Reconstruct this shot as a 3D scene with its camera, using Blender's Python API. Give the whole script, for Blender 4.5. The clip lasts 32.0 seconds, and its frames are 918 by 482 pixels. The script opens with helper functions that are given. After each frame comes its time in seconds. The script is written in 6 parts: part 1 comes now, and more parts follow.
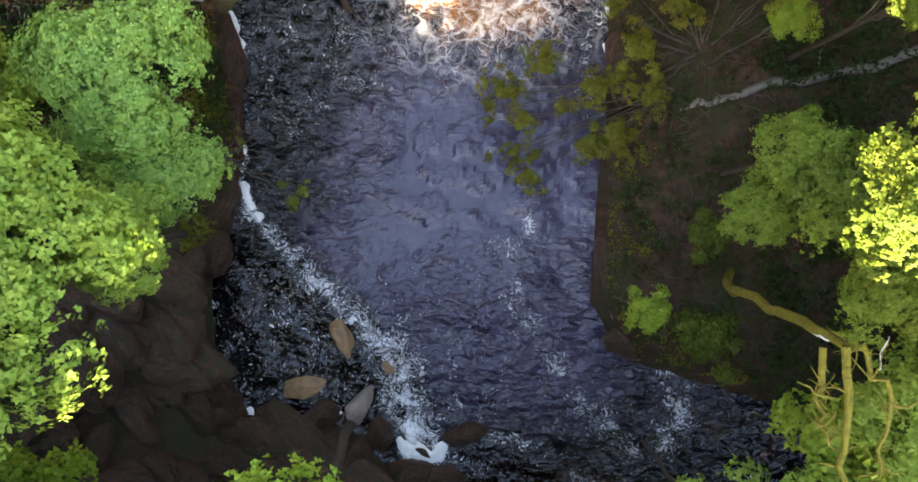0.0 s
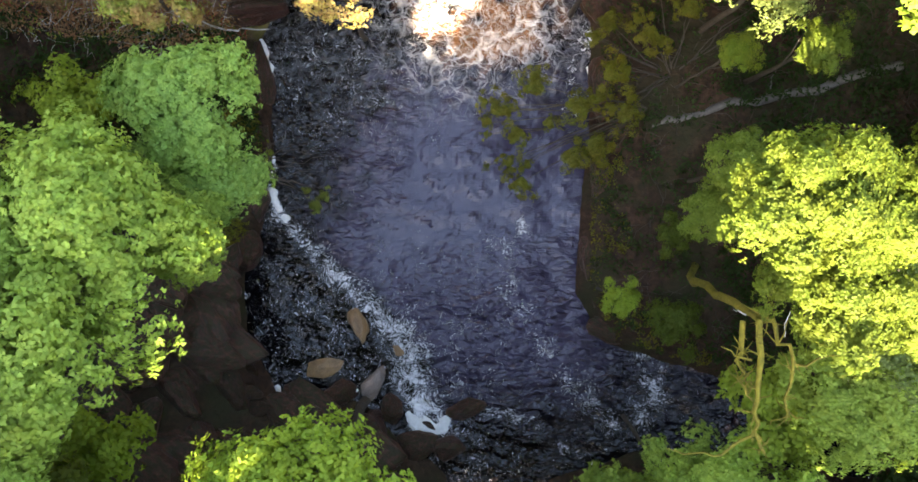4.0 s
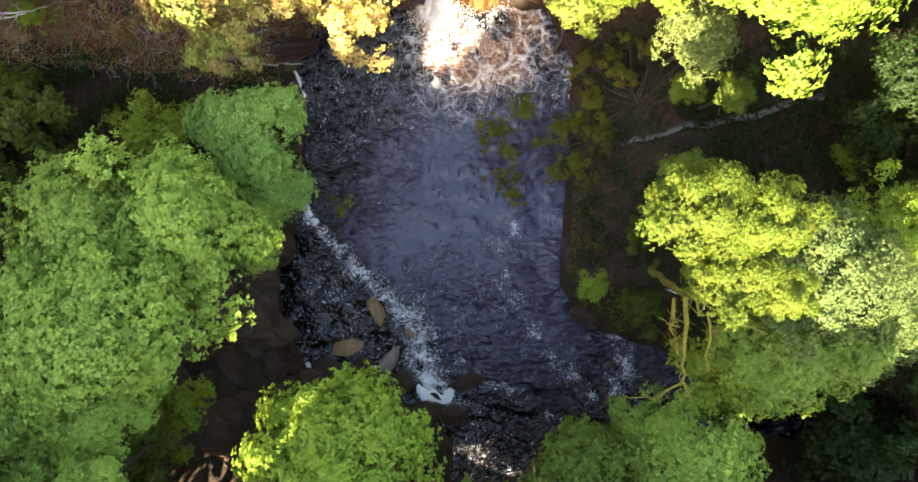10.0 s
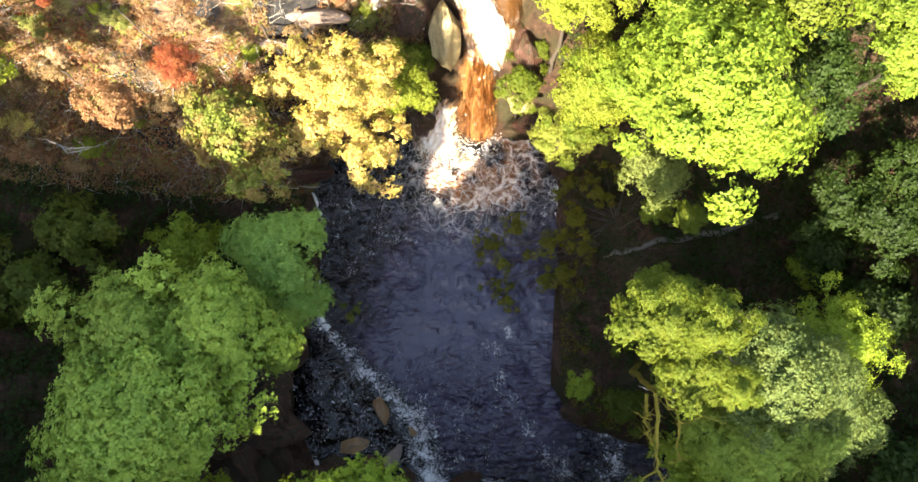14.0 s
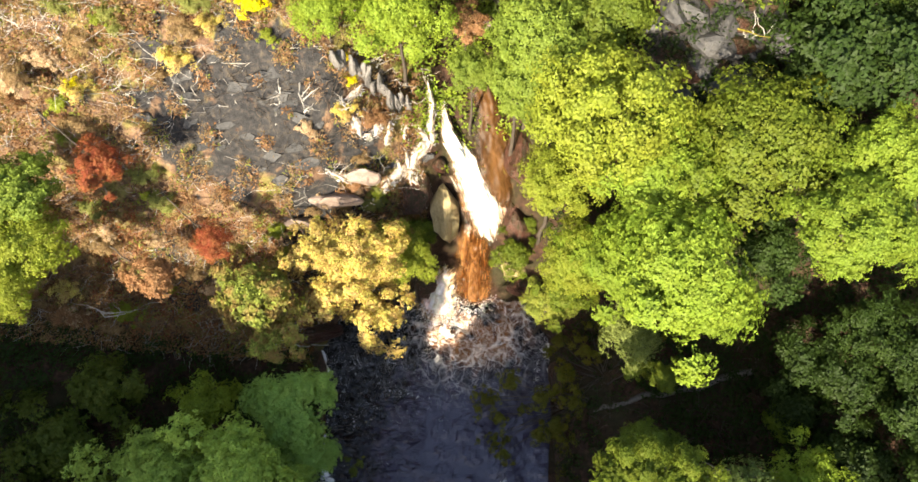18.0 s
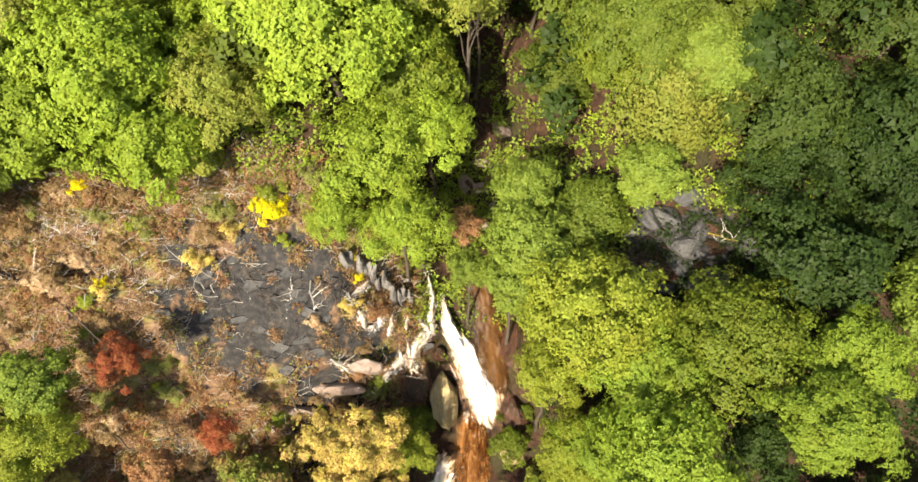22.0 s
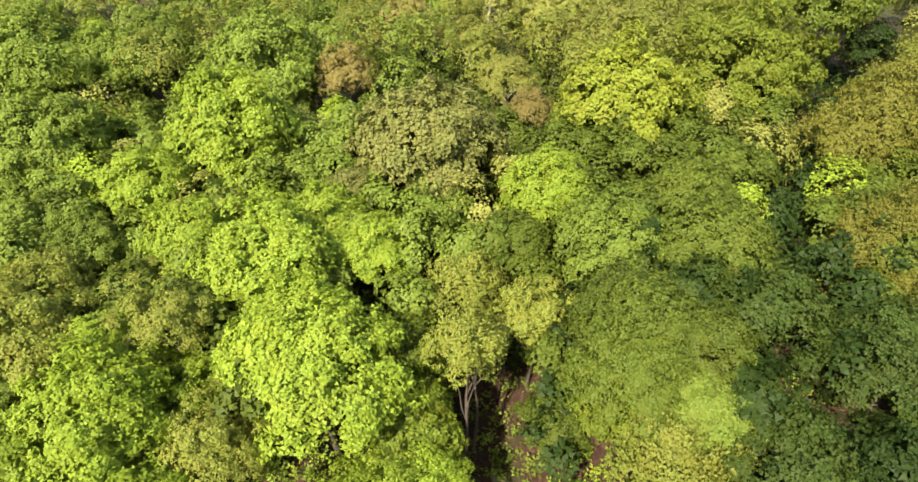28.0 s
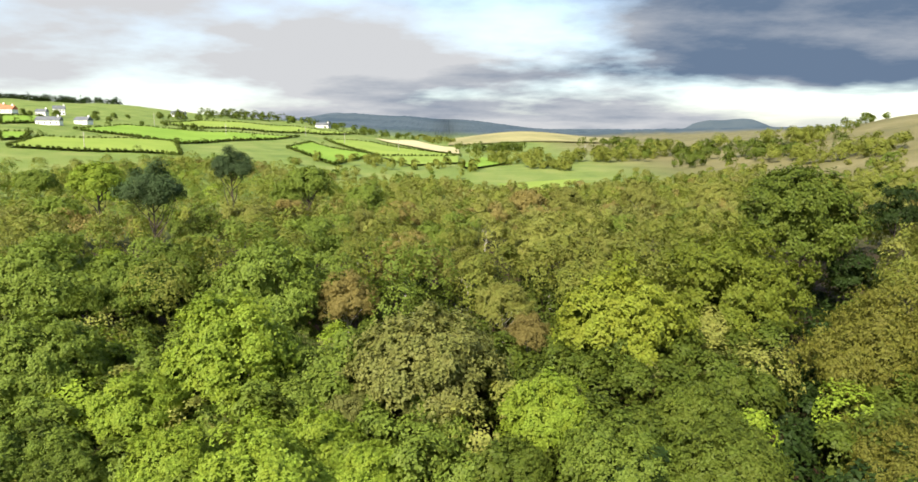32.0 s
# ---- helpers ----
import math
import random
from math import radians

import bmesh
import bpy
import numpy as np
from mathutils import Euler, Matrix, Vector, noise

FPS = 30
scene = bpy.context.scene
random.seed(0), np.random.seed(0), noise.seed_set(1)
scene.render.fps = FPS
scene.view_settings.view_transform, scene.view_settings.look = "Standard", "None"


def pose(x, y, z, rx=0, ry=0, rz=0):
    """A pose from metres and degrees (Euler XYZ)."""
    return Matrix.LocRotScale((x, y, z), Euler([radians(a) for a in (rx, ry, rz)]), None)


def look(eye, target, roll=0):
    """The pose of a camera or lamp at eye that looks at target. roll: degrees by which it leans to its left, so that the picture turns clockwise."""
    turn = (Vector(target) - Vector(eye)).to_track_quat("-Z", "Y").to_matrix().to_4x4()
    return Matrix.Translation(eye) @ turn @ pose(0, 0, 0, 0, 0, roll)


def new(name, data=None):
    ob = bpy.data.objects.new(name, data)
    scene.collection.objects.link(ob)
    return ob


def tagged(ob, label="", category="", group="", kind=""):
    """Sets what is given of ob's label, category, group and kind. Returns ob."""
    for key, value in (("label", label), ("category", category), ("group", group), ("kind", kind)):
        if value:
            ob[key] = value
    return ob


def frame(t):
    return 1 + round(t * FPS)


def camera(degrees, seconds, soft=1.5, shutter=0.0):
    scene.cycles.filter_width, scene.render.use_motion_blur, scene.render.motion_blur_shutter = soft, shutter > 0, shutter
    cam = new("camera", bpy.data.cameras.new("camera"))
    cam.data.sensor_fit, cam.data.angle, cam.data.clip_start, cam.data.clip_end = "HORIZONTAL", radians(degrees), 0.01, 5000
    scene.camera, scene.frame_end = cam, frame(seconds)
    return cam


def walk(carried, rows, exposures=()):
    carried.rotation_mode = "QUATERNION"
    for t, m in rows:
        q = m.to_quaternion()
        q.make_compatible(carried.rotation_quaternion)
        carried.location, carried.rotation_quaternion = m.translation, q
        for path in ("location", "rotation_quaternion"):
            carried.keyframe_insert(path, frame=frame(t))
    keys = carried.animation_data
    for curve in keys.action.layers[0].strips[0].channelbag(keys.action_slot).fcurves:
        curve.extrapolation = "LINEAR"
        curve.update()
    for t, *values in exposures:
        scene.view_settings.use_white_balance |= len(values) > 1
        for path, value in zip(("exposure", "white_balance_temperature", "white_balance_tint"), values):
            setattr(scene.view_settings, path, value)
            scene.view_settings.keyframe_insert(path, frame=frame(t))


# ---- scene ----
cam = camera(68.3, 32.0, soft=1.6)
METRES, EYE, TILT, LEAN, TURN = 24.0, 28.3, -92.0, 0.0, 0.0
ROWS = [
    (0.0, 0.0, 0.0, 0.0, 0.0, 0.0, -0.0),
    (0.5, 0.0003, -0.0237, -0.0007, 0.06, -0.0, 0.01),
    (1.0, 0.0001, -0.047, -0.0021, 0.06, 0.04, 0.01),
    (1.5, 0.0004, -0.07, -0.0028, 0.1, 0.04, -0.0),
    (2.0, 0.0, -0.0937, -0.0034, 0.12, 0.05, -0.01),
    (2.5, 0.0, -0.1177, -0.0039, 0.13, 0.07, -0.03),
    (3.0, 0.0008, -0.1413, -0.0047, 0.15, 0.08, -0.03),
    (3.5, 0.0013, -0.1649, -0.005, 0.18, 0.09, -0.03),
    (5.5, 0.0001, -0.259, -0.0078, 0.14, 0.12, -0.01),
    (6.0, 0.0006, -0.2827, -0.0088, 0.19, 0.13, -0.0),
    (6.5, 0.0006, -0.3067, -0.0102, 0.2, 0.16, -0.0),
    (7.0, 0.0004, -0.3303, -0.0117, 0.23, 0.19, 0.0),
    (7.5, -0.0006, -0.3539, -0.0125, 0.22, 0.2, 0.01),
    (8.0, -0.0011, -0.3781, -0.0129, 0.21, 0.22, 0.0),
    (8.5, -0.0015, -0.4023, -0.0129, 0.23, 0.22, 0.01),
    (9.0, -0.0022, -0.4264, -0.0135, 0.23, 0.22, 0.0),
    (9.5, -0.0023, -0.4494, -0.0146, 0.24, 0.24, 0.01),
    (10.0, -0.002, -0.4718, -0.0154, 0.23, 0.37, 0.01),
    (10.5, -0.0017, -0.4948, -0.0162, 0.22, 1.34, 0.02),
    (11.0, -0.0022, -0.5192, -0.0163, 0.18, 2.23, 0.03),
    (11.5, -0.0016, -0.5427, -0.0166, 0.19, 2.99, 0.03),
    (12.0, -0.0009, -0.5661, -0.017, 0.19, 3.98, 0.04),
    (12.5, -0.0011, -0.5896, -0.0185, 0.17, 4.99, 0.04),
    (13.0, -0.0004, -0.6125, -0.0202, 0.2, 6.25, 0.07),
    (13.5, -0.0009, -0.6362, -0.0201, 0.15, 7.61, 0.08),
    (14.0, -0.001, -0.66, -0.0207, 0.17, 9.19, 0.11),
    (14.5, -0.0021, -0.6822, -0.0204, 0.12, 10.59, 0.11),
    (16.5, 0.0004, -0.7786, -0.0218, 0.1, 16.66, 0.2),
    (17.0, -0.0016, -0.8029, -0.022, 0.1, 18.32, 0.22),
    (17.5, -0.003, -0.8237, -0.0219, 0.09, 19.71, 0.24),
    (18.0, -0.0018, -0.8483, -0.022, 0.05, 21.32, 0.28),
    (18.5, 0.0003, -0.8687, -0.0215, 0.04, 22.68, 0.31),
    (19.0, 0.0015, -0.8924, -0.0205, 0.04, 24.27, 0.33),
    (19.5, 0.0012, -0.9114, -0.0202, 0.05, 25.57, 0.35),
    (20.0, 0.0012, -0.9297, -0.0216, 0.08, 27.32, 0.36),
    (20.5, 0.001, -0.9416, -0.0226, 0.11, 29.13, 0.36),
    (21.0, 0.002, -0.9507, -0.0241, 0.15, 31.36, 0.35),
    (21.5, 0.0022, -0.9577, -0.024, 0.14, 33.27, 0.38),
    (22.0, 0.003, -0.9641, -0.0252, 0.14, 35.72, 0.41),
    (22.5, 0.0044, -0.9695, -0.0249, 0.13, 37.73, 0.43),
    (23.0, 0.0039, -0.9724, -0.0253, 0.1, 40.17, 0.5),
    (23.5, 0.0037, -0.9743, -0.0252, 0.09, 42.23, 0.52),
    (24.0, 0.0031, -0.976, -0.0252, 0.06, 44.66, 0.56),
    (24.5, 0.0031, -0.9766, -0.0256, 0.08, 46.8, 0.57),
    (25.0, 0.0026, -0.9782, -0.0261, 0.07, 49.31, 0.59),
    (25.5, 0.0024, -0.9797, -0.0265, 0.07, 51.45, 0.6),
    (27.5, -0.0053, -0.98, -0.0305, -0.01, 61.84, 0.81),
    (28.0, -0.0056, -0.9806, -0.0305, 0.01, 64.67, 0.82),
    (28.5, -0.0057, -0.9818, -0.0325, 0.01, 66.96, 0.85),
    (29.0, -0.0061, -0.9829, -0.0353, 0.02, 69.64, 0.88),
    (29.5, -0.0059, -0.9835, -0.0357, 0.04, 71.92, 0.89),
    (30.0, -0.0061, -0.9839, -0.0356, 0.06, 74.6, 0.93),
    (30.5, -0.0059, -0.984, -0.0359, 0.07, 76.78, 0.95),
    (31.0, -0.0057, -0.9834, -0.0347, 0.06, 79.29, 0.97),
    (31.5, -0.0056, -0.9834, -0.0346, 0.08, 81.33, 0.97),
    (32.0, -0.0053, -0.9833, -0.0348, 0.09, 83.53, 0.97),
]
EXPOSURES = [(0.0, 3.66, 7500, 10), (6.0, 3.46, 7500, 10), (9.0, 3.32, 7400, 10), (13.0, 2.9, 7300, 10), (17.0, 2.12, 7300, 10), (21.0, 1.64, 7300, 10), (25.0, 1.54, 7200, 10), (28.0, 1.55, 7000, 10), (30.0, 1.46, 6900, 10), (32.0, 1.05, 6700, 10)]
walk(cam, [(t, pose(0, 0, EYE, TILT, LEAN, TURN) @ pose(METRES * x, METRES * y, METRES * z, 90 + pitch, roll, yaw)) for t, x, y, z, yaw, pitch, roll in ROWS],
     exposures=EXPOSURES)

# ---- world, sun ----
SUN_AZ, SUN_EL = 205.0, 38.0
sun_way = Vector((math.sin(radians(SUN_AZ)) * math.cos(radians(SUN_EL)), math.cos(radians(SUN_AZ)) * math.cos(radians(SUN_EL)), math.sin(radians(SUN_EL))))
sun = new("sun", bpy.data.lights.new("sun", "SUN"))
sun.data.energy, sun.data.angle, sun.data.color = 4.6, radians(0.6), (1.0, 0.93, 0.80)
sun.matrix_world = look(sun_way * 200, (0, 0, 0))


CLOUD_AT = (26.94, -2.40, 0.0)


def make_world():
    w = bpy.data.worlds.new("sky")
    scene.world = w
    w.use_nodes = True
    nt = w.node_tree
    nt.nodes.clear()
    N, K = nt.nodes.new, nt.links.new
    out, bg = N("ShaderNodeOutputWorld"), N("ShaderNodeBackground")
    sky = N("ShaderNodeTexSky")
    sky.sky_type, sky.sun_disc = "NISHITA", False
    sky.sun_elevation, sky.sun_rotation = radians(SUN_EL), radians(SUN_AZ)
    sky.air_density, sky.dust_density = 1.0, 1.5
    geo, sep = N("ShaderNodeTexCoord"), N("ShaderNodeSeparateXYZ")
    K(geo.outputs["Generated"], sep.inputs[0])

    def m(op, a, b=None, c=None):
        n = N("ShaderNodeMath")
        n.operation = op
        for i, v in enumerate((a, b, c)):
            if v is None:
                continue
            if hasattr(v, "links"):
                K(v, n.inputs[i])
            else:
                n.inputs[i].default_value = v
        return n.outputs[0]
    # clouds: a layer seen in perspective, white where thin and slate-blue where thick
    h = m("MAXIMUM", m("ADD", sep.outputs[2], 0.16), 0.04)
    cx, cy = m("DIVIDE", sep.outputs[0], h), m("DIVIDE", sep.outputs[1], h)
    comb = N("ShaderNodeCombineXYZ")
    K(cx, comb.inputs[0]), K(cy, comb.inputs[1])
    comb.inputs[2].default_value = 3.7
    n1 = N("ShaderNodeTexNoise")
    n1.inputs["Scale"].default_value, n1.inputs["Detail"].default_value, n1.inputs["Roughness"].default_value = 0.42, 8, 0.55
    K(comb.outputs[0], n1.inputs["Vector"])
    cover = N("ShaderNodeValToRGB")
    cover.color_ramp.elements[0].position, cover.color_ramp.elements[1].position = 0.37, 0.53
    K(n1.outputs[0], cover.inputs[0])
    n2 = N("ShaderNodeTexNoise")
    n2.inputs["Scale"].default_value, n2.inputs["Detail"].default_value, n2.inputs["Roughness"].default_value = 0.30, 9, 0.58
    mp = N("ShaderNodeMapping")
    mp.inputs["Location"].default_value, mp.inputs["Scale"].default_value = CLOUD_AT, (0.8, 1.0, 1.0)
    K(comb.outputs[0], mp.inputs[0]), K(mp.outputs[0], n2.inputs["Vector"])
    tone = N("ShaderNodeValToRGB")
    e = tone.color_ramp.elements
    e[0].position, e[0].color = 0.47, (0.78, 0.81, 0.86, 1)
    e[1].position, e[1].color = 0.60, (0.17, 0.25, 0.385, 1)
    K(n2.outputs[0], tone.inputs[0])
    gain = N("ShaderNodeVectorMath")
    gain.operation = "SCALE"
    gain.inputs["Scale"].default_value = 2.75
    K(tone.outputs[0], gain.inputs[0])
    mix = N("ShaderNodeMix")
    mix.data_type = "RGBA"
    K(cover.outputs[0], mix.inputs[0]), K(sky.outputs[0], mix.inputs[6]), K(gain.outputs[0], mix.inputs[7])
    K(mix.outputs[2], bg.inputs[0])
    bg.inputs[1].default_value = 0.15
    K(bg.outputs[0], out.inputs[0])


make_world()

# ---- materials ----


def material(name):
    m = bpy.data.materials.new(name)
    m.use_nodes = True
    m.node_tree.nodes.clear()
    return m, m.node_tree.nodes.new, m.node_tree.links.new


def noise_tex(N, K, scale, detail=5, rough=0.55, vec=None):
    n = N("ShaderNodeTexNoise")
    n.inputs["Scale"].default_value, n.inputs["Detail"].default_value, n.inputs["Roughness"].default_value = scale, detail, rough
    if vec is not None:
        K(vec, n.inputs["Vector"])
    return n.outputs[0]


def ramp(N, K, fac, stops):
    r = N("ShaderNodeValToRGB")
    el = r.color_ramp.elements
    while len(el) < len(stops):
        el.new(0.5)
    for x, (p, c) in zip(el, stops):
        x.position = p
        x.color = (*c, 1) if len(c) == 3 else c
    K(fac, r.inputs[0])
    return r.outputs[0]


def blend(N, K, fac, a, b, mode="MIX"):
    n = N("ShaderNodeMix")
    n.data_type, n.blend_type = "RGBA", mode
    for i, v in ((0, fac), (6, a), (7, b)):
        if hasattr(v, "links"):
            K(v, n.inputs[i])
        else:
            n.inputs[i].default_value = v if i == 0 else (*v, 1)
    return n.outputs[2]


def bump(N, K, height, strength, distance, normal=None):
    b = N("ShaderNodeBump")
    b.inputs["Strength"].default_value, b.inputs["Distance"].default_value = strength, distance
    K(height, b.inputs["Height"])
    if normal is not None:
        K(normal, b.inputs["Normal"])
    return b.outputs[0]


def leaf_material(name, dark, mid, light, patch=None, glow=0.36, rough=0.6):
    """Leaf blades: colour changes from leaf to leaf, bough to bough and tree to tree; light shines through."""
    m, N, K = material(name)
    geo, info, pos = N("ShaderNodeNewGeometry"), N("ShaderNodeObjectInfo"), N("ShaderNodeTexCoord")
    col = ramp(N, K, geo.outputs["Random Per Island"], [(0.0, dark), (0.5, mid), (1.0, light)])
    big = noise_tex(N, K, 0.9, 3, 0.6, pos.outputs["Object"])
    col = blend(N, K, ramp(N, K, big, [(0.42, (0, 0, 0)), (0.62, (0.7, 0.7, 0.7))]), col, mid if patch is None else patch)
    hsv = N("ShaderNodeHueSaturation")
    mr = N("ShaderNodeMapRange")
    mr.inputs[3].default_value, mr.inputs[4].default_value = 0.85, 1.18
    K(info.outputs["Random"], mr.inputs[0]), K(mr.outputs[0], hsv.inputs["Value"]), K(col, hsv.inputs["Color"])
    p, tr, mx, out = N("ShaderNodeBsdfPrincipled"), N("ShaderNodeBsdfTranslucent"), N("ShaderNodeMixShader"), N("ShaderNodeOutputMaterial")
    p.inputs["Roughness"].default_value = rough
    p.inputs["Specular IOR Level"].default_value = 0.18
    K(hsv.outputs[0], p.inputs["Base Color"])
    K(blend(N, K, 0.5, hsv.outputs[0], (1.0, 0.95, 0.35), "MULTIPLY"), tr.inputs[0])
    mx.inputs[0].default_value = glow
    K(p.outputs[0], mx.inputs[1]), K(tr.outputs[0], mx.inputs[2]), K(mx.outputs[0], out.inputs[0])
    return m


def solid_material(name, stops, scale, bump_amount=0.4, bump_size=0.03, rough=0.85, spec=0.3, moss=None, space="Object"):
    """Stone, bark, soil: two scales of noise in colour and relief, with moss on what faces up if given."""
    m, N, K = material(name)
    co, p, out = N("ShaderNodeTexCoord"), N("ShaderNodeBsdfPrincipled"), N("ShaderNodeOutputMaterial")
    v = co.outputs[space]
    a, b = noise_tex(N, K, scale, 8, 0.65, v), noise_tex(N, K, scale * 6.3, 6, 0.6, v)
    col = ramp(N, K, a, stops)
    col = blend(N, K, ramp(N, K, b, [(0.38, (0.0, 0.0, 0.0)), (0.7, (0.55, 0.55, 0.55))]), col, stops[-1][1])
    if moss is not None:
        geo, sx = N("ShaderNodeNewGeometry"), N("ShaderNodeSeparateXYZ")
        K(geo.outputs["Normal"], sx.inputs[0])
        mm = N("ShaderNodeMath")
        mm.operation = "MULTIPLY"
        K(ramp(N, K, sx.outputs[2], [(0.35, (0, 0, 0)), (0.8, (1, 1, 1))]), mm.inputs[0])
        K(ramp(N, K, noise_tex(N, K, scale * 1.7, 5, 0.6, v), [(0.42, (0, 0, 0)), (0.56, (1, 1, 1))]), mm.inputs[1])
        col = blend(N, K, mm.outputs[0], col, moss)
    K(col, p.inputs["Base Color"])
    p.inputs["Roughness"].default_value, p.inputs["Specular IOR Level"].default_value = rough, spec
    K(bump(N, K, a, bump_amount, bump_size * 3, bump(N, K, b, bump_amount, bump_size)), p.inputs["Normal"])
    K(p.outputs[0], out.inputs[0])
    return m


G = {  # leaf colours: mid, patch
    "leaf_green": ((0.134, 0.190, 0.028), (0.158, 0.205, 0.028)),
    "leaf_blue_green": ((0.190, 0.300, 0.062), (0.215, 0.305, 0.056)),
    "leaf_fresh": ((0.180, 0.256, 0.025), (0.202, 0.262, 0.024)),
    "leaf_lime": ((0.196, 0.278, 0.030), (0.225, 0.282, 0.028)),
    "leaf_gold": ((0.108, 0.150, 0.016), (0.135, 0.158, 0.016)),
    "leaf_yellow": ((0.620, 0.540, 0.012), (0.640, 0.560, 0.015)),
    "leaf_olive": ((0.182, 0.216, 0.036), (0.212, 0.216, 0.036)),
    "leaf_brown_olive": ((0.178, 0.195, 0.050), (0.192, 0.190, 0.050)),
    "leaf_birch": ((0.205, 0.225, 0.048), (0.225, 0.220, 0.050)),
    "leaf_willow": ((0.112, 0.160, 0.046), (0.130, 0.165, 0.038)),
    # leaf_dark, leaf_shade: darkened greens, chiefly to paint foliage that lies in shade
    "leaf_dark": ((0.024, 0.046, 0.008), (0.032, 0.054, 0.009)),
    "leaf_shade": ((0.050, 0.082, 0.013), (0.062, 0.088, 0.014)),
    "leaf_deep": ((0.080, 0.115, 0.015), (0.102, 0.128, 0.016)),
    "leaf_autumn": ((0.540, 0.480, 0.140), (0.510, 0.330, 0.130)),
    "leaf_rust": ((0.270, 0.150, 0.070), (0.240, 0.115, 0.055)),
    "leaf_red": ((0.215, 0.048, 0.022), (0.300, 0.130, 0.045)),
    "leaf_red_green": ((0.165, 0.200, 0.034), (0.290, 0.150, 0.065)),
    "leaf_pine": ((0.052, 0.086, 0.030), (0.062, 0.094, 0.034)),
    "leaf_rust_birch": ((0.235, 0.195, 0.058), (0.225, 0.190, 0.054)),
    "leaf_maple": ((0.236, 0.335, 0.055), (0.260, 0.338, 0.052)),
    "leaf_heather": ((0.270, 0.185, 0.085), (0.245, 0.150, 0.075)),
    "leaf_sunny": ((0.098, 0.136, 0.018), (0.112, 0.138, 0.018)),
    "leaf_droop": ((0.160, 0.168, 0.026), (0.180, 0.168, 0.028)),
    "leaf_citrus": ((0.195, 0.240, 0.026), (0.220, 0.240, 0.028)),
    "leaf_bushy": ((0.118, 0.128, 0.014), (0.165, 0.135, 0.016)),
    "leaf_grass": ((0.150, 0.222, 0.024), (0.175, 0.226, 0.024)),
    "leaf_tall": ((0.138, 0.178, 0.020), (0.156, 0.180, 0.020)),
    "leaf_pale": ((0.165, 0.200, 0.055), (0.140, 0.170, 0.034)),
    "leaf_straw": ((0.480, 0.355, 0.215), (0.420, 0.260, 0.145)),
}
MIXED = ("leaf_autumn", "leaf_rust", "leaf_red_green", "leaf_heather", "leaf_straw")  # kinds whose leaves differ most from one another
LEAF = {k: leaf_material(k, tuple(c * (0.5 if k in MIXED else 0.76) for c in mid), mid, tuple(c * (1.45 if k in MIXED else 1.24) for c in mid), patch) for k, (mid, patch) in G.items()}
LEAF["leaf_autumn"] = leaf_material("leaf_autumn", (0.28, 0.135, 0.050), (0.52, 0.435, 0.095), (0.64, 0.610, 0.160), (0.45, 0.285, 0.125))
BARK = solid_material("bark", [(0.3, (0.028, 0.022, 0.016)), (0.7, (0.095, 0.075, 0.056))], 3.0, 0.6, 0.03)
PALE_BARK = solid_material("pale_bark", [(0.3, (0.20, 0.18, 0.15)), (0.7, (0.50, 0.47, 0.42))], 3.0, 0.4, 0.02)
GREY_BARK = solid_material("grey_bark", [(0.3, (0.05, 0.045, 0.038)), (0.7, (0.17, 0.15, 0.13))], 3.0, 0.5, 0.02)
MOSS_BARK = solid_material("mossy_bark", [(0.35, (0.10, 0.085, 0.012)), (0.65, (0.24, 0.20, 0.022))], 4.0, 0.9, 0.04)
ROCK = solid_material("wet_rock", [(0.3, (0.006, 0.0020, 0.0016)), (0.45, (0.036, 0.0105, 0.0068)), (0.58, (0.085, 0.030, 0.019)), (0.72, (0.17, 0.088, 0.062))], 3.6, 1.0, 0.08, 0.34, 0.4, (0.030, 0.027, 0.008))
RUST_ROCK = solid_material("rusty_rock", [(0.3, (0.10, 0.05, 0.02)), (0.6, (0.24, 0.13, 0.05)), (0.8, (0.36, 0.24, 0.13))], 1.6, 0.7, 0.04, 0.4, 0.5)
PALE_ROCK = solid_material("pale_rock", [(0.3, (0.10, 0.07, 0.055)), (0.6, (0.21, 0.155, 0.125)), (0.8, (0.32, 0.25, 0.21))], 1.6, 0.7, 0.04, 0.5, 0.4)
TAN_ROCK = solid_material("tan_rock", [(0.3, (0.15, 0.105, 0.045)), (0.6, (0.31, 0.235, 0.11)), (0.8, (0.44, 0.36, 0.19))], 1.8, 0.8, 0.05, 0.6, 0.4)
GREY_ROCK = solid_material("grey_rock", [(0.3, (0.06, 0.055, 0.05)), (0.6, (0.16, 0.15, 0.14)), (0.8, (0.32, 0.30, 0.28))], 2.2, 0.8, 0.05, 0.8, 0.3)
SLATE = solid_material("slate", [(0.3, (0.015, 0.015, 0.016)), (0.55, (0.035, 0.035, 0.035)), (0.75, (0.08, 0.074, 0.066))], 0.8, 0.8, 0.05, 0.6, 0.4)


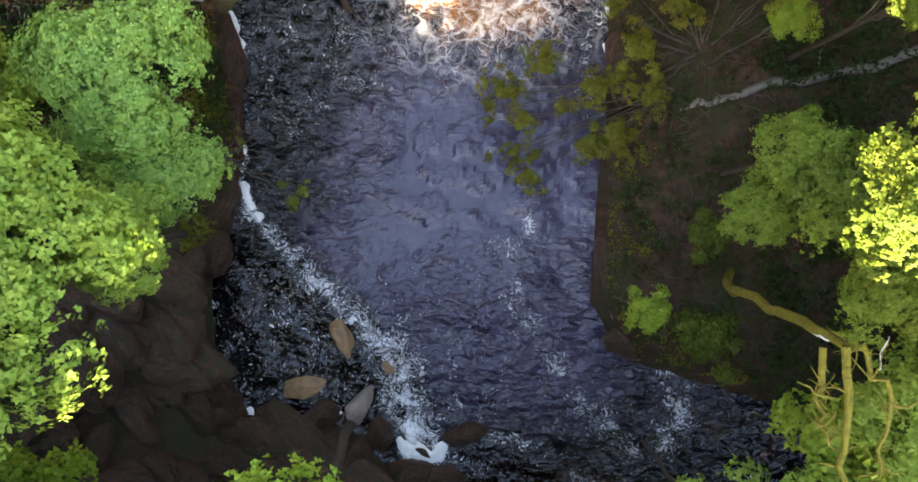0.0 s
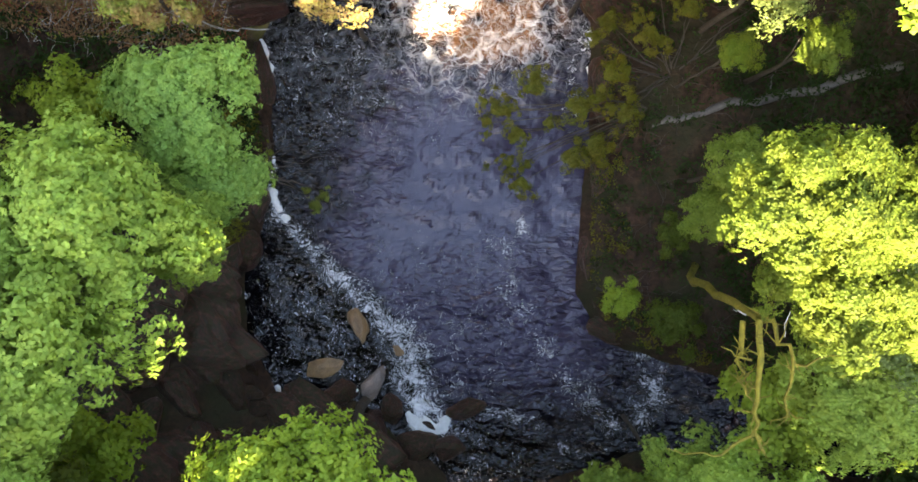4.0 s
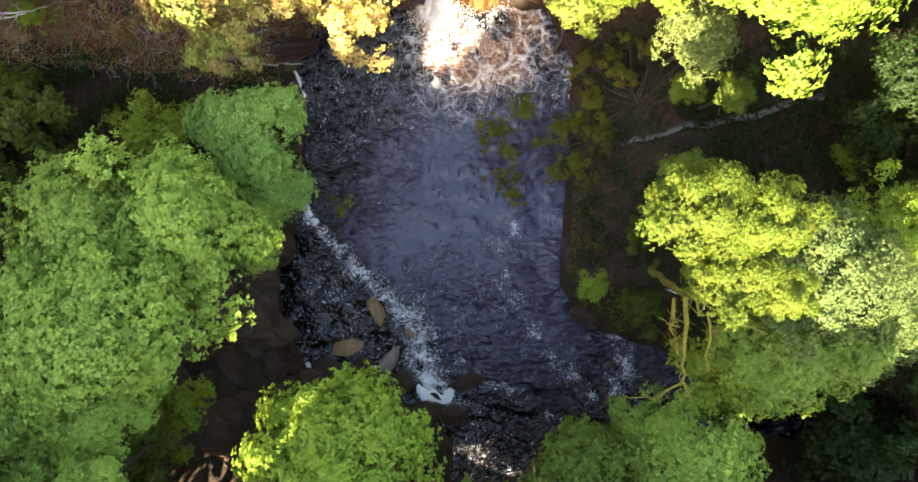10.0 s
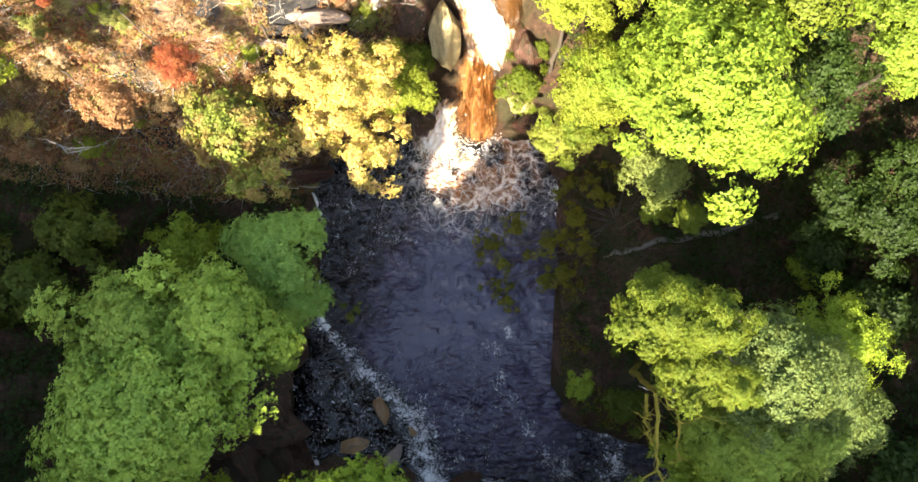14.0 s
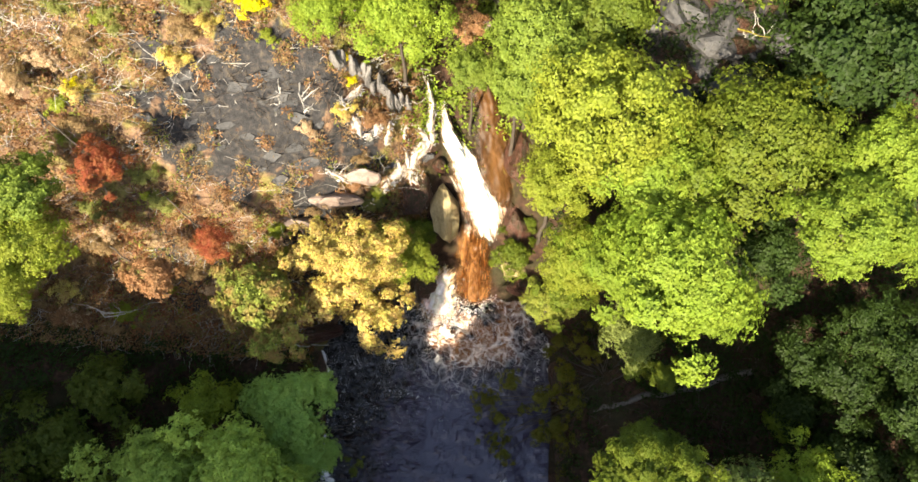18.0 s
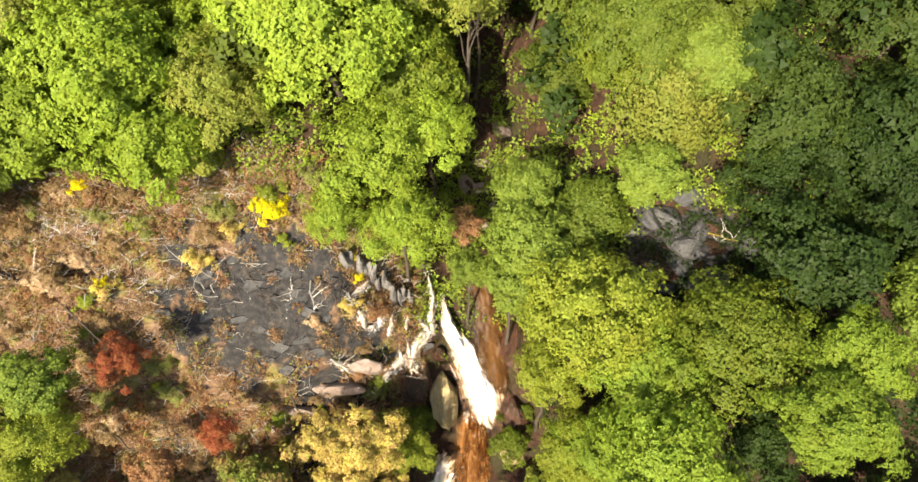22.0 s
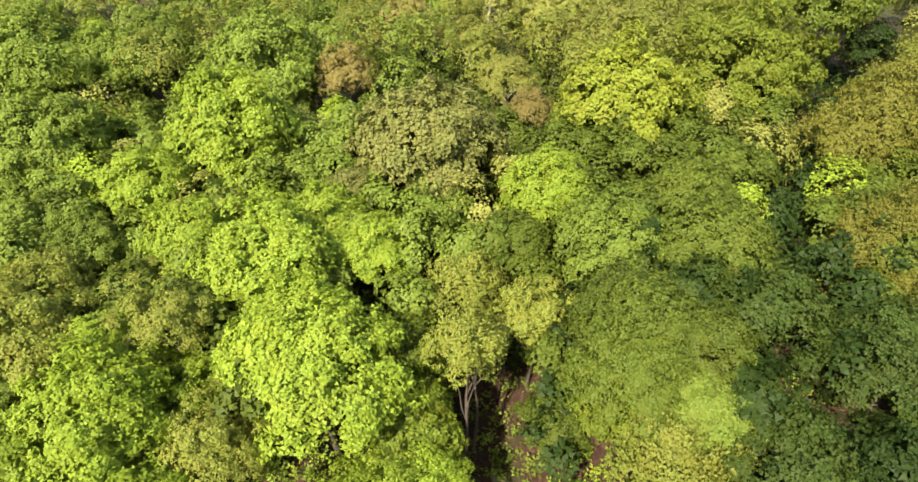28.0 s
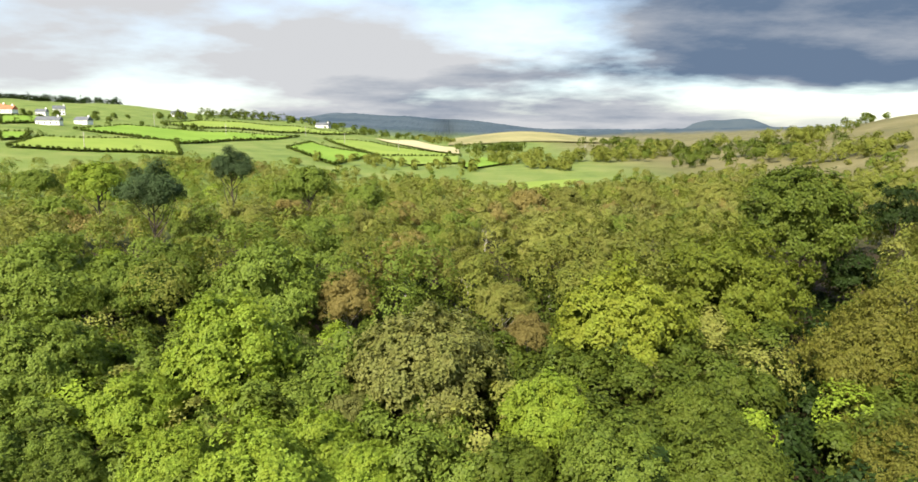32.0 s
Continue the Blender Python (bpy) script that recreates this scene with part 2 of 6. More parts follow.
def ground_material():
    m, N, K = material("ground")
    co, p, out = N("ShaderNodeTexCoord"), N("ShaderNodeBsdfPrincipled"), N("ShaderNodeOutputMaterial")
    v = co.outputs["Object"]

    def att(name):
        a = N("ShaderNodeAttribute")
        a.attribute_name = name
        return a.outputs["Fac"]
    a, b, c = noise_tex(N, K, 0.35, 6, 0.6, v), noise_tex(N, K, 2.6, 8, 0.65, v), noise_tex(N, K, 14.0, 5, 0.6, v)
    soil = ramp(N, K, b, [(0.30, (0.012, 0.006, 0.0035)), (0.5, (0.036, 0.018, 0.010)), (0.72, (0.085, 0.045, 0.025))])
    soil = blend(N, K, ramp(N, K, a, [(0.45, (0, 0, 0)), (0.62, (0.8, 0.8, 0.8))]), soil, (0.026, 0.026, 0.009))
    brown = ramp(N, K, b, [(0.30, (0.060, 0.034, 0.023)), (0.5, (0.140, 0.082, 0.048)), (0.66, (0.24, 0.155, 0.092)), (0.8, (0.42, 0.33, 0.23))])
    brown = blend(N, K, ramp(N, K, noise_tex(N, K, 0.55, 5, 0.6, v), [(0.50, (0, 0, 0)), (0.60, (0.75, 0.75, 0.75))]), brown, (0.22, 0.20, 0.05))
    slate = ramp(N, K, b, [(0.30, (0.012, 0.011, 0.011)), (0.52, (0.028, 0.027, 0.027)), (0.74, (0.085, 0.068, 0.050))])
    grass = ramp(N, K, noise_tex(N, K, 0.045, 6, 0.6, v), [(0.35, (0.110, 0.165, 0.030)), (0.5, (0.150, 0.205, 0.040)), (0.65, (0.20, 0.235, 0.060))])
    tan = ramp(N, K, noise_tex(N, K, 0.03, 6, 0.6, v), [(0.35, (0.11, 0.105, 0.040)), (0.5, (0.16, 0.145, 0.058)), (0.65, (0.21, 0.185, 0.085))])
    grass = blend(N, K, att("moor"), grass, tan)
    # distance haze painted as a blue-grey ground colour on the far hills
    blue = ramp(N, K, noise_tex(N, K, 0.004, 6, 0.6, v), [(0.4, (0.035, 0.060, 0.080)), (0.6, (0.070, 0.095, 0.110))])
    col = blend(N, K, att("brown"), soil, brown)
    sl = N("ShaderNodeMath")
    sl.operation = "MULTIPLY_ADD"
    K(noise_tex(N, K, 1.1, 6, 0.7, v), sl.inputs[0])
    sl.inputs[1].default_value = 2.2
    off = N("ShaderNodeMath")
    off.operation = "SUBTRACT"
    K(att("slate"), off.inputs[0])
    off.inputs[1].default_value = 1.55
    K(off.outputs[0], sl.inputs[2])
    col = blend(N, K, ramp(N, K, sl.outputs[0], [(0.0, (0, 0, 0)), (0.35, (1, 1, 1))]), col, slate)
    col = blend(N, K, att("grass"), col, grass)
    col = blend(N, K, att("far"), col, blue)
    K(col, p.inputs["Base Color"])
    p.inputs["Roughness"].default_value, p.inputs["Specular IOR Level"].default_value = 0.85, 0.25
    K(bump(N, K, b, 0.8, 0.15, bump(N, K, c, 0.7, 0.03)), p.inputs["Normal"])
    K(p.outputs[0], out.inputs[0])
    return m


def water_material():
    """Peat-dark rippled water with drifting foam; where the foam, the bubbles and the boil lie are layers of the mesh."""
    m, N, K = material("peat_water")
    co, p, out = N("ShaderNodeTexCoord"), N("ShaderNodeBsdfPrincipled"), N("ShaderNodeOutputMaterial")
    v = co.outputs["Object"]

    def layer(name):
        a = N("ShaderNodeAttribute")
        a.attribute_name = name
        return a.outputs["Fac"]

    def mth(op, x, y):
        n = N("ShaderNodeMath")
        n.operation = op
        for i, q in enumerate((x, y)):
            if hasattr(q, "links"):
                K(q, n.inputs[i])
            else:
                n.inputs[i].default_value = q
        return n.outputs[0]

    def warped(scale, amount, vec):
        w, nz = N("ShaderNodeVectorMath"), N("ShaderNodeTexNoise")
        w.operation = "MULTIPLY_ADD"
        nz.inputs["Scale"].default_value, nz.inputs["Detail"].default_value = scale, 4
        K(vec, nz.inputs["Vector"]), K(nz.outputs["Color"], w.inputs[0])
        w.inputs[1].default_value = (amount, amount, 0.2)
        K(vec, w.inputs[2])
        return w.outputs[0]

    def cells(scale, vec, feature):
        c = N("ShaderNodeTexVoronoi")
        c.feature, c.inputs["Scale"].default_value = feature, scale
        K(vec, c.inputs["Vector"])
        return c

    swirl = warped(0.9, 1.5, v)
    fine = warped(2.4, 0.45, swirl)
    foam_at, sky_tint, boil, bubbles = layer("foam"), layer("sky_tint"), layer("boil"), layer("bubbles")
    # clotted foam: fine flecks gathered where the layer is dense
    fleck = noise_tex(N, K, 8.5, 6, 0.8, fine)
    drift = noise_tex(N, K, 0.9, 4, 0.6, swirl)
    dens = mth("SUBTRACT", mth("ADD", mth("ADD", mth("MULTIPLY", fleck, 2.4), foam_at), mth("MULTIPLY", drift, 0.8)), 1.93)
    foam = ramp(N, K, mth("MULTIPLY", dens, 3.0), [(0.0, (0, 0, 0)), (0.3, (0.35, 0.35, 0.35)), (0.7, (1, 1, 1))])
    # lace: torn threads between the cells of the boil
    lace = None
    for size, wide, amount in ((0.62, 0.13, 1.0), (1.35, 0.10, 0.85), (3.0, 0.12, 0.6)):
        edge = cells(size, fine, "DISTANCE_TO_EDGE").outputs["Distance"]
        thick = mth("MULTIPLY", ramp(N, K, noise_tex(N, K, size * 1.7, 4, 0.6, swirl), [(0.38, (0.03, 0.03, 0.03)), (0.66, (1, 1, 1))]), wide)
        line = mth("MULTIPLY", mth("MAXIMUM", mth("SUBTRACT", 1.0, mth("DIVIDE", edge, thick)), 0.0), amount)
        lace = line if lace is None else mth("MAXIMUM", lace, line)
    lace = mth("MULTIPLY", lace, ramp(N, K, boil, [(0.0, (0, 0, 0)), (0.12, (0.25, 0.25, 0.25)), (0.55, (1, 1, 1))]))
    froth = mth("MULTIPLY", ramp(N, K, noise_tex(N, K, 2.2, 7, 0.75, fine), [(0.47, (0, 0, 0)), (0.66, (1, 1, 1))]), mth("MULTIPLY", boil, boil))
    foam = mth("MINIMUM", mth("MAXIMUM", foam, mth("MAXIMUM", lace, mth("MULTIPLY", froth, 0.8))), 1.0)
    # single bubbles riding on the still corner
    dot = cells(5.2, fine, "F1")
    few = mth("LESS_THAN", mth("MULTIPLY", dot.outputs["Color"], 1.0), mth("MULTIPLY", bubbles, mth("MULTIPLY", drift, 1.6)))
    size = mth("LESS_THAN", dot.outputs["Distance"], 0.20)
    foam = mth("MAXIMUM", foam, mth("MULTIPLY", mth("MULTIPLY", few, size), 0.75))
    # the lilac body colour paints in the sky mirrored on the open water
    body = blend(N, K, sky_tint, (0.0030, 0.0024, 0.0030), (0.040, 0.033, 0.060))
    body = blend(N, K, mth("MULTIPLY", ramp(N, K, boil, [(0.25, (0, 0, 0)), (0.75, (1, 1, 1))]), 0.95), body, (0.26, 0.105, 0.036))
    K(blend(N, K, foam, body, blend(N, K, boil, (0.74, 0.73, 0.74), (0.86, 0.72, 0.58))), p.inputs["Base Color"])
    K(ramp(N, K, foam, [(0.0, (0.06, 0.06, 0.06)), (0.5, (0.7, 0.7, 0.7))]), p.inputs["Roughness"])
    p.inputs["IOR"].default_value = 1.46
    st = N("ShaderNodeMapping")
    st.inputs["Scale"].default_value, st.inputs["Rotation"].default_value = (0.8, 1.5, 1.0), (0, 0, radians(24))
    K(warped(1.3, 0.5, v), st.inputs[0])
    chop = layer("chop")
    w1, w2 = (mth("MULTIPLY", noise_tex(N, K, f, 3, 0.5, st.outputs[0]), chop) for f in (0.7, 1.7))
    w3 = noise_tex(N, K, 4.0, 3, 0.5, fine)
    K(bump(N, K, w1, 1.0, 0.85, bump(N, K, w2, 1.0, 0.30, bump(N, K, w3, 0.5, 0.025, bump(N, K, foam, 0.6, 0.05)))), p.inputs["Normal"])
    K(p.outputs[0], out.inputs[0])
    return m


def fall_material(name, clear, white, cut, fray=0.0, across=3.0, rough=0.4, relief=0.8, core=0.0, along=0.75, shine=0.5):
    """Falling water: torn white strands over clear peat-brown water, frayed to spray at its edges."""
    m, N, K = material(name)
    uv, p, out = N("ShaderNodeUVMap"), N("ShaderNodeBsdfPrincipled"), N("ShaderNodeOutputMaterial")
    mp = N("ShaderNodeMapping")
    mp.inputs["Scale"].default_value = (across, along, 1.0)
    K(uv.outputs[0], mp.inputs[0])
    t = N("ShaderNodeTexNoise")
    for key, val in (("Scale", 1.0), ("Detail", 8), ("Roughness", 0.66), ("Distortion", 0.9)):
        t.inputs[key].default_value = val
    K(mp.outputs[0], t.inputs["Vector"])
    s = t.outputs[0]
    thick = s
    if core:  # whiter towards the middle of the sheet
        mid, deep = N("ShaderNodeAttribute"), N("ShaderNodeMath")
        mid.attribute_name = "edge"
        deep.operation = "MULTIPLY_ADD"
        K(mid.outputs["Fac"], deep.inputs[0])
        deep.inputs[1].default_value = core
        K(s, deep.inputs[2])
        thick = deep.outputs[0]
    f = ramp(N, K, thick, [(cut - 0.13, (0, 0, 0)), (cut, (0.45, 0.45, 0.45)), (cut + 0.12, (1, 1, 1))])
    K(blend(N, K, f, clear, white), p.inputs["Base Color"])
    p.inputs["Roughness"].default_value = rough
    p.inputs["Specular IOR Level"].default_value = shine
    p.inputs["Subsurface Weight"].default_value = 0.25
    p.inputs["Subsurface Radius"].default_value = (0.3, 0.18, 0.08)
    K(bump(N, K, s, relief, 0.15), p.inputs["Normal"])
    if fray:
        e = N("ShaderNodeAttribute")
        e.attribute_name = "edge"
        fine = noise_tex(N, K, 2.2, 6, 0.7, mp.outputs[0])
        ad, mx, tr = N("ShaderNodeMath"), N("ShaderNodeMixShader"), N("ShaderNodeBsdfTransparent")
        ad.operation = "MULTIPLY_ADD"
        K(ramp(N, K, fine, [(0.26, (0, 0, 0)), (0.74, (1, 1, 1))]), ad.inputs[0])
        ad.inputs[1].default_value = fray
        K(e.outputs["Fac"], ad.inputs[2])
        half = N("ShaderNodeMath")
        half.operation = "MULTIPLY"
        K(ad.outputs[0], half.inputs[0])
        half.inputs[1].default_value = 0.4
        K(ramp(N, K, half.outputs[0], [(0.2 * fray + 0.05, (0, 0, 0)), (0.2 * fray + 0.22, (1, 1, 1))]), mx.inputs[0])
        K(tr.outputs[0], mx.inputs[1]), K(p.outputs[0], mx.inputs[2]), K(mx.outputs[0], out.inputs[0])
    else:
        K(p.outputs[0], out.inputs[0])
    return m


# ---- mesh helpers ----


def mesh_of(name, V, Fq, mat, smooth=False):
    """A mesh from arrays of corners and of faces that all have as many corners."""
    V, Fq = np.asarray(V, np.float32), np.asarray(Fq, np.int32)
    me = bpy.data.meshes.new(name)
    k = Fq.shape[1]
    me.vertices.add(len(V)), me.loops.add(Fq.size), me.polygons.add(len(Fq))
    me.vertices.foreach_set("co", V.ravel())
    me.loops.foreach_set("vertex_index", Fq.ravel())
    me.polygons.foreach_set("loop_start", np.arange(len(Fq), dtype=np.int32) * k)
    me.polygons.foreach_set("loop_total", np.full(len(Fq), k, np.int32))
    me.polygons.foreach_set("use_smooth", np.full(len(Fq), smooth))
    me.update(calc_edges=True)
    me.materials.append(mat)
    return me


def part(name, me, parent, label="", at=None):
    ob = new(name, me)
    ob.parent = parent
    if at is not None:
        ob.matrix_basis = at
    return tagged(ob, label) if label else ob


def unit(a):
    return a / np.maximum(np.linalg.norm(a, axis=-1, keepdims=True), 1e-9)


def tube(points, radii, sides=7):
    """Corners and faces of a tapered tube along points."""
    P, V, Q = np.asarray(points, float), [], []
    for i, p in enumerate(P):
        d = unit(P[min(i + 1, len(P) - 1)] - P[max(i - 1, 0)])
        ref = np.array((1.0, 0, 0)) if abs(d[2]) > 0.7 else np.array((0, 0, 1.0))
        u = unit(np.cross(d, ref))
        w = np.cross(d, u)
        for j in range(sides):
            a = 2 * math.pi * j / sides
            V.append(p + radii[i] * (1 + 0.12 * math.sin(3 * a + i)) * (math.cos(a) * u + math.sin(a) * w))
    for i in range(len(P) - 1):
        for j in range(sides):
            a, b = i * sides + j, i * sides + (j + 1) % sides
            Q.append((a, b, b + sides, a + sides))
    return V, Q


def merge(chunks):
    V, Q = [], []
    for v, q in chunks:
        o = len(V)
        V.extend(v)
        Q.extend([tuple(i + o for i in f) for f in q])
    return V, Q


def crooked(rng, a, b, n, amount):
    """Points of a crooked line from a to b."""
    a, b = np.asarray(a, float), np.asarray(b, float)
    t = np.linspace(0, 1, n)[:, None]
    return a + (b - a) * t + rng.normal(0, amount, (n, 3)) * np.sin(t * math.pi)


def sprays(rng, C, Nn, k, L, W, droop, lift=0.22, loose=0.10):
    """Leaf blades: k to a spray, fanned round its axis. Returns corners and faces."""
    n = len(C)
    ref = np.where(np.abs(Nn[:, 2:3]) > 0.8, np.array([[1.0, 0, 0]]), np.array([[0, 0, 1.0]]))
    T = unit(np.cross(Nn, ref))
    B = np.cross(Nn, T)
    ang = rng.uniform(0, 2 * math.pi, (n, 1)) + np.arange(k)[None] * 2 * math.pi / k + rng.normal(0, 0.35, (n, k))
    d = np.cos(ang)[..., None] * T[:, None] + np.sin(ang)[..., None] * B[:, None] + Nn[:, None] * rng.normal(lift, 0.25, (n, k, 1))
    d[..., 2] -= droop * rng.uniform(0.5, 1.3, (n, k))
    d = unit(d)
    up = unit(Nn[:, None] + rng.normal(0, loose, (n, k, 3)))
    s = unit(np.cross(d, up))
    fold = np.cross(s, d)
    ln = L * rng.uniform(0.65, 1.25, (n, k, 1))
    wd = W * rng.uniform(0.7, 1.2, (n, k, 1))
    base = C[:, None] + d * ln * rng.uniform(0.05, 0.35, (n, k, 1)) + rng.normal(0, L * 0.25, (n, k, 3))
    V = np.stack([base + d * ln * 0.25 + s * wd * 0.55 + fold * wd * 0.2, base + d * ln, base + d * ln * 0.2 - s * wd * 0.55 - fold * wd * 0.1], axis=2).reshape(-1, 3)
    return V, np.arange(len(V)).reshape(-1, 3)


def crown_mesh(name, mat, seed, R, flat, lobes, per, k, L, W, droop=0.15, lobe=0.38, low=-0.35, ragged=0.12, hang=0.0, dome=0.7):
    """A crown of boughs, each a dome of leaf sprays, round its middle; R in metres, flat: height to width."""
    rng = np.random.default_rng(seed)
    i = np.arange(lobes)
    z = low + (1 - low) * (i + 0.5) / lobes
    a = i * 2.39996 + rng.normal(0, 0.35, lobes)
    r = np.sqrt(np.maximum(0, 1 - z * z))
    D = unit(np.stack([r * np.cos(a), r * np.sin(a), z], 1) + rng.normal(0, 0.12, (lobes, 3)))
    rl = R * lobe * rng.uniform(0.7, 1.3, lobes)
    C = D * np.array([R, R, R * flat]) * (0.66 + rng.normal(0, ragged, (lobes, 1)))
    core = lobes // 6
    C[:core] = rng.normal(0, 0.24, (core, 3)) * R + np.array([0, 0, 0.22 * R * flat])
    D[:core] = unit(C[:core] + np.array([0, 0, 0.6 * R]))
    rl[:core] *= 1.35
    e = unit(rng.normal(0, 1, (lobes, per, 3)) + 0.9 * D[:, None] + np.array([0, 0, 0.55]))
    pos = C[:, None] + e * (rl[:, None] * rng.uniform(0.50, 1.22, (lobes, per)))[..., None] * np.array([1, 1, 0.8])
    if hang:
        pos[..., 2] -= hang * rng.uniform(0, 1, (lobes, per)) ** 1.5 * R
    nn = unit(e + dome * unit(pos) + np.array([0, 0, 0.35]) + rng.normal(0, 0.2, (lobes, per, 3)))
    V, Q = sprays(rng, pos.reshape(-1, 3), nn.reshape(-1, 3), k, L, W, droop)
    return mesh_of(name, V, Q, mat)


# ---- the ground ----
POOL = np.array([(-8.4, 10.6), (-9.6, 8.2), (-9.0, 5.9), (-8.8, 2.5), (-9.5, -0.6), (-10.4, -2.8), (-10.1, -6.1), (-8.7, -8.0), (-4.6, -8.8), (-3.0, -10.5),
                 (-0.6, -12.2), (-0.6, -22.0), (3.4, -22.0), (4.2, -12.6), (9.1, -11.0), (20.0, -12.5), (20.0, -10.4), (11.4, -7.3), (7.0, -6.0), (5.5, -3.5), (5.7, 0.9), (6.1, 4.2), (6.1, 9.1), (4.6, 11.9), (-3.0, 12.2)])


# The gorge floor lies lower and wider than the banks: a plan point of the floor goes to its true place by this.
FLOOR, WIDER = -3.5, 1.124
SINK_Y = np.array((-400.0, 13.0, 17.0, 20.0, 26.0, 400.0))
SINK_S = np.array((WIDER, WIDER, 1.06, 1.03, 1.0, 1.0))
SINK_D = np.array((-FLOOR, -FLOOR, 2.5, 1.3, 0.0, 0.0))
PLAN = POOL
POOL = PLAN * WIDER


def sunk(x, y, z):
    k = float(np.interp(y, SINK_Y, SINK_S))
    return x * k, y * k, z - float(np.interp(y, SINK_Y, SINK_D)) * min(1.0, max(0.0, 1 - z / 14))


def sunk_line(pts):
    return np.array([sunk(*p) for p in pts])


def pool_distance(x, y, outline=None):
    """Metres to the pool's edge, less than 0 in the pool."""
    outline = POOL if outline is None else outline
    d = np.full(x.shape, 1e9)
    inside = np.zeros(x.shape, bool)
    for (ax, ay), (bx, by) in zip(outline, np.roll(outline, -1, 0)):
        ex, ey = bx - ax, by - ay
        t = np.clip(((x - ax) * ex + (y - ay) * ey) / (ex * ex + ey * ey), 0, 1)
        d = np.minimum(d, np.hypot(x - ax - t * ex, y - ay - t * ey))
        cross = (ay > y) != (by > y)
        inside ^= cross & (x < ex * (y - ay) / (ey if ey else 1e-9) + ax)
    return np.where(inside, -d, d)


FAR_D = [60, 200, 350, 550, 900, 1500, 2500, 3800]
FAR = {-180: (26, 32, 45, 60, 90, 100, 110, 120), -60: (25, 32, 46, 66, 100, 100, 100, 100), -34: (25, 29, 42, 62, 97, 90, 80, 80), -26: (25, 28, 40, 58, 94, 90, 90, 95),
       -18: (25, 27, 38, 52, 83, 80, 105, 130), -13: (25, 27, 36, 48, 77, 72, 112, 165), -9: (25, 27, 34, 44, 69, 62, 115, 200), -4: (25, 27, 33, 42, 57, 55, 105, 185), 0: (25, 27, 33, 41, 50, 52, 95, 168), 9: (25, 27, 33, 41, 53, 52, 75, 112),
       18: (25, 27, 33, 43, 52, 62, 88, 105), 27: (25, 28, 38, 56, 60, 70, 92, 100), 36: (25, 30, 48, 70, 80, 85, 95, 100), 180: (26, 32, 45, 60, 90, 100, 110, 120)}
AZ = sorted(FAR)


def far_height(x, y):
    d = np.clip(np.hypot(x, y), 1, 4700)
    az = np.degrees(np.arctan2(x, y))
    rows = np.stack([np.interp(d, FAR_D, FAR[a]) for a in AZ])
    i = np.clip(np.searchsorted(AZ, az, "right") - 1, 0, len(AZ) - 2)
    a0, a1 = np.array(AZ)[i], np.array(AZ)[i + 1]
    t = (az - a0) / (a1 - a0)
    t = t * t * (3 - 2 * t)
    flat = np.arange(x.size).reshape(x.shape)
    rr = rows.reshape(len(AZ), -1)
    z = rr[i.ravel(), flat.ravel()] * (1 - t.ravel()) + rr[i.ravel() + 1, flat.ravel()] * t.ravel()
    z = z.reshape(x.shape)
    # a flat-topped hill far off
    q = np.hypot((x - 1085) / 120, (y - 2650) / 200)
    z = z + 11 * np.exp(-((x - 85) / 80) ** 2 - ((y - 830) / 120) ** 2)
    return z + 34 * np.clip((1.25 - q) / 0.5, 0, 1)


SINK_FINE = np.linspace(-400, 400, 8001)
SINK_TO = SINK_FINE * np.interp(SINK_FINE, SINK_Y, SINK_S)


def ground_height(x, y):
    x, y = np.asarray(x, float), np.asarray(y, float)
    y0 = np.where(np.abs(y) < 380, np.interp(y, SINK_TO, SINK_FINE), y)
    x0 = np.where(np.abs(y) < 380, x / np.interp(y0, SINK_Y, SINK_S), x)
    g = plan_height(x0, y0)
    return g - np.interp(y0, SINK_Y, SINK_D) * np.clip(1 - g / 14, 0, 1)


def plan_height(x, y):
    pd = pool_distance(x, y, PLAN)
    west = np.interp(-x, [9, 11, 16, 24, 40], [0.3, 1.2, 3.0, 7.5, 16])
    east = np.interp(x, [5.5, 7.5, 15, 22, 30, 45], [0.3, 1.3, 3.0, 6.0, 11, 18])
    south = np.interp(-y, [13, 22, 30, 60], [0.4, 8, 14, 26])
    side = np.maximum(np.maximum(west, east), south * 0.8)
    shift = np.interp(x, [-22, -12, -3, 6, 16, 26], [1.5, 1.0, 0, 0.5, 2.0, 1.0])
    yy = y + shift
    head = np.interp(yy, [9.5, 10.8, 13, 16, 20, 24, 30, 40, 60], [0.2, 2.6, 6.5, 10, 14, 17.5, 20.5, 23, 25])
    near = np.maximum(side, head) + 0.25 * np.minimum(side, head) * (y < 20)
    near = np.minimum(near, np.maximum(head, 0) + 14)
    # the stream's notch above the pool
    c = np.interp(y, [11.8, 12.6, 13.4, 14.6, 15.6, 17.0, 20, 23.5, 34, 45, 60], [-0.6, 0.9, 2.0, 3.5, 4.5, 5.6, 7.3, 9.6, 12.5, 17, 25])
    cx = np.interp(y, [12, 16, 22, 30, 45], [0.8, 1.2, 0.9, 1.4, 1.0])
    steep = np.where(x < cx, np.interp(y, [13, 17, 20], [0.6, 0.8, 1.2]), 1.2)
    near = np.where(y > 11.5, np.minimum(near, c + np.maximum(0, np.abs(x - cx) - 2.2) * steep), near)
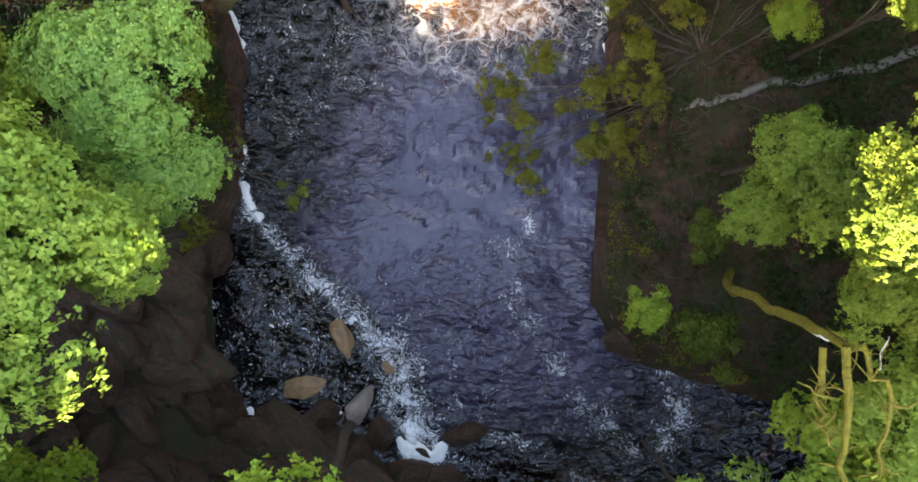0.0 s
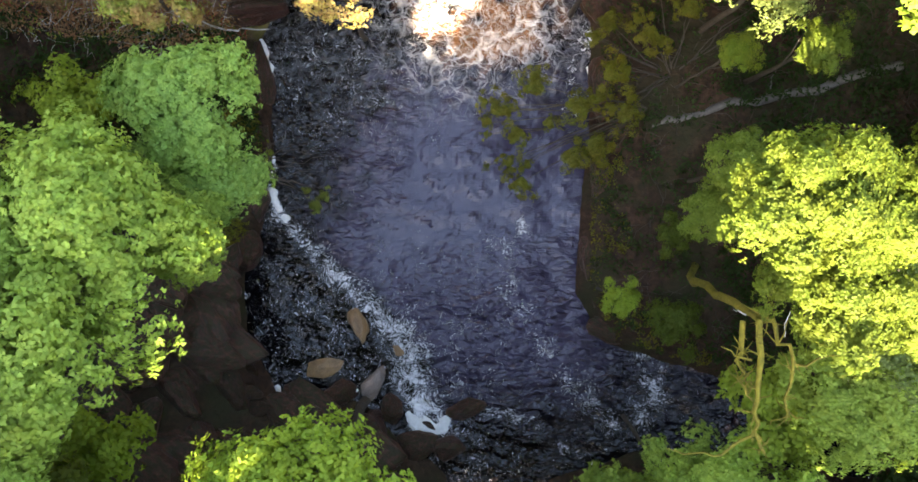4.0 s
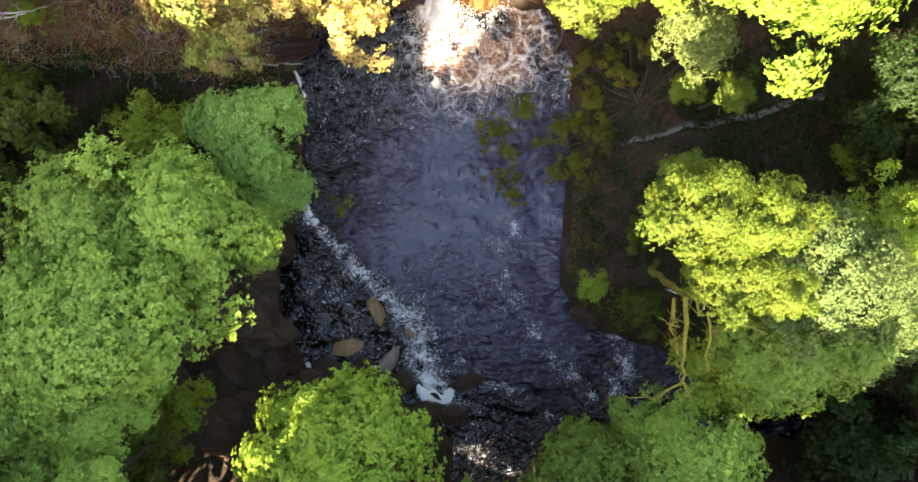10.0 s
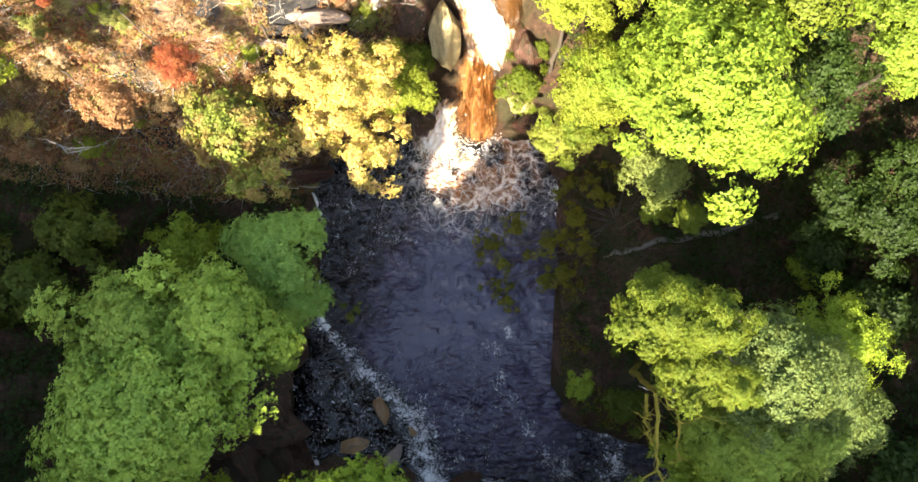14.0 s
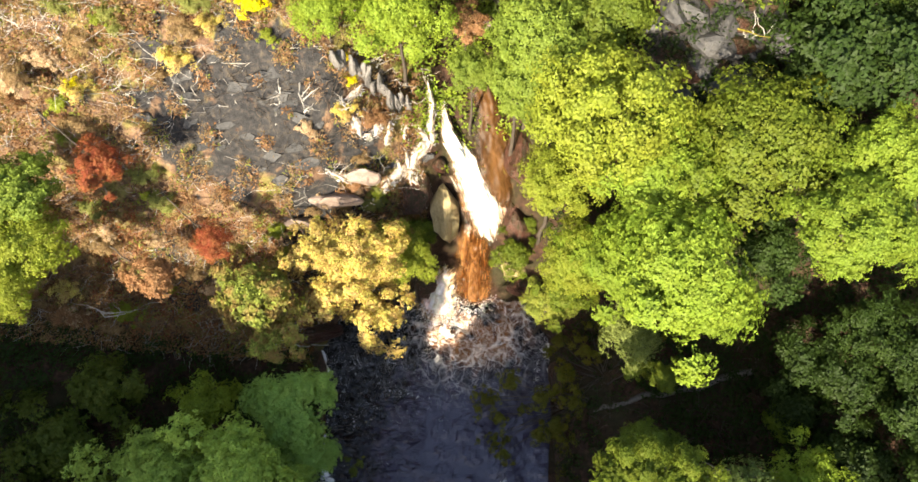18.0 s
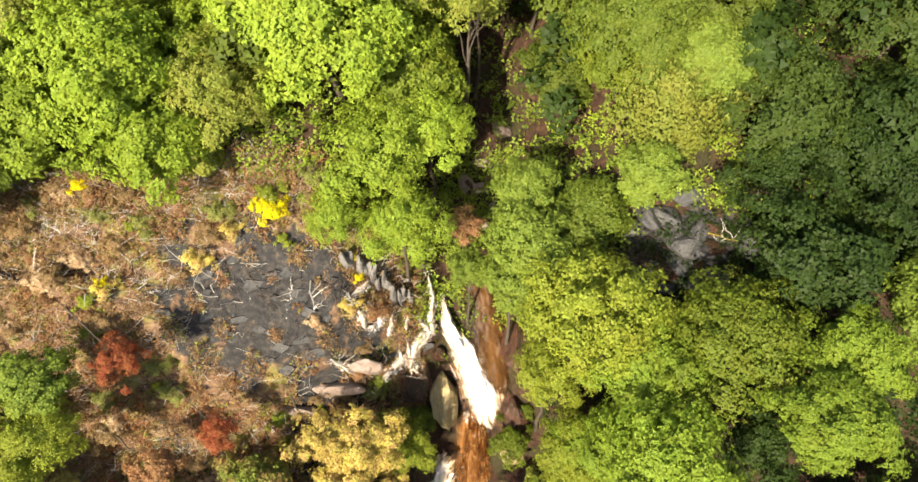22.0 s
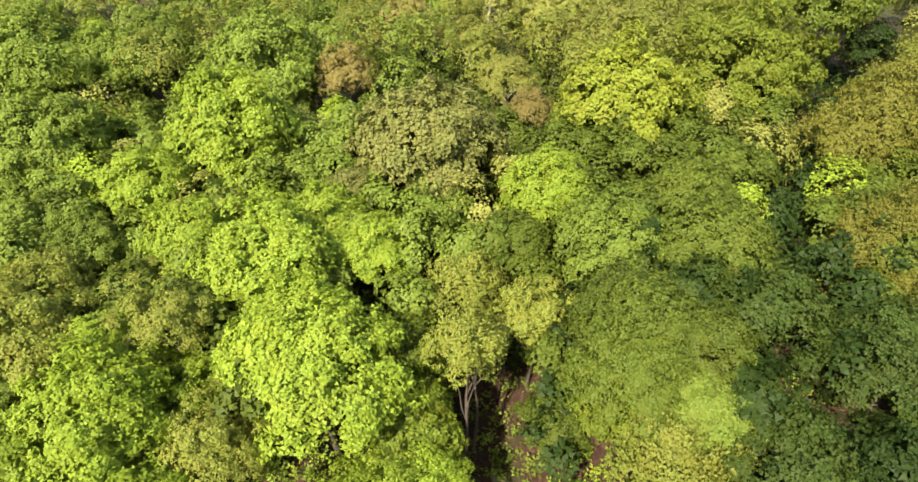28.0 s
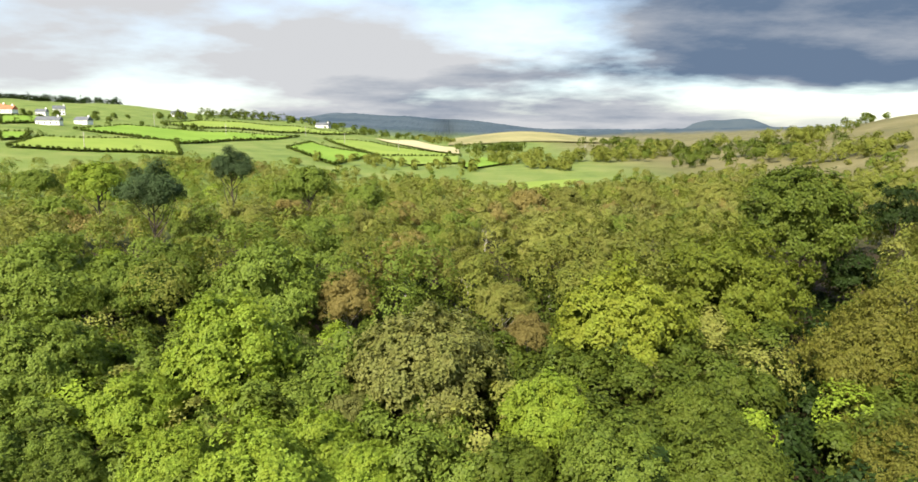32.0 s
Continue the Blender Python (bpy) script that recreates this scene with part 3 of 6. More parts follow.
    near = np.minimum(near, -0.9 + np.maximum(0, pd + 0.6) * 1.4 + np.maximum(0, pd - 1.5) * 2.5)
    d = np.hypot(x, y)
    w = np.clip((d - 45) / 45, 0, 1)
    w = w * w * (3 - 2 * w)
    w = np.where(y < -10, np.clip((d - 30) / 45, 0, 1), w)
    return near * (1 - w) + far_height(x, y) * w


def height(x, y):
    return float(ground_height(np.array([x]), np.array([y]))[0])


def soft(v, a, b):
    t = np.clip((v - a) / (b - a), 0, 1)
    return t * t * (3 - 2 * t)


def make_ground():
    n = 430
    u = np.linspace(-1, 1, n)
    gx = 12 * np.sinh(u * 6.62)
    gy = 8 + 12 * np.sinh(u * 6.62)
    X, Y = np.meshgrid(gx, gy)
    Z = ground_height(X, Y)
    D = np.hypot(X, Y)
    rough = np.array([noise.fractal((x * 0.45, y * 0.45, 3.0), 0.8, 2.1, 5) for x, y in zip(X.ravel(), Y.ravel())]).reshape(X.shape)
    ridge = np.array([noise.noise((x * 1.3, y * 1.3, 9.0)) for x, y in zip(X.ravel(), Y.ravel())]).reshape(X.shape)
    pd = pool_distance(X, Y)
    Z = Z + (rough * 0.42 + np.abs(ridge) * 0.35 - 0.1) * np.clip(pd + 0.4, 0, 1) * np.clip((90 - D) / 40, 0, 1)
    Z = Z + rough * np.clip((D - 500) / 1500, 0, 1) * 6
    me = mesh_of("ground", np.stack([X, Y, Z], -1).reshape(-1, 3), [(j * n + i, j * n + i + 1, j * n + n + i + 1, j * n + n + i) for j in range(n - 1) for i in range(n - 1)], ground_material(), True)
    dist = soft(-X, 1.5, 3.5) * soft(Y, 9, 10.5) * soft(-Y, -29, -26) * soft(X, -30, -26)
    slate = soft(2.0 - np.hypot((X + 11.8) / 5.4, (Y - 20.2) / 2.7) + rough * 1.2, 0.5, 0.9)
    slate = np.maximum(slate, soft(1.6 - np.hypot((X + 8.6) / 3.2, (Y - 16.8) / 1.7) + rough, 0.5, 0.9))
    slate = np.maximum(slate, soft(1.8 - np.hypot((X + 11.2) / 2.2, (Y - 14.6) / 1.0) + rough, 0.5, 0.9))
    slate = np.maximum(slate, soft(1.5 - np.hypot((X + 19.0) / 3.0, (Y - 13.0) / 1.6) + rough * 1.3, 0.5, 0.9))
    slate = np.maximum(slate, soft(1.5 - np.hypot((X - 14.2) / 3.4, (Y - 22.0) / 2.6) + rough * 0.8, 0.3, 0.9))
    grass = soft(D, 150, 240)
    # far: how much of the haze blue the ground takes with distance
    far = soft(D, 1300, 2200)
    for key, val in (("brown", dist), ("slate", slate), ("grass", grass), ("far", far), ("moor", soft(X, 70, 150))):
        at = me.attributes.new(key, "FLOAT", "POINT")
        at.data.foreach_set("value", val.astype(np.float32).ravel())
    return tagged(new("ground", me), "steep brown gorge banks rising to wooded plateau and farmland", "ground", kind="structure")


make_ground()

# ---- the water ----
STREAMS = [  # lines of foam: points, half width, strength
    ([(-9.3, 8.2), (-9.0, 6.3), (-8.9, 5.4)], 0.22, 0.6), ([(-8.9, 2.6), (-9.2, 1.2), (-8.7, 0.3)], 0.30, 0.6),
    ([(-8.7, 0.2), (-7.6, -0.9), (-6.6, -2.1), (-5.2, -3.4)], 0.55, 0.56), ([(-5.4, -3.2), (-3.9, -4.6), (-2.8, -5.8)], 0.95, 0.46), ([(-3.0, -5.4), (-2.3, -6.9), (-1.7, -9.2)], 1.3, 0.50), ([(-2.4, -7.6), (-1.9, -9.4), (-0.8, -9.9)], 0.9, 0.72),
    ([(-2.2, -9.8), (-1.6, -10.3), (-0.9, -10.2)], 0.5, 0.95), ([(2.9, 0.9), (3.0, -0.6)], 0.32, 0.42), ([(2.0, -1.4), (2.4, -2.6), (2.2, -4.6)], 0.9, 0.36), ([(3.1, -4.6), (5.0, -7.4), (6.2, -9.0)], 0.8, 0.33),
    ([(8.6, -6.2), (9.3, -7.6), (9.4, -8.8), (8.4, -9.6)], 0.8, 0.46), ([(6.0, -8.2), (7.0, -9.2), (7.4, -10.0)], 0.6, 0.42), ([(0.6, -8.8), (2.4, -9.5), (4.2, -10.4), (5.6, -11.3)], 0.30, 0.44),
    ([(-6.2, -8.6), (-5.3, -8.9)], 0.35, 0.7), ([(-8.9, -8.2), (-8.6, -8.9)], 0.3, 0.8), ([(6.0, 8.9), (6.4, 7.3)], 0.4, 0.6), ([(5.4, 8.8), (5.2, 6.4), (5.5, 4.6)], 0.30, 0.42)]


def make_water():
    x, y = np.arange(-13, 21, 0.14), np.arange(-22, 13.6, 0.14)
    X, Y = np.meshgrid(x, y)
    foam = np.zeros(X.shape)
    patchy = np.array([noise.fractal((a * 0.8, b * 0.8, 6.0), 0.9, 2.1, 4) for a, b in zip(X.ravel(), Y.ravel())]).reshape(X.shape)
    for pts, wide, strong in STREAMS:
        d = np.full(X.shape, 1e9)
        for (ax, ay), (bx, by) in zip(pts, pts[1:]):
            ex, ey = bx - ax, by - ay
            t = np.clip(((X - ax) * ex + (Y - ay) * ey) / (ex * ex + ey * ey), 0, 1)
            d = np.minimum(d, np.hypot(X - ax - t * ex, Y - ay - t * ey))
        foam = np.maximum(foam, strong * np.exp(-(np.maximum(d + patchy * 0.9, 0) / wide) ** 2) * (0.85 + 0.75 * patchy))
    q = np.hypot(X - 0.7, (Y - 11.6) * 1.05)
    foam = np.maximum(foam, 0.16 * soft(-Y, -1, 5) * soft(-X, -4.5, 0))
    foam = np.maximum(foam, 0.15 * soft(Y, 0.5, 5.5) * soft(-X, -1, 4))
    Z = np.array([0.05 * noise.noise((a * 1.1, b * 0.8, 0.0)) + 0.03 * noise.noise((a * 3.1, b * 2.3, 4.0)) for a, b in zip(X.ravel(), Y.ravel())]).reshape(X.shape)
    Z = Z * (1 + 4 * np.exp(-(q / 3.0) ** 2)) + 0.3 * np.exp(-(q / 1.6) ** 2)
    nx, ny = len(x), len(y)
    I = np.arange(nx * ny).reshape(ny, nx)
    keep = pool_distance(X, Y, PLAN) < 1.3
    Q = np.stack([I[:-1, :-1], I[:-1, 1:], I[1:, 1:], I[1:, :-1]], -1)[keep[:-1, :-1]]
    me = mesh_of("water", np.stack([X * WIDER, Y * WIDER, Z + FLOOR], -1).reshape(-1, 3), Q, water_material(), True)
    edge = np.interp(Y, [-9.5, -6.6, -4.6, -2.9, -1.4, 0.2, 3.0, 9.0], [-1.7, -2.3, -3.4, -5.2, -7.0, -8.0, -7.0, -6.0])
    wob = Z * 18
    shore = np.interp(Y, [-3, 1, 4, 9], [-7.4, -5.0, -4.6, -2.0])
    # where the painted sky reflection lies; it fades towards the banks
    sky_tint = soft(X - edge + wob, -0.5, 1.4) * soft(Y + wob, -11.0, -6.0) * (1 - 0.75 * soft(Y + wob * 2, 4.5, 8.0)) * (1 - 0.7 * soft(X + wob, 5.6, 7.5))
    sky_tint = sky_tint * (1 - 0.85 * soft(shore - X + wob * 2, -1.0, 1.6) * soft(Y, -3, 0))
    q = np.hypot((X - 1.1) / 1.1, (Y - 10.5) * 0.95) + wob * 0.9
    boil = np.interp(q, [0, 1.5, 2.5, 3.3, 4.2, 6.0], [1.0, 0.95, 0.66, 0.36, 0.12, 0.0])
    boil = np.maximum(boil, 0.045 * soft(Y + wob, 4.0, 8.0) * soft(-X, -1, 3))
    bubbles = np.maximum(0.42 * soft(edge - X, 0.2, 1.6) * soft(-Y, 1.2, 3.0), 0.12 * soft(edge + 5 - X, 0, 3))
    bubbles = np.maximum(bubbles, 0.3 * soft(-Y, 9.0, 10.5))
    chop = 0.12 + 0.92 * np.maximum(soft(1.0 - Y + X * 0.25, 1.0, 6.0) * soft(X - edge, -2.5, 1.0), np.maximum(0.75 * soft(shore + 1.5 - X, -1.5, 1.5) * soft(Y, -3, 0), soft(Y, 5.5, 8.5))) + 0.20 * soft(edge - X, 0, 1.5) + 0.22 * patchy
    chop = np.clip(chop, 0.05, 1.4)
    for key, val in (("foam", foam), ("sky_tint", sky_tint), ("boil", boil), ("bubbles", bubbles), ("chop", chop)):
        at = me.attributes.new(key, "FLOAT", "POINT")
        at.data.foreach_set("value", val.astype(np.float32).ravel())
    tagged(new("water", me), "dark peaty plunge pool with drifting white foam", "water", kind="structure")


make_water()


FOAM = solid_material("foam", [(0.3, (0.60, 0.58, 0.54)), (0.7, (0.80, 0.79, 0.76))], 6.0, 0.5, 0.03, 0.8, 0.3)


def foam_raft(pts, wide, seed):
    """A raft of settled foam lying on the water, lumpy and with a ragged edge."""
    P = np.array(pts, float) * WIDER
    d = np.concatenate([[0], np.cumsum(np.linalg.norm(np.diff(P, axis=0), axis=1))])
    n, c = max(8, int(d[-1] / 0.09)), 9
    t = np.linspace(0, d[-1], n)
    V = []
    for i in range(n):
        p = np.array([np.interp(t[i], d, P[:, 0]), np.interp(t[i], d, P[:, 1])])
        q = np.array([np.interp(min(t[i] + 0.1, d[-1]), d, P[:, 0]), np.interp(min(t[i] + 0.1, d[-1]), d, P[:, 1])]) - np.array([np.interp(max(t[i] - 0.1, 0), d, P[:, 0]), np.interp(max(t[i] - 0.1, 0), d, P[:, 1])])
        side = np.array([q[1], -q[0]]) / max(np.hypot(*q), 1e-6)
        taper = math.sin(math.pi * (i + 0.5) / n) ** 0.35
        for j in range(c):
            f = j / (c - 1) * 2 - 1
            w = wide * taper * (0.75 + 0.7 * noise.noise((seed * 5.1, t[i] * 2.2, 2.0 if f > 0 else 9.0)))
            x, y = p + side * f * max(w, 0.04)
            V.append((x, y, FLOOR + 0.03 + 0.09 * (1 - f * f) + 0.05 * noise.noise((x * 3, y * 3, seed)) * (1 - abs(f))))
    me = mesh_of("foam", V, [(i * c + j, i * c + j + 1, i * c + c + j + 1, i * c + c + j) for i in range(n - 1) for j in range(c - 1)], FOAM, True)
    tagged(new("foam_raft", me), "white raft of settled foam floating at the pool's edge", "foam", "foam rafts")


for i, (pts, w) in enumerate([([(-9.45, 8.5), (-9.2, 7.4), (-8.95, 6.4)], 0.32), ([(-8.9, 3.0), (-9.15, 2.3), (-8.95, 1.9)], 0.28), ([(-9.0, 1.5), (-8.9, 0.9), (-8.6, 0.3)], 0.34), ([(-8.5, 0.2), (-8.2, -0.1)], 0.25),
                              ([(-2.6, -9.3), (-2.0, -9.9), (-1.2, -10.1), (-0.5, -9.6)], 0.55), ([(-2.3, -9.9), (-1.9, -10.4)], 0.25), ([(-8.9, -8.0), (-8.6, -8.7)], 0.25), ([(-6.4, -8.3), (-5.4, -8.6), (-4.9, -8.2)], 0.22), ([(6.1, 8.9), (6.3, 8.3)], 0.25), ([(6.0, 7.2), (6.2, 6.7)], 0.2)]):
    foam_raft(pts, w, i + 1)


def sheet(name, line, widths, mat, parent, seed, rough=0.18, cols=30, step=0.09, bulge=1.4):
    """A sheet of falling water along a line of points, with a width at each; it bulges, churns and frays."""
    P = np.array(line, float)
    s = np.concatenate([[0], np.cumsum(np.linalg.norm(np.diff(P, axis=0), axis=1))])
    n = max(6, int(s[-1] / step))
    t = np.linspace(0, s[-1], n)
    C = np.stack([np.interp(t, s, P[:, i]) for i in range(3)], 1)
    for _ in range(6):
        C[1:-1] = (C[:-2] + C[1:-1] * 2 + C[2:]) / 4
    W = np.interp(t, s, widths)
    V, uv, edge = [], [], []
    for i in range(n):
        d = unit(C[min(i + 1, n - 1)] - C[max(i - 1, 0)])
        side = unit(np.cross(d, (0, 0, 1.0)) if abs(d[2]) < 0.95 else np.array((-1.0, 0, 0)))
        side = side if side[0] > 0 else -side
        nrm = np.cross(d, side)
        nrm = nrm if nrm[2] > 0 else -nrm
        for j in range(cols):
            f = j / (cols - 1) * 2 - 1
            w = W[i] * (1.15 + 0.30 * noise.noise((seed * 3.3, t[i] * 0.8, 5.0 if f > 0 else -5.0)) + 0.14 * noise.noise((seed, t[i] * 2.6, 9.0 if f > 0 else -9.0)))
            x = f * w
            churn = rough * (0.8 * noise.noise((x * 1.6 + seed * 7, t[i] * 0.6, 0)) + 0.5 * noise.noise((x * 4.5, t[i] * 1.5, seed)) + 0.25 * noise.noise((x * 10, t[i] * 4.0, seed)))
            V.append(C[i] + side * x + nrm * (churn + rough * bulge * (1 - f * f) - 0.12 * f * f))
            uv.append((x, t[i]))
            edge.append((1 - abs(f)) * min(1.0, 0.25 + 4 * min(i, n - 1 - i) / n))
    Q = [(i * cols + j, i * cols + j + 1, i * cols + cols + j + 1, i * cols + cols + j) for i in range(n - 1) for j in range(cols - 1)]
    me = mesh_of(name, V, Q, mat, True)
    lay = me.uv_layers.new(name="UVMap")
    lay.data.foreach_set("uv", np.array(uv, np.float32)[np.array(Q).ravel()].ravel())
    at = me.attributes.new("edge", "FLOAT", "POINT")
    at.data.foreach_set("value", np.array(edge, np.float32))
    return part(name, me, parent)


def droplets(name, C, sizes, seed, mat, parent):
    """Flying drops and froth, too many to count."""
    n = len(C)
    r = np.random.default_rng(seed).uniform(*sizes, (n, 1, 1))
    V = (C[:, None] + r * np.array([(1, 0, -0.6), (-0.5, 0.87, -0.6), (-0.5, -0.87, -0.6), (0, 0, 1.0)])[None]).reshape(-1, 3)
    Q = (np.arange(n)[:, None, None] * 4 + np.array([(0, 1, 2), (0, 1, 3), (1, 2, 3), (2, 0, 3)])[None]).reshape(-1, 3)
    part(name, mesh_of(name, V, Q, mat), parent)["kind"] = "stuff"


def along(rng, line, widths, n):
    """Random places along a line, spread to its width."""
    s = np.concatenate([[0], np.cumsum(np.linalg.norm(np.diff(line, axis=0), axis=1))])
    t = rng.uniform(0, s[-1], n)
    C = np.stack([np.interp(t, s, line[:, i]) for i in range(3)], 1)
    C[:, 0] += rng.normal(0, 0.55, n) * np.interp(t, s, widths)
    return C


def make_fall():
    root = tagged(new("waterfall"), "white and peat-brown waterfall sliding over a rock step into the pool", "waterfall")
    root.location = sunk(0.8, 12.0, 0)
    white = fall_material("white_water", (0.58, 0.44, 0.30), (0.92, 0.90, 0.87), 0.62, 0.6, 3.0, 0.4, 0.5, 0.3, 0.4)
    splash = fall_material("splash_water", (0.40, 0.26, 0.14), (0.90, 0.86, 0.80), 0.66, 1.4, 2.0, 0.4, 0.6, 0.25)
    trickle = fall_material("trickle_water", (0.22, 0.165, 0.115), (0.84, 0.80, 0.73), 0.54, 1.5, 3.4, 0.4, 0.6, 0.0, 1.3)
    drops = fall_material("white_drops", (0.75, 0.68, 0.60), (0.92, 0.90, 0.87), 0.40)
    cream = fall_material("cream_water", (0.24, 0.115, 0.038), (0.90, 0.84, 0.76), 0.68, 0.35, 3.0, 0.4, 0.5, 0.35, 0.4)
    brown = fall_material("brown_water", (0.062, 0.021, 0.005), (0.36, 0.175, 0.062), 0.57, 0.5, 1.7, 0.2, 0.25, 0.0, 0.30)
    slide = fall_material("slide_water", (0.026, 0.0105, 0.003), (0.105, 0.048, 0.014), 0.58, 0.5, 0.6, 0.5, 0.15, 0.12, 0.16, 0.15)
    o = np.array(sunk(0.8, 12.0, 0))
    rng = np.random.default_rng(26)
    up = sunk_line([(1.2, 26.5, 11.0), (1.5, 24.5, 10.5), (1.9, 23.0, 9.9), (2.2, 21.1, 8.6), (2.5, 19.4, 7.5), (2.9, 17.8, 6.4), (2.7, 16.6, 5.5)]) - o
    sheet("upper_slide", up, [0.8, 1.0, 1.2, 1.4, 1.3, 1.1, 0.8], slide, root, 1, 0.16)
    ch = sunk_line([(-1.05, 23.0, 9.95), (-0.7, 21.4, 8.95), (0.45, 19.7, 7.6), (0.95, 18.6, 7.0), (1.55, 17.1, 6.3), (1.75, 16.2, 5.7), (1.9, 15.6, 5.25), (2.05, 15.1, 4.8)]) - o
    cw = [0.15, 0.5, 1.1, 1.5, 1.75, 1.6, 1.25, 0.75]
    sheet("white_chute", ch, cw, cream, root, 2, 0.34, 40, 0.07, 1.0)
    sheet("chute_curtain", ch + np.array((0.1, -0.1, 0.22)), [w * 0.72 for w in cw], white, root, 5, 0.36, 40, 0.07, 0.9)
    droplets("froth", along(rng, ch, [w * 0.7 for w in cw], 1500) + rng.normal(0, 1, (1500, 3)) * np.array((0.1, 0.2, 0.12)) + np.array((0, -0.05, 0.25)), (0.006, 0.02), 4, drops, root)
    dr = sunk_line([(1.0, 16.2, 5.3), (1.0, 15.4, 4.9), (1.0, 14.6, 4.1), (1.05, 13.7, 2.8), (1.1, 12.8, 1.6), (1.1, 12.1, 0.3), (1.1, 11.8, -0.2)]) - o
    dw = [1.0, 1.25, 1.35, 1.4, 1.5, 1.6, 1.7]
    sheet("brown_drop", dr, dw, brown, root, 3, 0.30, 40, 0.07, 1.0)
    sheet("drop_curtain", dr + np.array((-0.2, -0.15, 0.2)), [w * 0.85 for w in dw], brown, root, 8, 0.32, 36, 0.08, 0.8)
    trickles = [([(-2.1, 24.4), (-1.7, 22.9), (-1.8, 22.0), (-1.9, 20.9), (-2.8, 19.4), (-3.4, 18.1)], [0.10, 0.22, 0.30, 0.36, 0.45, 0.4]), ([(-3.1, 18.9), (-4.5, 17.4), (-5.2, 16.3)], [0.35, 0.35, 0.2]), ([(-5.1, 17.6), (-6.5, 17.1), (-7.8, 17.0)], [0.2, 0.25, 0.2])]
    for k in range(15):  # short broken runs of water on the ledges beside the chute
        a, b = rng.uniform(-6.0, -1.9), rng.uniform(18.2, 22.6)
        ln, turn = rng.uniform(0.35, 0.95), rng.normal(-1.9, 0.5)
        trickles.append(([(a, b), (a + ln * math.cos(turn) + rng.normal(0, 0.12), b + ln * math.sin(turn)), (a + 2 * ln * math.cos(turn) + rng.normal(0, 0.2), b + 2 * ln * math.sin(turn))], [0.10, rng.uniform(0.14, 0.36), 0.10]))
    for k, (line, w) in enumerate(trickles):
        ln = np.array([(x, y, height(x, y) + 0.2) for x, y in (sunk(a, b, 14)[:2] for a, b in line)]) - o
        sheet("side_trickle", ln, [v * 1.3 for v in w], trickle, root, 30 + k, 0.3, 22, 0.08)
        droplets("froth", along(rng, ln, [v * 1.5 for v in w], 260) + rng.normal(0, 0.1, (260, 3)) + np.array((0, 0, 0.12)), (0.008, 0.03), 40 + k, drops, root)
    sp = sunk_line([(-0.5, 13.9, 2.9), (-0.9, 13.1, 1.9), (-1.3, 12.3, 1.0), (-1.6, 11.3, 0.25), (-1.7, 10.6, 0.0)]) - o
    sheet("left_splash", sp, [0.5, 0.9, 1.4, 1.8, 1.6], splash, root, 25, 0.34, 34, 0.08)
    c = rng.normal(0, 1, (5200, 3)) * np.array((0.8, 0.75, 0.5)) + np.array(sunk(-1.3, 11.6, 0.2)) - o
    c[4200:] = rng.normal(0, 1, (1000, 3)) * np.array((1.0, 0.5, 0.35)) + np.array(sunk(1.0, 11.6, 0.1)) - o
    c[:, 2] = np.abs(c[:, 2]) - 0.05
    droplets("spray", c, (0.012, 0.055), 7, drops, root)


make_fall()

# ---- trees ----
T = {  # template crowns: R, flat, boughs, sprays a bough, leaves a spray, leaf length, width, extras
    "broad": (3.0, 0.85, 58, 46, 8, 0.22, 0.18, dict(lobe=0.27, ragged=0.14)),
    "oak": (3.0, 0.85, 62, 44, 7, 0.20, 0.17, dict(lobe=0.25, ragged=0.15)),
    "fine": (3.0, 0.90, 56, 62, 6, 0.16, 0.12, dict(lobe=0.27, droop=0.5, ragged=0.22)),
    "round": (3.0, 0.80, 64, 92, 9, 0.12, 0.10, dict(lobe=0.26, ragged=0.08)),
    "gappy": (3.0, 0.90, 27, 54, 7, 0.21, 0.16, dict(lobe=0.30, ragged=0.34)),
    "near": (3.0, 0.85, 46, 110, 9, 0.145, 0.12, dict(lobe=0.30, ragged=0.18)),
    "airy": (3.0, 0.85, 48, 96, 9, 0.135, 0.11, dict(lobe=0.27, ragged=0.24)),
    "sprig": (1.0, 0.8, 16, 26, 6, 0.11, 0.08, dict(lobe=0.34, ragged=0.38)),
    "low": (2.0, 0.75, 24, 40, 7, 0.19, 0.16, dict(lobe=0.33, ragged=0.28)),
    "droop": (3.0, 1.10, 42, 54, 6, 0.24, 0.14, dict(droop=1.1, hang=0.5, ragged=0.2)),
    "mid": (5.0, 1.10, 84, 56, 7, 0.235, 0.20, dict(lobe=0.22, ragged=0.10)),
    "midfine": (5.0, 1.05, 80, 58, 7, 0.21, 0.15, dict(lobe=0.23, droop=0.4, ragged=0.11)),
    "weep": (7.0, 1.15, 66, 86, 6, 0.36, 0.15, dict(droop=1.1, hang=0.35, ragged=0.2, lobe=0.28)),
    "big": (9.0, 1.15, 120, 84, 8, 0.27, 0.23, dict(lobe=0.19, ragged=0.13)),
    "distant": (5.0, 0.95, 56, 48, 5, 0.36, 0.30, dict(lobe=0.24, ragged=0.10)),
    "pine": (5.0, 0.95, 40, 90, 8, 0.42, 0.17, dict(lobe=0.36, low=-0.1, ragged=0.25)),
}
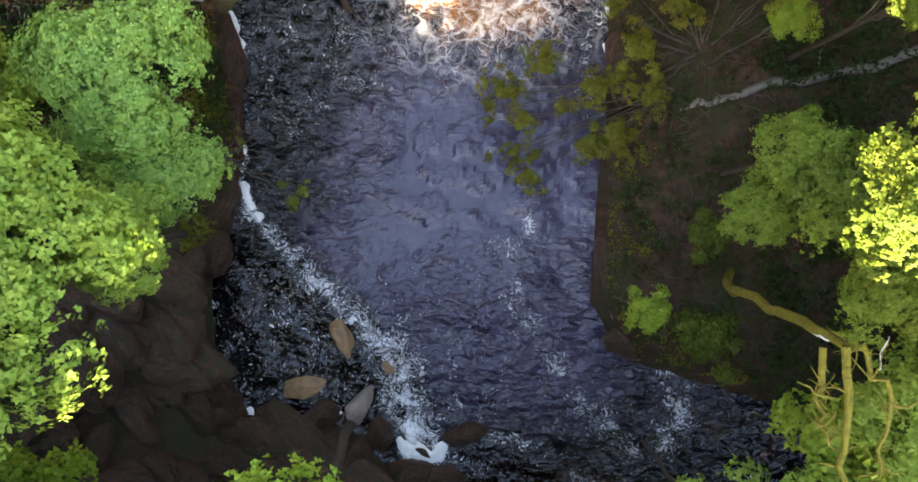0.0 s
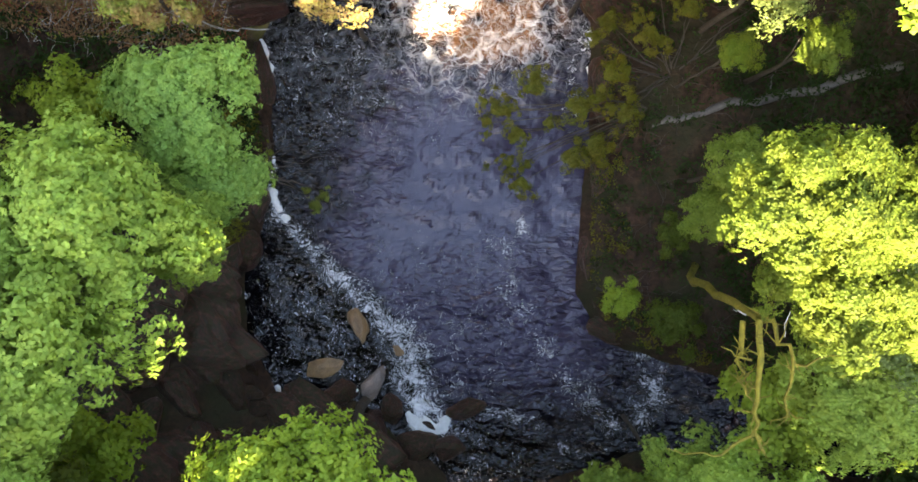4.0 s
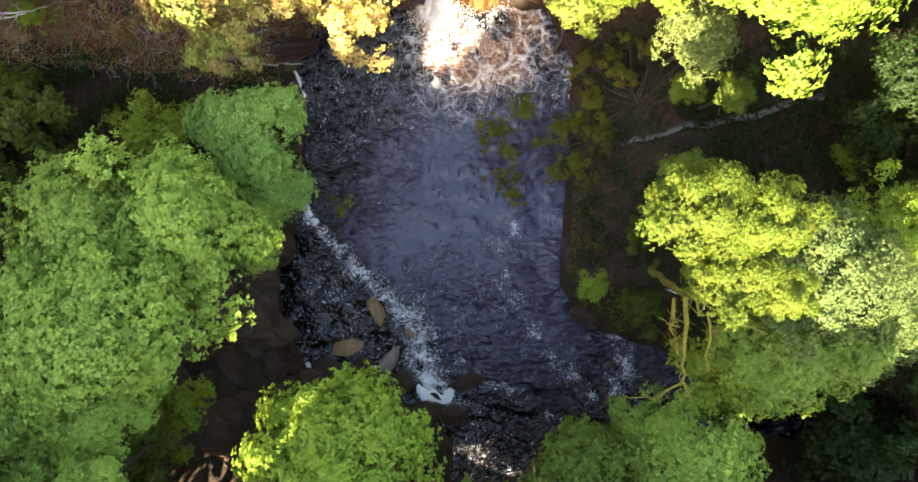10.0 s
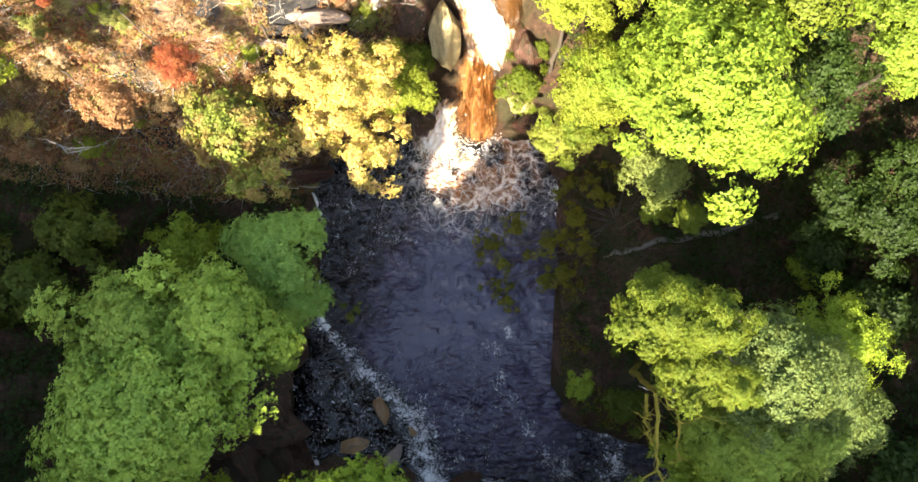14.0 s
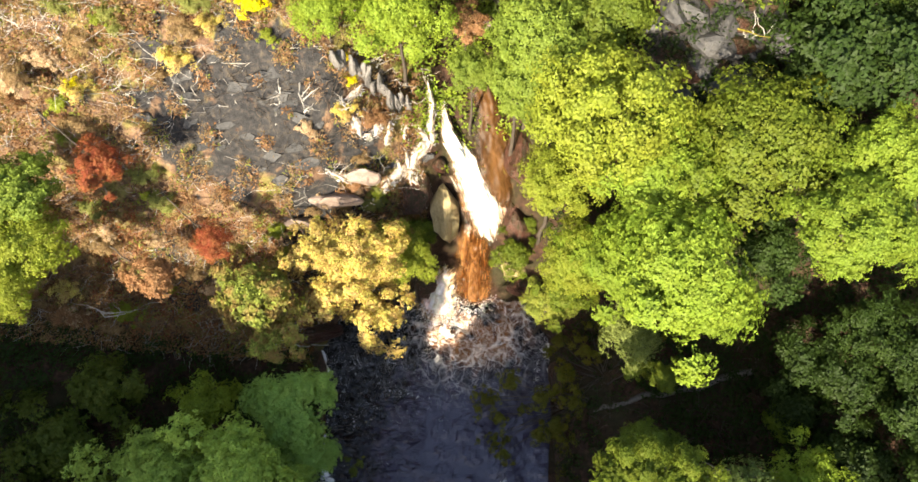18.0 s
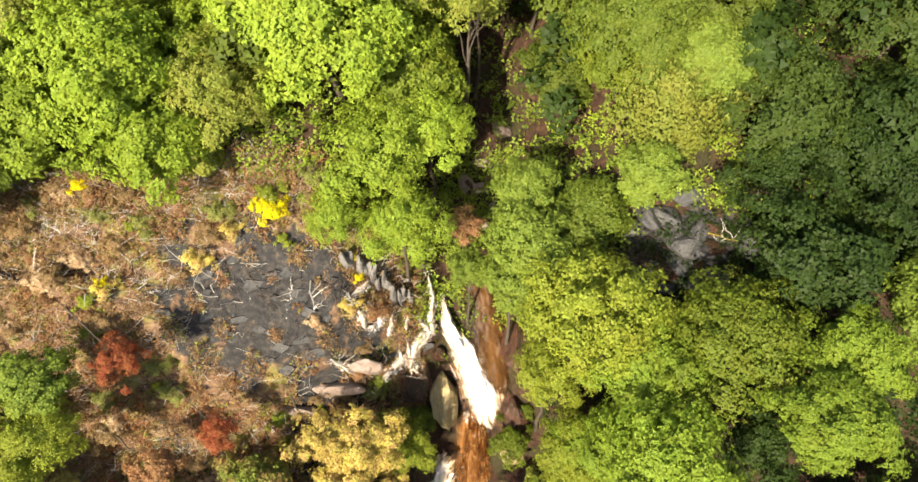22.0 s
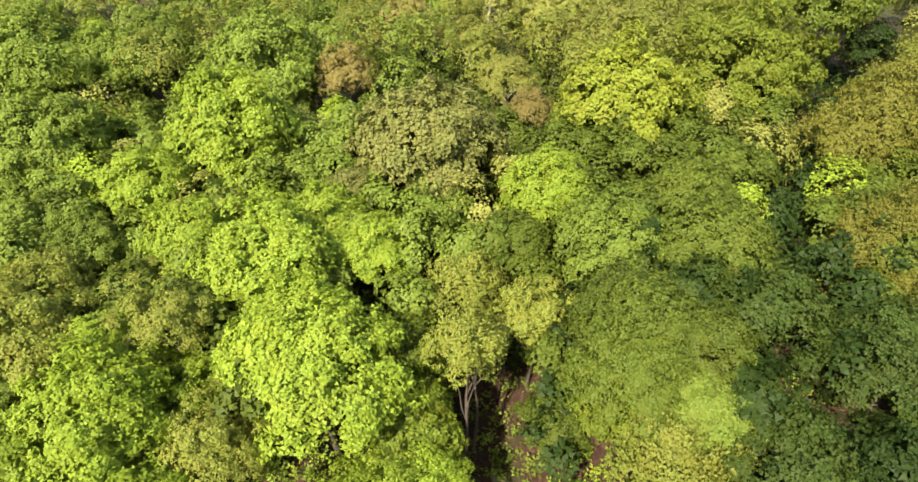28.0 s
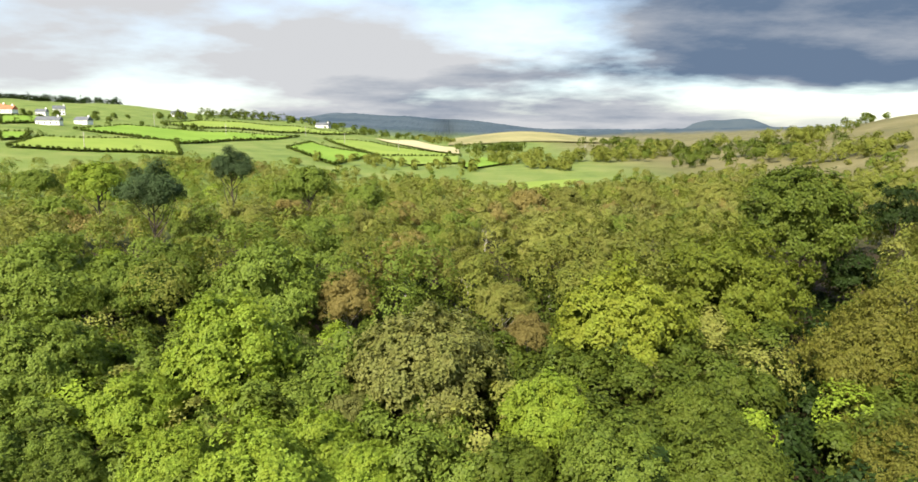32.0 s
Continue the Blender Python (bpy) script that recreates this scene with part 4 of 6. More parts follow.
SPECIES = {
    "maple": ("near", "leaf_maple"), "maplelow": ("low", "leaf_deep"), "freshlow": ("low", "leaf_fresh"), "maple2": ("broad", "leaf_green"), "oakdark": ("near", "leaf_blue_green"), "lowdark": ("low", "leaf_dark"), "lowlime": ("low", "leaf_lime"), "lowolive": ("low", "leaf_olive"),
    "lime": ("round", "leaf_lime"), "lime2": ("broad", "leaf_lime"), "limefine": ("fine", "leaf_citrus"), "lime3": ("mid", "leaf_citrus"), "gold": ("airy", "leaf_gold"), "gold2": ("broad", "leaf_gold"), "goldlow": ("low", "leaf_gold"),
    "olivefine": ("fine", "leaf_olive"), "willow": ("fine", "leaf_willow"), "willowy": ("fine", "leaf_lime"), "green": ("near", "leaf_grass"), "green2": ("oak", "leaf_green"), "green3": ("mid", "leaf_green"), "pale": ("droop", "leaf_pale"),
    "redgreen": ("low", "leaf_red_green"), "autumn": ("gappy", "leaf_autumn"), "greyfine": ("fine", "leaf_gold"), "greendark": ("gappy", "leaf_dark"), "mossy": ("droop", "leaf_olive"), "oak": ("oak", "leaf_green"), "oak3": ("mid", "leaf_green"),
    "red": ("fine", "leaf_red"), "rust": ("low", "leaf_rust"), "twiggy": ("fine", "leaf_gold"), "brown": ("mid", "leaf_brown_olive"), "yell": ("mid", "leaf_lime"), "yell3": ("mid", "leaf_lime"), "birch": ("midfine", "leaf_birch"), "rustbirch": ("midfine", "leaf_rust_birch"),
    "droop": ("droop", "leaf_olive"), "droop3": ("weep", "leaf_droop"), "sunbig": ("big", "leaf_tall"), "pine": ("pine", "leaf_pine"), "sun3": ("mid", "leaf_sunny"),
}
WORDS = {"leaf_green": "green", "leaf_blue_green": "blue-green", "leaf_lime": "lime-green", "leaf_gold": "sunlit yellow-green", "leaf_olive": "olive-green", "leaf_brown_olive": "brownish olive", "leaf_birch": "pale olive birch-like", "leaf_willow": "silvery grey-green",
         "leaf_dark": "dark green", "leaf_maple": "mid-green", "leaf_tall": "sunlit light green", "leaf_bushy": "brown-olive", "leaf_grass": "light green", "leaf_citrus": "sunlit yellow-green", "leaf_droop": "drooping yellow-olive", "leaf_sunny": "sunlit green", "leaf_heather": "dry brown", "leaf_shade": "dark green", "leaf_deep": "deep green", "leaf_fresh": "fresh green", "leaf_autumn": "golden autumn", "leaf_rust": "rust-brown", "leaf_red": "dark red", "leaf_red_green": "green and reddish", "leaf_pine": "blue-green pine", "leaf_rust_birch": "rusty brown birch-like", "leaf_pale": "whitish pale", "leaf_yellow": "bright yellow", "leaf_straw": "straw-coloured"}
CROWNS = {}
tree_rng = np.random.default_rng(11)


def crown_for(style, leaf, variant):
    key = (style, leaf, variant)
    if key not in CROWNS:
        R, flat, lobes, per, k, L, W, more = T[style]
        CROWNS[key] = (crown_mesh("crown", LEAF[leaf], len(CROWNS) * 7 + variant, R, flat, lobes, per, k, L, W, **more), R)
    return CROWNS[key]


def tree(x, y, z, R, species, lean=(0, 0), bark=None):
    """A tree whose crown's middle is at x, y, z with radius R; its trunk stands on the ground, lean metres off."""
    style, leaf = SPECIES[species]
    if z < 6.5 and y < 17 and style in ("low", "fine") and species != "lowlime":
        x, y, z = sunk(x, y, z)
    if style.startswith("mid") and math.hypot(x, y) > 112:
        style = "distant"
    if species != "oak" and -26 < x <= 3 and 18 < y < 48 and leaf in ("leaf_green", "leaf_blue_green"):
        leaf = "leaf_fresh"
    # east trees get darker leaf copies: the flank's shade is put into colour
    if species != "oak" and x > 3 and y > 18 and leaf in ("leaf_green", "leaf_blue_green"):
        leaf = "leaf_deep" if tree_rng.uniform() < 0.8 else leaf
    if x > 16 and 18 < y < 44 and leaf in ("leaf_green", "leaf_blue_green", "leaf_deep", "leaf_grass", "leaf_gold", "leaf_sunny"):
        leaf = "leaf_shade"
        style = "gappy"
    if style in ("broad", "oak", "fine") and R > 3.9:
        style = "midfine" if style == "fine" else "mid"
    me, R0 = crown_for(style, leaf, int(tree_rng.integers(2)))
    if x > 6 and y < 5 and z > 12 and lean == (0, 0):
        lean = (x * (1.3 if x < 9.5 else 0.75), y * 0.75)
    if y < 18 and abs(x) > 6 and z > 6 and lean == (0, 0):
        lean = (x * 0.3, y * 0.3)  # trees on the banks lean out over the water
    bx, by = x + lean[0], y + lean[1]
    g = height(bx, by)
    z = max(z, g + R * 0.75)
    small = style == "low"
    root = new("shrub" if small else "tree")
    root.location = (bx, by, g)
    tagged(root, f"{WORDS[leaf]} {'leafy shrub on the gorge bank' if small else 'broad-crowned woodland tree in full leaf'}", "shrub" if small else "tree", "woodland shrubs" if small else "woodland trees")
    top = np.array((x - bx, y - by, z - g))
    s = R / R0
    part("crown", me, root, at=Matrix.LocRotScale(top, Euler((0, 0, tree_rng.uniform(0, 6.28))), (s, s, s * tree_rng.uniform(0.9, 1.1))))
    h = top[2]
    r = max(0.05, 0.03 * R + 0.007 * h)
    ch = [tube(crooked(tree_rng, (0, 0, -0.5), top + (0, 0, R * 0.3), 7, 0.05 * R), [r * (1.25 - 1.1 * i / 6) for i in range(7)])]
    for i in range(5 if small else 9):
        a = i * 2.4 + tree_rng.uniform(0, 1)
        el = tree_rng.uniform(-0.1, 0.6)
        end = top + R * 0.78 * np.array((math.cos(a) * math.cos(el), math.sin(a) * math.cos(el), math.sin(el)))
        st = top * tree_rng.uniform(0.55, 0.95)
        ch.append(tube(crooked(tree_rng, st, end, 5, 0.06 * R), [r * 0.45, r * 0.36, r * 0.26, r * 0.16, r * 0.05], 5))
    V, Q = merge(ch)
    part("trunk", mesh_of("trunk", V, Q, bark or (PALE_BARK if "birch" in species else BARK), True), root)
    return root


TREES = [
    (-11.8, -0.2, 11.8, 3.4, 'maple'),
    (-15.2, -0.6, 12.5, 3.3, 'maple'),
    (-14.0, -4.3, 13.8, 3.6, 'maple'),
    (-9.5, -0.6, 9.8, 1.6, 'maple'),
    (-13.6, -7.4, 14.4, 1.7, 'maple'),
    (-17.0, -8.4, 12.2, 3.0, 'maple'),
    (-9.8, 4.0, 8.7, 2.4, 'oakdark'),
    (-9.0, 1.2, 8.2, 1.8, 'oakdark'),
    (-15.0, 4.4, 5.1, 2.2, 'freshlow'),
    (-20.2, 4.7, 3.9, 2.5, 'maplelow'),
    (-21.7, 2.2, 4.9, 2.5, 'maplelow'),
    (-5.0, -9.7, 12.4, 3.95, 'lime'),
    (-14.2, -8.6, 6.2, 2.5, 'freshlow'),
    (-16.0, -10.6, 6.8, 2.3, 'maplelow'),
    (6.4, -12.4, 6.5, 3.0, 'maple2'),
    (10.8, -11.2, 7.3, 2.9, 'maple'),
    (17.3, -2.8, 11.0, 2.1, 'willow'),
    (8.8, -10.6, 6.0, 1.8, 'maple'),
    (7.3, 0.46, 18.9, 1.57, 'gold'),
    (9.3, 0.2, 18.9, 1.25, 'gold'),
    (8.95, -1.5, 17.5, 1.5, 'gold'),
    (10.5, -2.3, 17.6, 0.95, 'gold'),
    (14.2, -2.2, 12.8, 2.7, 'willow'),
    (13.6, -5.8, 9.6, 2.5, 'maple'),
    (16.5, -5.3, 10.1, 2.1, 'maple'),
    (12.6, -7.9, 6.6, 2.5, 'freshlow'),
    (19.6, -0.6, 7.9, 2.5, 'willowy'),
    (19.4, -4.7, 7.9, 2.5, 'willow'),
    (9.3, -4.5, 2.6, 1.3, 'maplelow'),
    (9.0, -0.6, 3.2, 0.9, 'maplelow'),
    (11.4, 1.9, 6.0, 1.7, 'green2'),
    (10.5, 0.2, 4.6, 1.3, 'green2'),
    (12.2, 0.6, 7.0, 1.7, 'green2'),
    (9.9, -1.5, 13.0, 1.4, 'gold'),
    (11.2, -1.2, 12.2, 1.6, 'gold'),
    (10.8, 5.2, 12.2, 0.8, 'gold'),
    (10.4, 6.3, 6.2, 0.8, 'limefine'),
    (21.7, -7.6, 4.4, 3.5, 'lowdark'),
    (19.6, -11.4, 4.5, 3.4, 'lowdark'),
    (20.8, 3.5, 2.9, 1.3, 'lowlime'),
    (10.8, 6.6, 5.7, 0.6, 'lowlime'),
    (7.1, -3.6, 3.0, 0.85, 'lowlime'),
    (10.2, 9.1, 17.8, 3.5, 'green'),
    (8.4, 10.3, 16.0, 2.3, 'green'),
    (13.4, 8.4, 14.3, 1.5, 'green'),
    (9.2, 7.2, 13.3, 1.5, 'pale'),
    (7.3, 12.2, 12.2, 1.8, 'green'),
    (6.4, 11.0, 8.3, 1.5, 'goldlow'),
    (3.4, 13.0, 6.4, 1.3, 'goldlow'),
    (-11.2, 9.7, 10.5, 2.1, 'redgreen'),
    (-11.1, 8.0, 8.8, 1.5, 'redgreen'),
    (-12.5, 10.8, 10.7, 1.7, 'redgreen'),
    (-6.7, 13.0, 9.6, 1.8, 'autumn'),
    (-4.0, 14.2, 8.4, 1.5, 'limefine'),
    (-8.5, 12.8, 9.4, 1.6, 'autumn'),
    (-4.9, 13.4, 9.5, 1.9, 'autumn'),
    (-6.2, 11.9, 9.5, 2.1, 'autumn'),
    (-4.9, 12.9, 6.2, 1.7, 'autumn'),
    (-7.6, 10.8, 8.6, 2.1, 'autumn'),
    (-5.0, 9.6, 7.6, 1.9, 'autumn'),
    (-3.2, 13.2, 7.9, 1.6, 'limefine'),
    (-2.5, 15.0, 6.0, 1.3, 'goldlow'),
    (6.7, 11.7, 11.5, 2.2, 'limefine'),
    (5.8, 10.8, 7.2, 1.7, 'olivefine'),
    # near-black shrubs added over lit soil to paint this bank's deep shade
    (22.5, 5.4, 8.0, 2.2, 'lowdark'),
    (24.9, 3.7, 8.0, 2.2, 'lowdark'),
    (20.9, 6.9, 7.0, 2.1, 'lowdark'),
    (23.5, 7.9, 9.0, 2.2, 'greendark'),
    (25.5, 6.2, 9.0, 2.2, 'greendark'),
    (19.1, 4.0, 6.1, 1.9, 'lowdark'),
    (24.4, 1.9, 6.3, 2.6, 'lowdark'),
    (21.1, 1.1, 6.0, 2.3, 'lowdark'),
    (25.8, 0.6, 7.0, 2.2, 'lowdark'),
    (3.6, 14.2, 3.7, 1.2, 'goldlow'),
    (4.5, 15.6, 6.2, 0.6, 'goldlow'),
    (6.9, 17.5, 15.9, 3.8, 'limefine'),
    (5.6, 15.9, 13.9, 2.5, 'limefine'),
    (14.8, 15.0, 19.3, 3.7, 'greyfine'),
    (17.4, 10.4, 20.8, 2.4, 'green'),
    (19.5, 13.8, 20.9, 2.3, 'green'),
    (10.7, 14.8, 13.5, 3.2, 'green'),
    # near-black leaves paint the gully's shade into the greendark crowns
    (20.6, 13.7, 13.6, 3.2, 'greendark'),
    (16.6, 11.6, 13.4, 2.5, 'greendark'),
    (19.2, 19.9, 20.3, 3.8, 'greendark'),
    (14.2, 16.9, 17.1, 2.0, 'mossy'),
    (-22.6, 14.1, 17.0, 2.1, 'oak'),
    (-22.4, 11.6, 16.0, 2.3, 'limefine'),
    (-23.1, 9.4, 15.3, 1.6, 'limefine'),
    (-18.3, 15.3, 12.9, 1.3, 'red'),
    (-17.7, 11.3, 10.9, 1.4, 'rust'),
    (-14.1, 13.0, 10.0, 1.1, 'red'),
    (-3.2, 23.4, 18.3, 2.6, 'willowy'),
    (-7.2, 23.5, 19.2, 1.8, 'willowy'),
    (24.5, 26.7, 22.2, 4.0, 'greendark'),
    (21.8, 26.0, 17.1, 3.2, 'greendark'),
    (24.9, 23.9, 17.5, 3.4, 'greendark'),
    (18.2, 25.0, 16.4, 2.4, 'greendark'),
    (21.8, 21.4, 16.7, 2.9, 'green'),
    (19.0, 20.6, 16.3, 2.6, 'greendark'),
    (4.1, 25.1, 19.6, 2.1, 'oak'),
    (4.2, 21.8, 18.8, 2.6, 'oak'),
    (3.4, 20.4, 17.0, 2.2, 'oak'),
    (0.8, 22.1, 15.4, 1.4, 'oak'),
    (0.5, 25.8, 14.9, 1.2, 'rust'),
    (6.6, 23.0, 14.3, 1.6, 'rust'),
    (27.7, 34.1, 26.9, 2.8, 'twiggy'),
    (26.2, 32.7, 25.8, 3.5, 'twiggy'),
    (-19.7, 58.9, 31.3, 6.6, 'lime2'),
    (-5.8, 44.8, 27.4, 3.7, 'yell'),
    (-12.9, 42.5, 26.3, 5.8, 'lime2'),
    (-9.7, 47.8, 28.9, 3.4, 'lime2'),
    (-19.7, 45.8, 27.9, 4.0, 'lime2'),
    (-28.6, 40.4, 25.2, 4.3, 'olivefine'),
    (-22.3, 41.3, 25.6, 3.3, 'olivefine'),
    (-20.6, 35.1, 23.8, 4.0, 'maple2'),
    (-35.7, 58.0, 31.1, 5.5, 'oak3'),
    (-25.1, 51.7, 29.8, 4.1, 'lime2'),
    (-50.1, 82.8, 32.6, 7.1, 'green3'),
    (-40.2, 82.7, 32.6, 6.0, 'green3'),
    (-32.0, 46.9, 28.5, 3.6, 'green3'),
    (-27.4, 45.4, 27.7, 3.1, 'oak3'),
    (-1.9, 56.8, 30.8, 7.3, 'brown'),
    (1.2, 42.9, 26.4, 2.7, 'droop'),
    (1.6, 37.7, 24.4, 2.0, 'droop'),
    (-8.3, 51.5, 29.7, 2.4, 'brown'),
    (7.6, 50.6, 29.5, 4.1, 'yell3'),
    (17.4, 67.4, 31.9, 7.2, 'lime3'),
    (33.0, 77.2, 32.4, 9.1, 'sunbig'),
    (11.9, 45.1, 27.6, 4.7, 'oak3'),
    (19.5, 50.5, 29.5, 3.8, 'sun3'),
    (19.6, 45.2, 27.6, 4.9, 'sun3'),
    (11.4, 37.6, 24.4, 4.2, 'green2'),
    (16.7, 40.9, 25.5, 3.6, 'green3'),
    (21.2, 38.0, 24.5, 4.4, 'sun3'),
    (25.5, 36.0, 24.0, 3.1, 'green2'),
    (40.1, 60.6, 31.5, 6.3, 'droop3'),
    (33.5, 45.5, 27.7, 4.7, 'droop3'),
    (31.6, 38.9, 24.7, 3.3, 'droop3'),
    (4.8, 45.7, 27.8, 2.7, 'oak3'),
    (48.0, 92.0, 39.0, 8.6, 'oak3'),
    (66.0, 98.0, 40.5, 4.2, 'greendark'),
    (-5.7, 97.5, 33.2, 5.8, 'rustbirch'),
    (2.7, 95.4, 33.1, 4.2, 'birch'),
    (15.7, 103.6, 33.3, 7.7, 'birch'),
    (22.4, 97.0, 33.1, 6.4, 'birch'),
    (-12.0, 77.9, 32.4, 4.0, 'rustbirch'),
    (-23.4, 114.3, 33.5, 5.9, 'green3'),
    (-21.3, 78.1, 32.4, 7.6, 'oak3'),
    (-47.5, 109.5, 42.6, 4.8, 'pine'),
    (-42.8, 135.0, 45.4, 4.0, 'pine'),
    (-30.0, 145.0, 42.0, 5.5, 'oak3'),
    (-72.0, 140.0, 42.8, 5.8, 'yell3'),
    (-22.3, 180.3, 35.0, 6.1, 'oak3'),
    (-11.0, 149.2, 34.2, 5.4, 'rustbirch'),
    (8.4, 153.4, 34.3, 5.3, 'birch'),
    (19.3, 162.8, 34.6, 5.8, 'rustbirch'),
    (-2.9, 125.9, 33.7, 3.5, 'green3'),
    (-0.8, 144.6, 34.1, 4.5, 'birch'),
    (-17.9, 133.1, 33.9, 5.1, 'birch'),
    (-36.3, 154.1, 34.3, 5.3, 'rustbirch'),
    (-39.6, 133.4, 33.9, 6.3, 'birch'),
    (-51.2, 137.4, 33.9, 5.9, 'green3'),
    (-83.9, 146.1, 34.1, 7.4, 'green3'),
    (-37.0, 90.5, 33.0, 5.5, 'green3'),
    (-45.7, 90.7, 33.0, 4.7, 'lime2'),
    (26.7, 132.3, 33.8, 5.1, 'birch'),
    (37.0, 132.1, 33.8, 5.1, 'birch'),
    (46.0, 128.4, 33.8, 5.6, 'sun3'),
    (73.4, 185.1, 35.2, 6.3, 'birch'),
    (52.9, 185.5, 35.2, 5.7, 'birch'),
    (31.2, 179.5, 35.0, 5.2, 'birch'),
    (54.8, 89.1, 33.0, 4.0, 'greendark'),
    (-50.4, 82.2, 32.6, 7.2, 'green3'),
    (6.3, 76.5, 32.3, 3.8, 'birch'),
    (7.9, 66.3, 31.8, 2.7, 'rustbirch'),
    (-43.1, 188.4, 34.5, 6.5, 'oak3'),
    (-119.5, 198.6, 38.9, 6.5, 'oak3'),
    (-93.7, 186.8, 36.3, 6.5, 'yell3'),
    (-7.4, 32.6, 24.8, 5.6, 'lime2'),
    (-10.7, 34.3, 26.6, 3.7, 'lime2'),
    (-2.8, 33.2, 21.4, 3.5, 'gold2'),
    (-1.6, 29.4, 20.2, 2.8, 'willowy'),
    (-4.7, 27.5, 19.9, 3.5, 'willowy'),
    (-20.1, 29.4, 23.4, 4.9, 'maple2'),
    (-17.5, 26.7, 22.1, 3.2, 'maple2'),
    (-23.8, 27.2, 22.0, 4.4, 'maple2'),
    (-14.0, 29.5, 21.6, 3.1, 'olivefine'),
    (-15.4, 26.7, 20.6, 1.9, 'lowolive'),
    (-26.8, 35.1, 26.9, 3.9, 'olivefine'),
    (-18.0, 35.4, 27.6, 2.8, 'olivefine'),
    (10.7, 32.4, 25.4, 4.2, 'green2'),
    (7.1, 35.1, 19.7, 2.9, 'green2'),
    (14.6, 30.4, 24.8, 3.0, 'green2'),
    (18.5, 27.9, 23.0, 3.9, 'green2'),
    (10.4, 32.3, 18.6, 3.0, 'twiggy'),
    (12.6, 28.5, 17.0, 3.3, 'mossy'),
    (14.9, 30.5, 17.9, 2.5, 'mossy'),
    (0.9, 34.3, 27.1, 2.4, 'droop'),
    (11.8, 34.9, 26.8, 4.0, 'green2'),
    (15.6, 34.2, 26.7, 3.1, 'green2'),
    (-10.1, 36.6, 25.0, 4.6, 'lime2'),
    (-3.2, 37.2, 24.0, 2.9, 'gold2'),
    (-12.8, -9.2, 16.4, 1.2, 'maple'),
]
for row in TREES:
    tree(*row)


def grove(spots, seed, species, name="woodland", label="far mixed woodland canopy", leaf=0.9, n=110, lobes=9):
    """Far trees that nobody could count, as one mesh of leaf clumps for each kind."""
    rng = np.random.default_rng(seed)
    C, Nn = [], []
    for x, y, z, R in spots:
        D = unit(rng.normal(0, 1, (lobes, 3)) + np.array((0, 0, 0.55)))
        i = rng.integers(0, lobes, n)
        d = unit(rng.normal(0, 1, (n, 3)) + 0.8 * D[i] + np.array((0, 0, 0.5)))
        rel = D[i] * np.array((0.62, 0.62, 0.68)) * rng.uniform(0.8, 1.15, lobes)[i][:, None] + d * 0.40 * rng.uniform(0.75, 1.1, (n, 1))
        C.append(np.array((x, y, z)) + R * rel)
        Nn.append(unit(d * 0.35 + rel * 1.1 + np.array((0, 0, 0.25)) + rng.normal(0, 0.10, (n, 3))))
    V, Q = sprays(rng, np.concatenate(C), np.concatenate(Nn), 4, leaf, leaf * 0.85, 0.08, 0.06, 0.06)
    tagged(new(name, mesh_of(name, V, Q, LEAF[species])), label, "woodland", kind="stuff")


def canopy_top(y):
    return float(np.interp(y, [15, 22, 30, 45, 60], [18, 21, 26, 34, 36]))


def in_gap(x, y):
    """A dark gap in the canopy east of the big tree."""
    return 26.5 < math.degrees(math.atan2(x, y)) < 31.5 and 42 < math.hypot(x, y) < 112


def wood():
    rng = np.random.default_rng(5)
    kinds = {}
    placed = [(r[0], r[1], r[3]) for r in TREES]

    def free(x, y, R, tight=0.72):
        return not any((x - a) ** 2 + (y - b) ** 2 < ((c + R) * tight) ** 2 for a, b, c in placed)
    # near trees that close the canopy behind the gorge and along its flanks
    for i in range(1500):
        x, y = rng.uniform(-46, 48), rng.uniform(-4, 70)
        if y < 20 and abs(x) > 33:
            continue
        if abs(x - 1.2) < 4 and y < 44 or y < 23.5 and -29 < x < 19 or y < 30 and -22 < x < -2 or (11 < x < 18 and y < 27):
            continue
        R = rng.uniform(1.8, 3.4) if y < 40 else rng.uniform(2.5, 4.4)
        if in_gap(x, y) or not free(x, y, R, 0.84 if x > 5 and 22 < y < 43 else 0.62):
            continue
        placed.append((x, y, R))
        g = height(x, y)
        top = max(canopy_top(y) - rng.uniform(3.5, 7.5), g + 5) if y > 18 else g + rng.uniform(7, 11)
        if x < 0:
            sp = rng.choice(["lime2", "maple2", "limefine", "olivefine", "green2"], p=[0.25, 0.25, 0.2, 0.1, 0.2])
        else:
            # mostly near-black leaves beyond x 17, to paint the shaded flank
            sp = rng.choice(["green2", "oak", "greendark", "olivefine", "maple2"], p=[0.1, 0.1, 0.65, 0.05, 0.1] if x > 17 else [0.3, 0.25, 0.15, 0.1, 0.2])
        if y > 44:
            sp = rng.choice(["green3", "oak3", "yell", "birch", "brown"])
        if y > 47:
            kinds.setdefault({"birch": "leaf_birch", "brown": "leaf_brown_olive", "yell": "leaf_fresh"}.get(sp, "leaf_deep" if x > 0 else "leaf_green"), []).append((x, y, top - 0.45 * R, R))
            continue
        tree(x, y, top - 0.45 * R, R, sp)
    for i in range(900):
        x, y = rng.uniform(-44, 46), rng.uniform(24, 68)
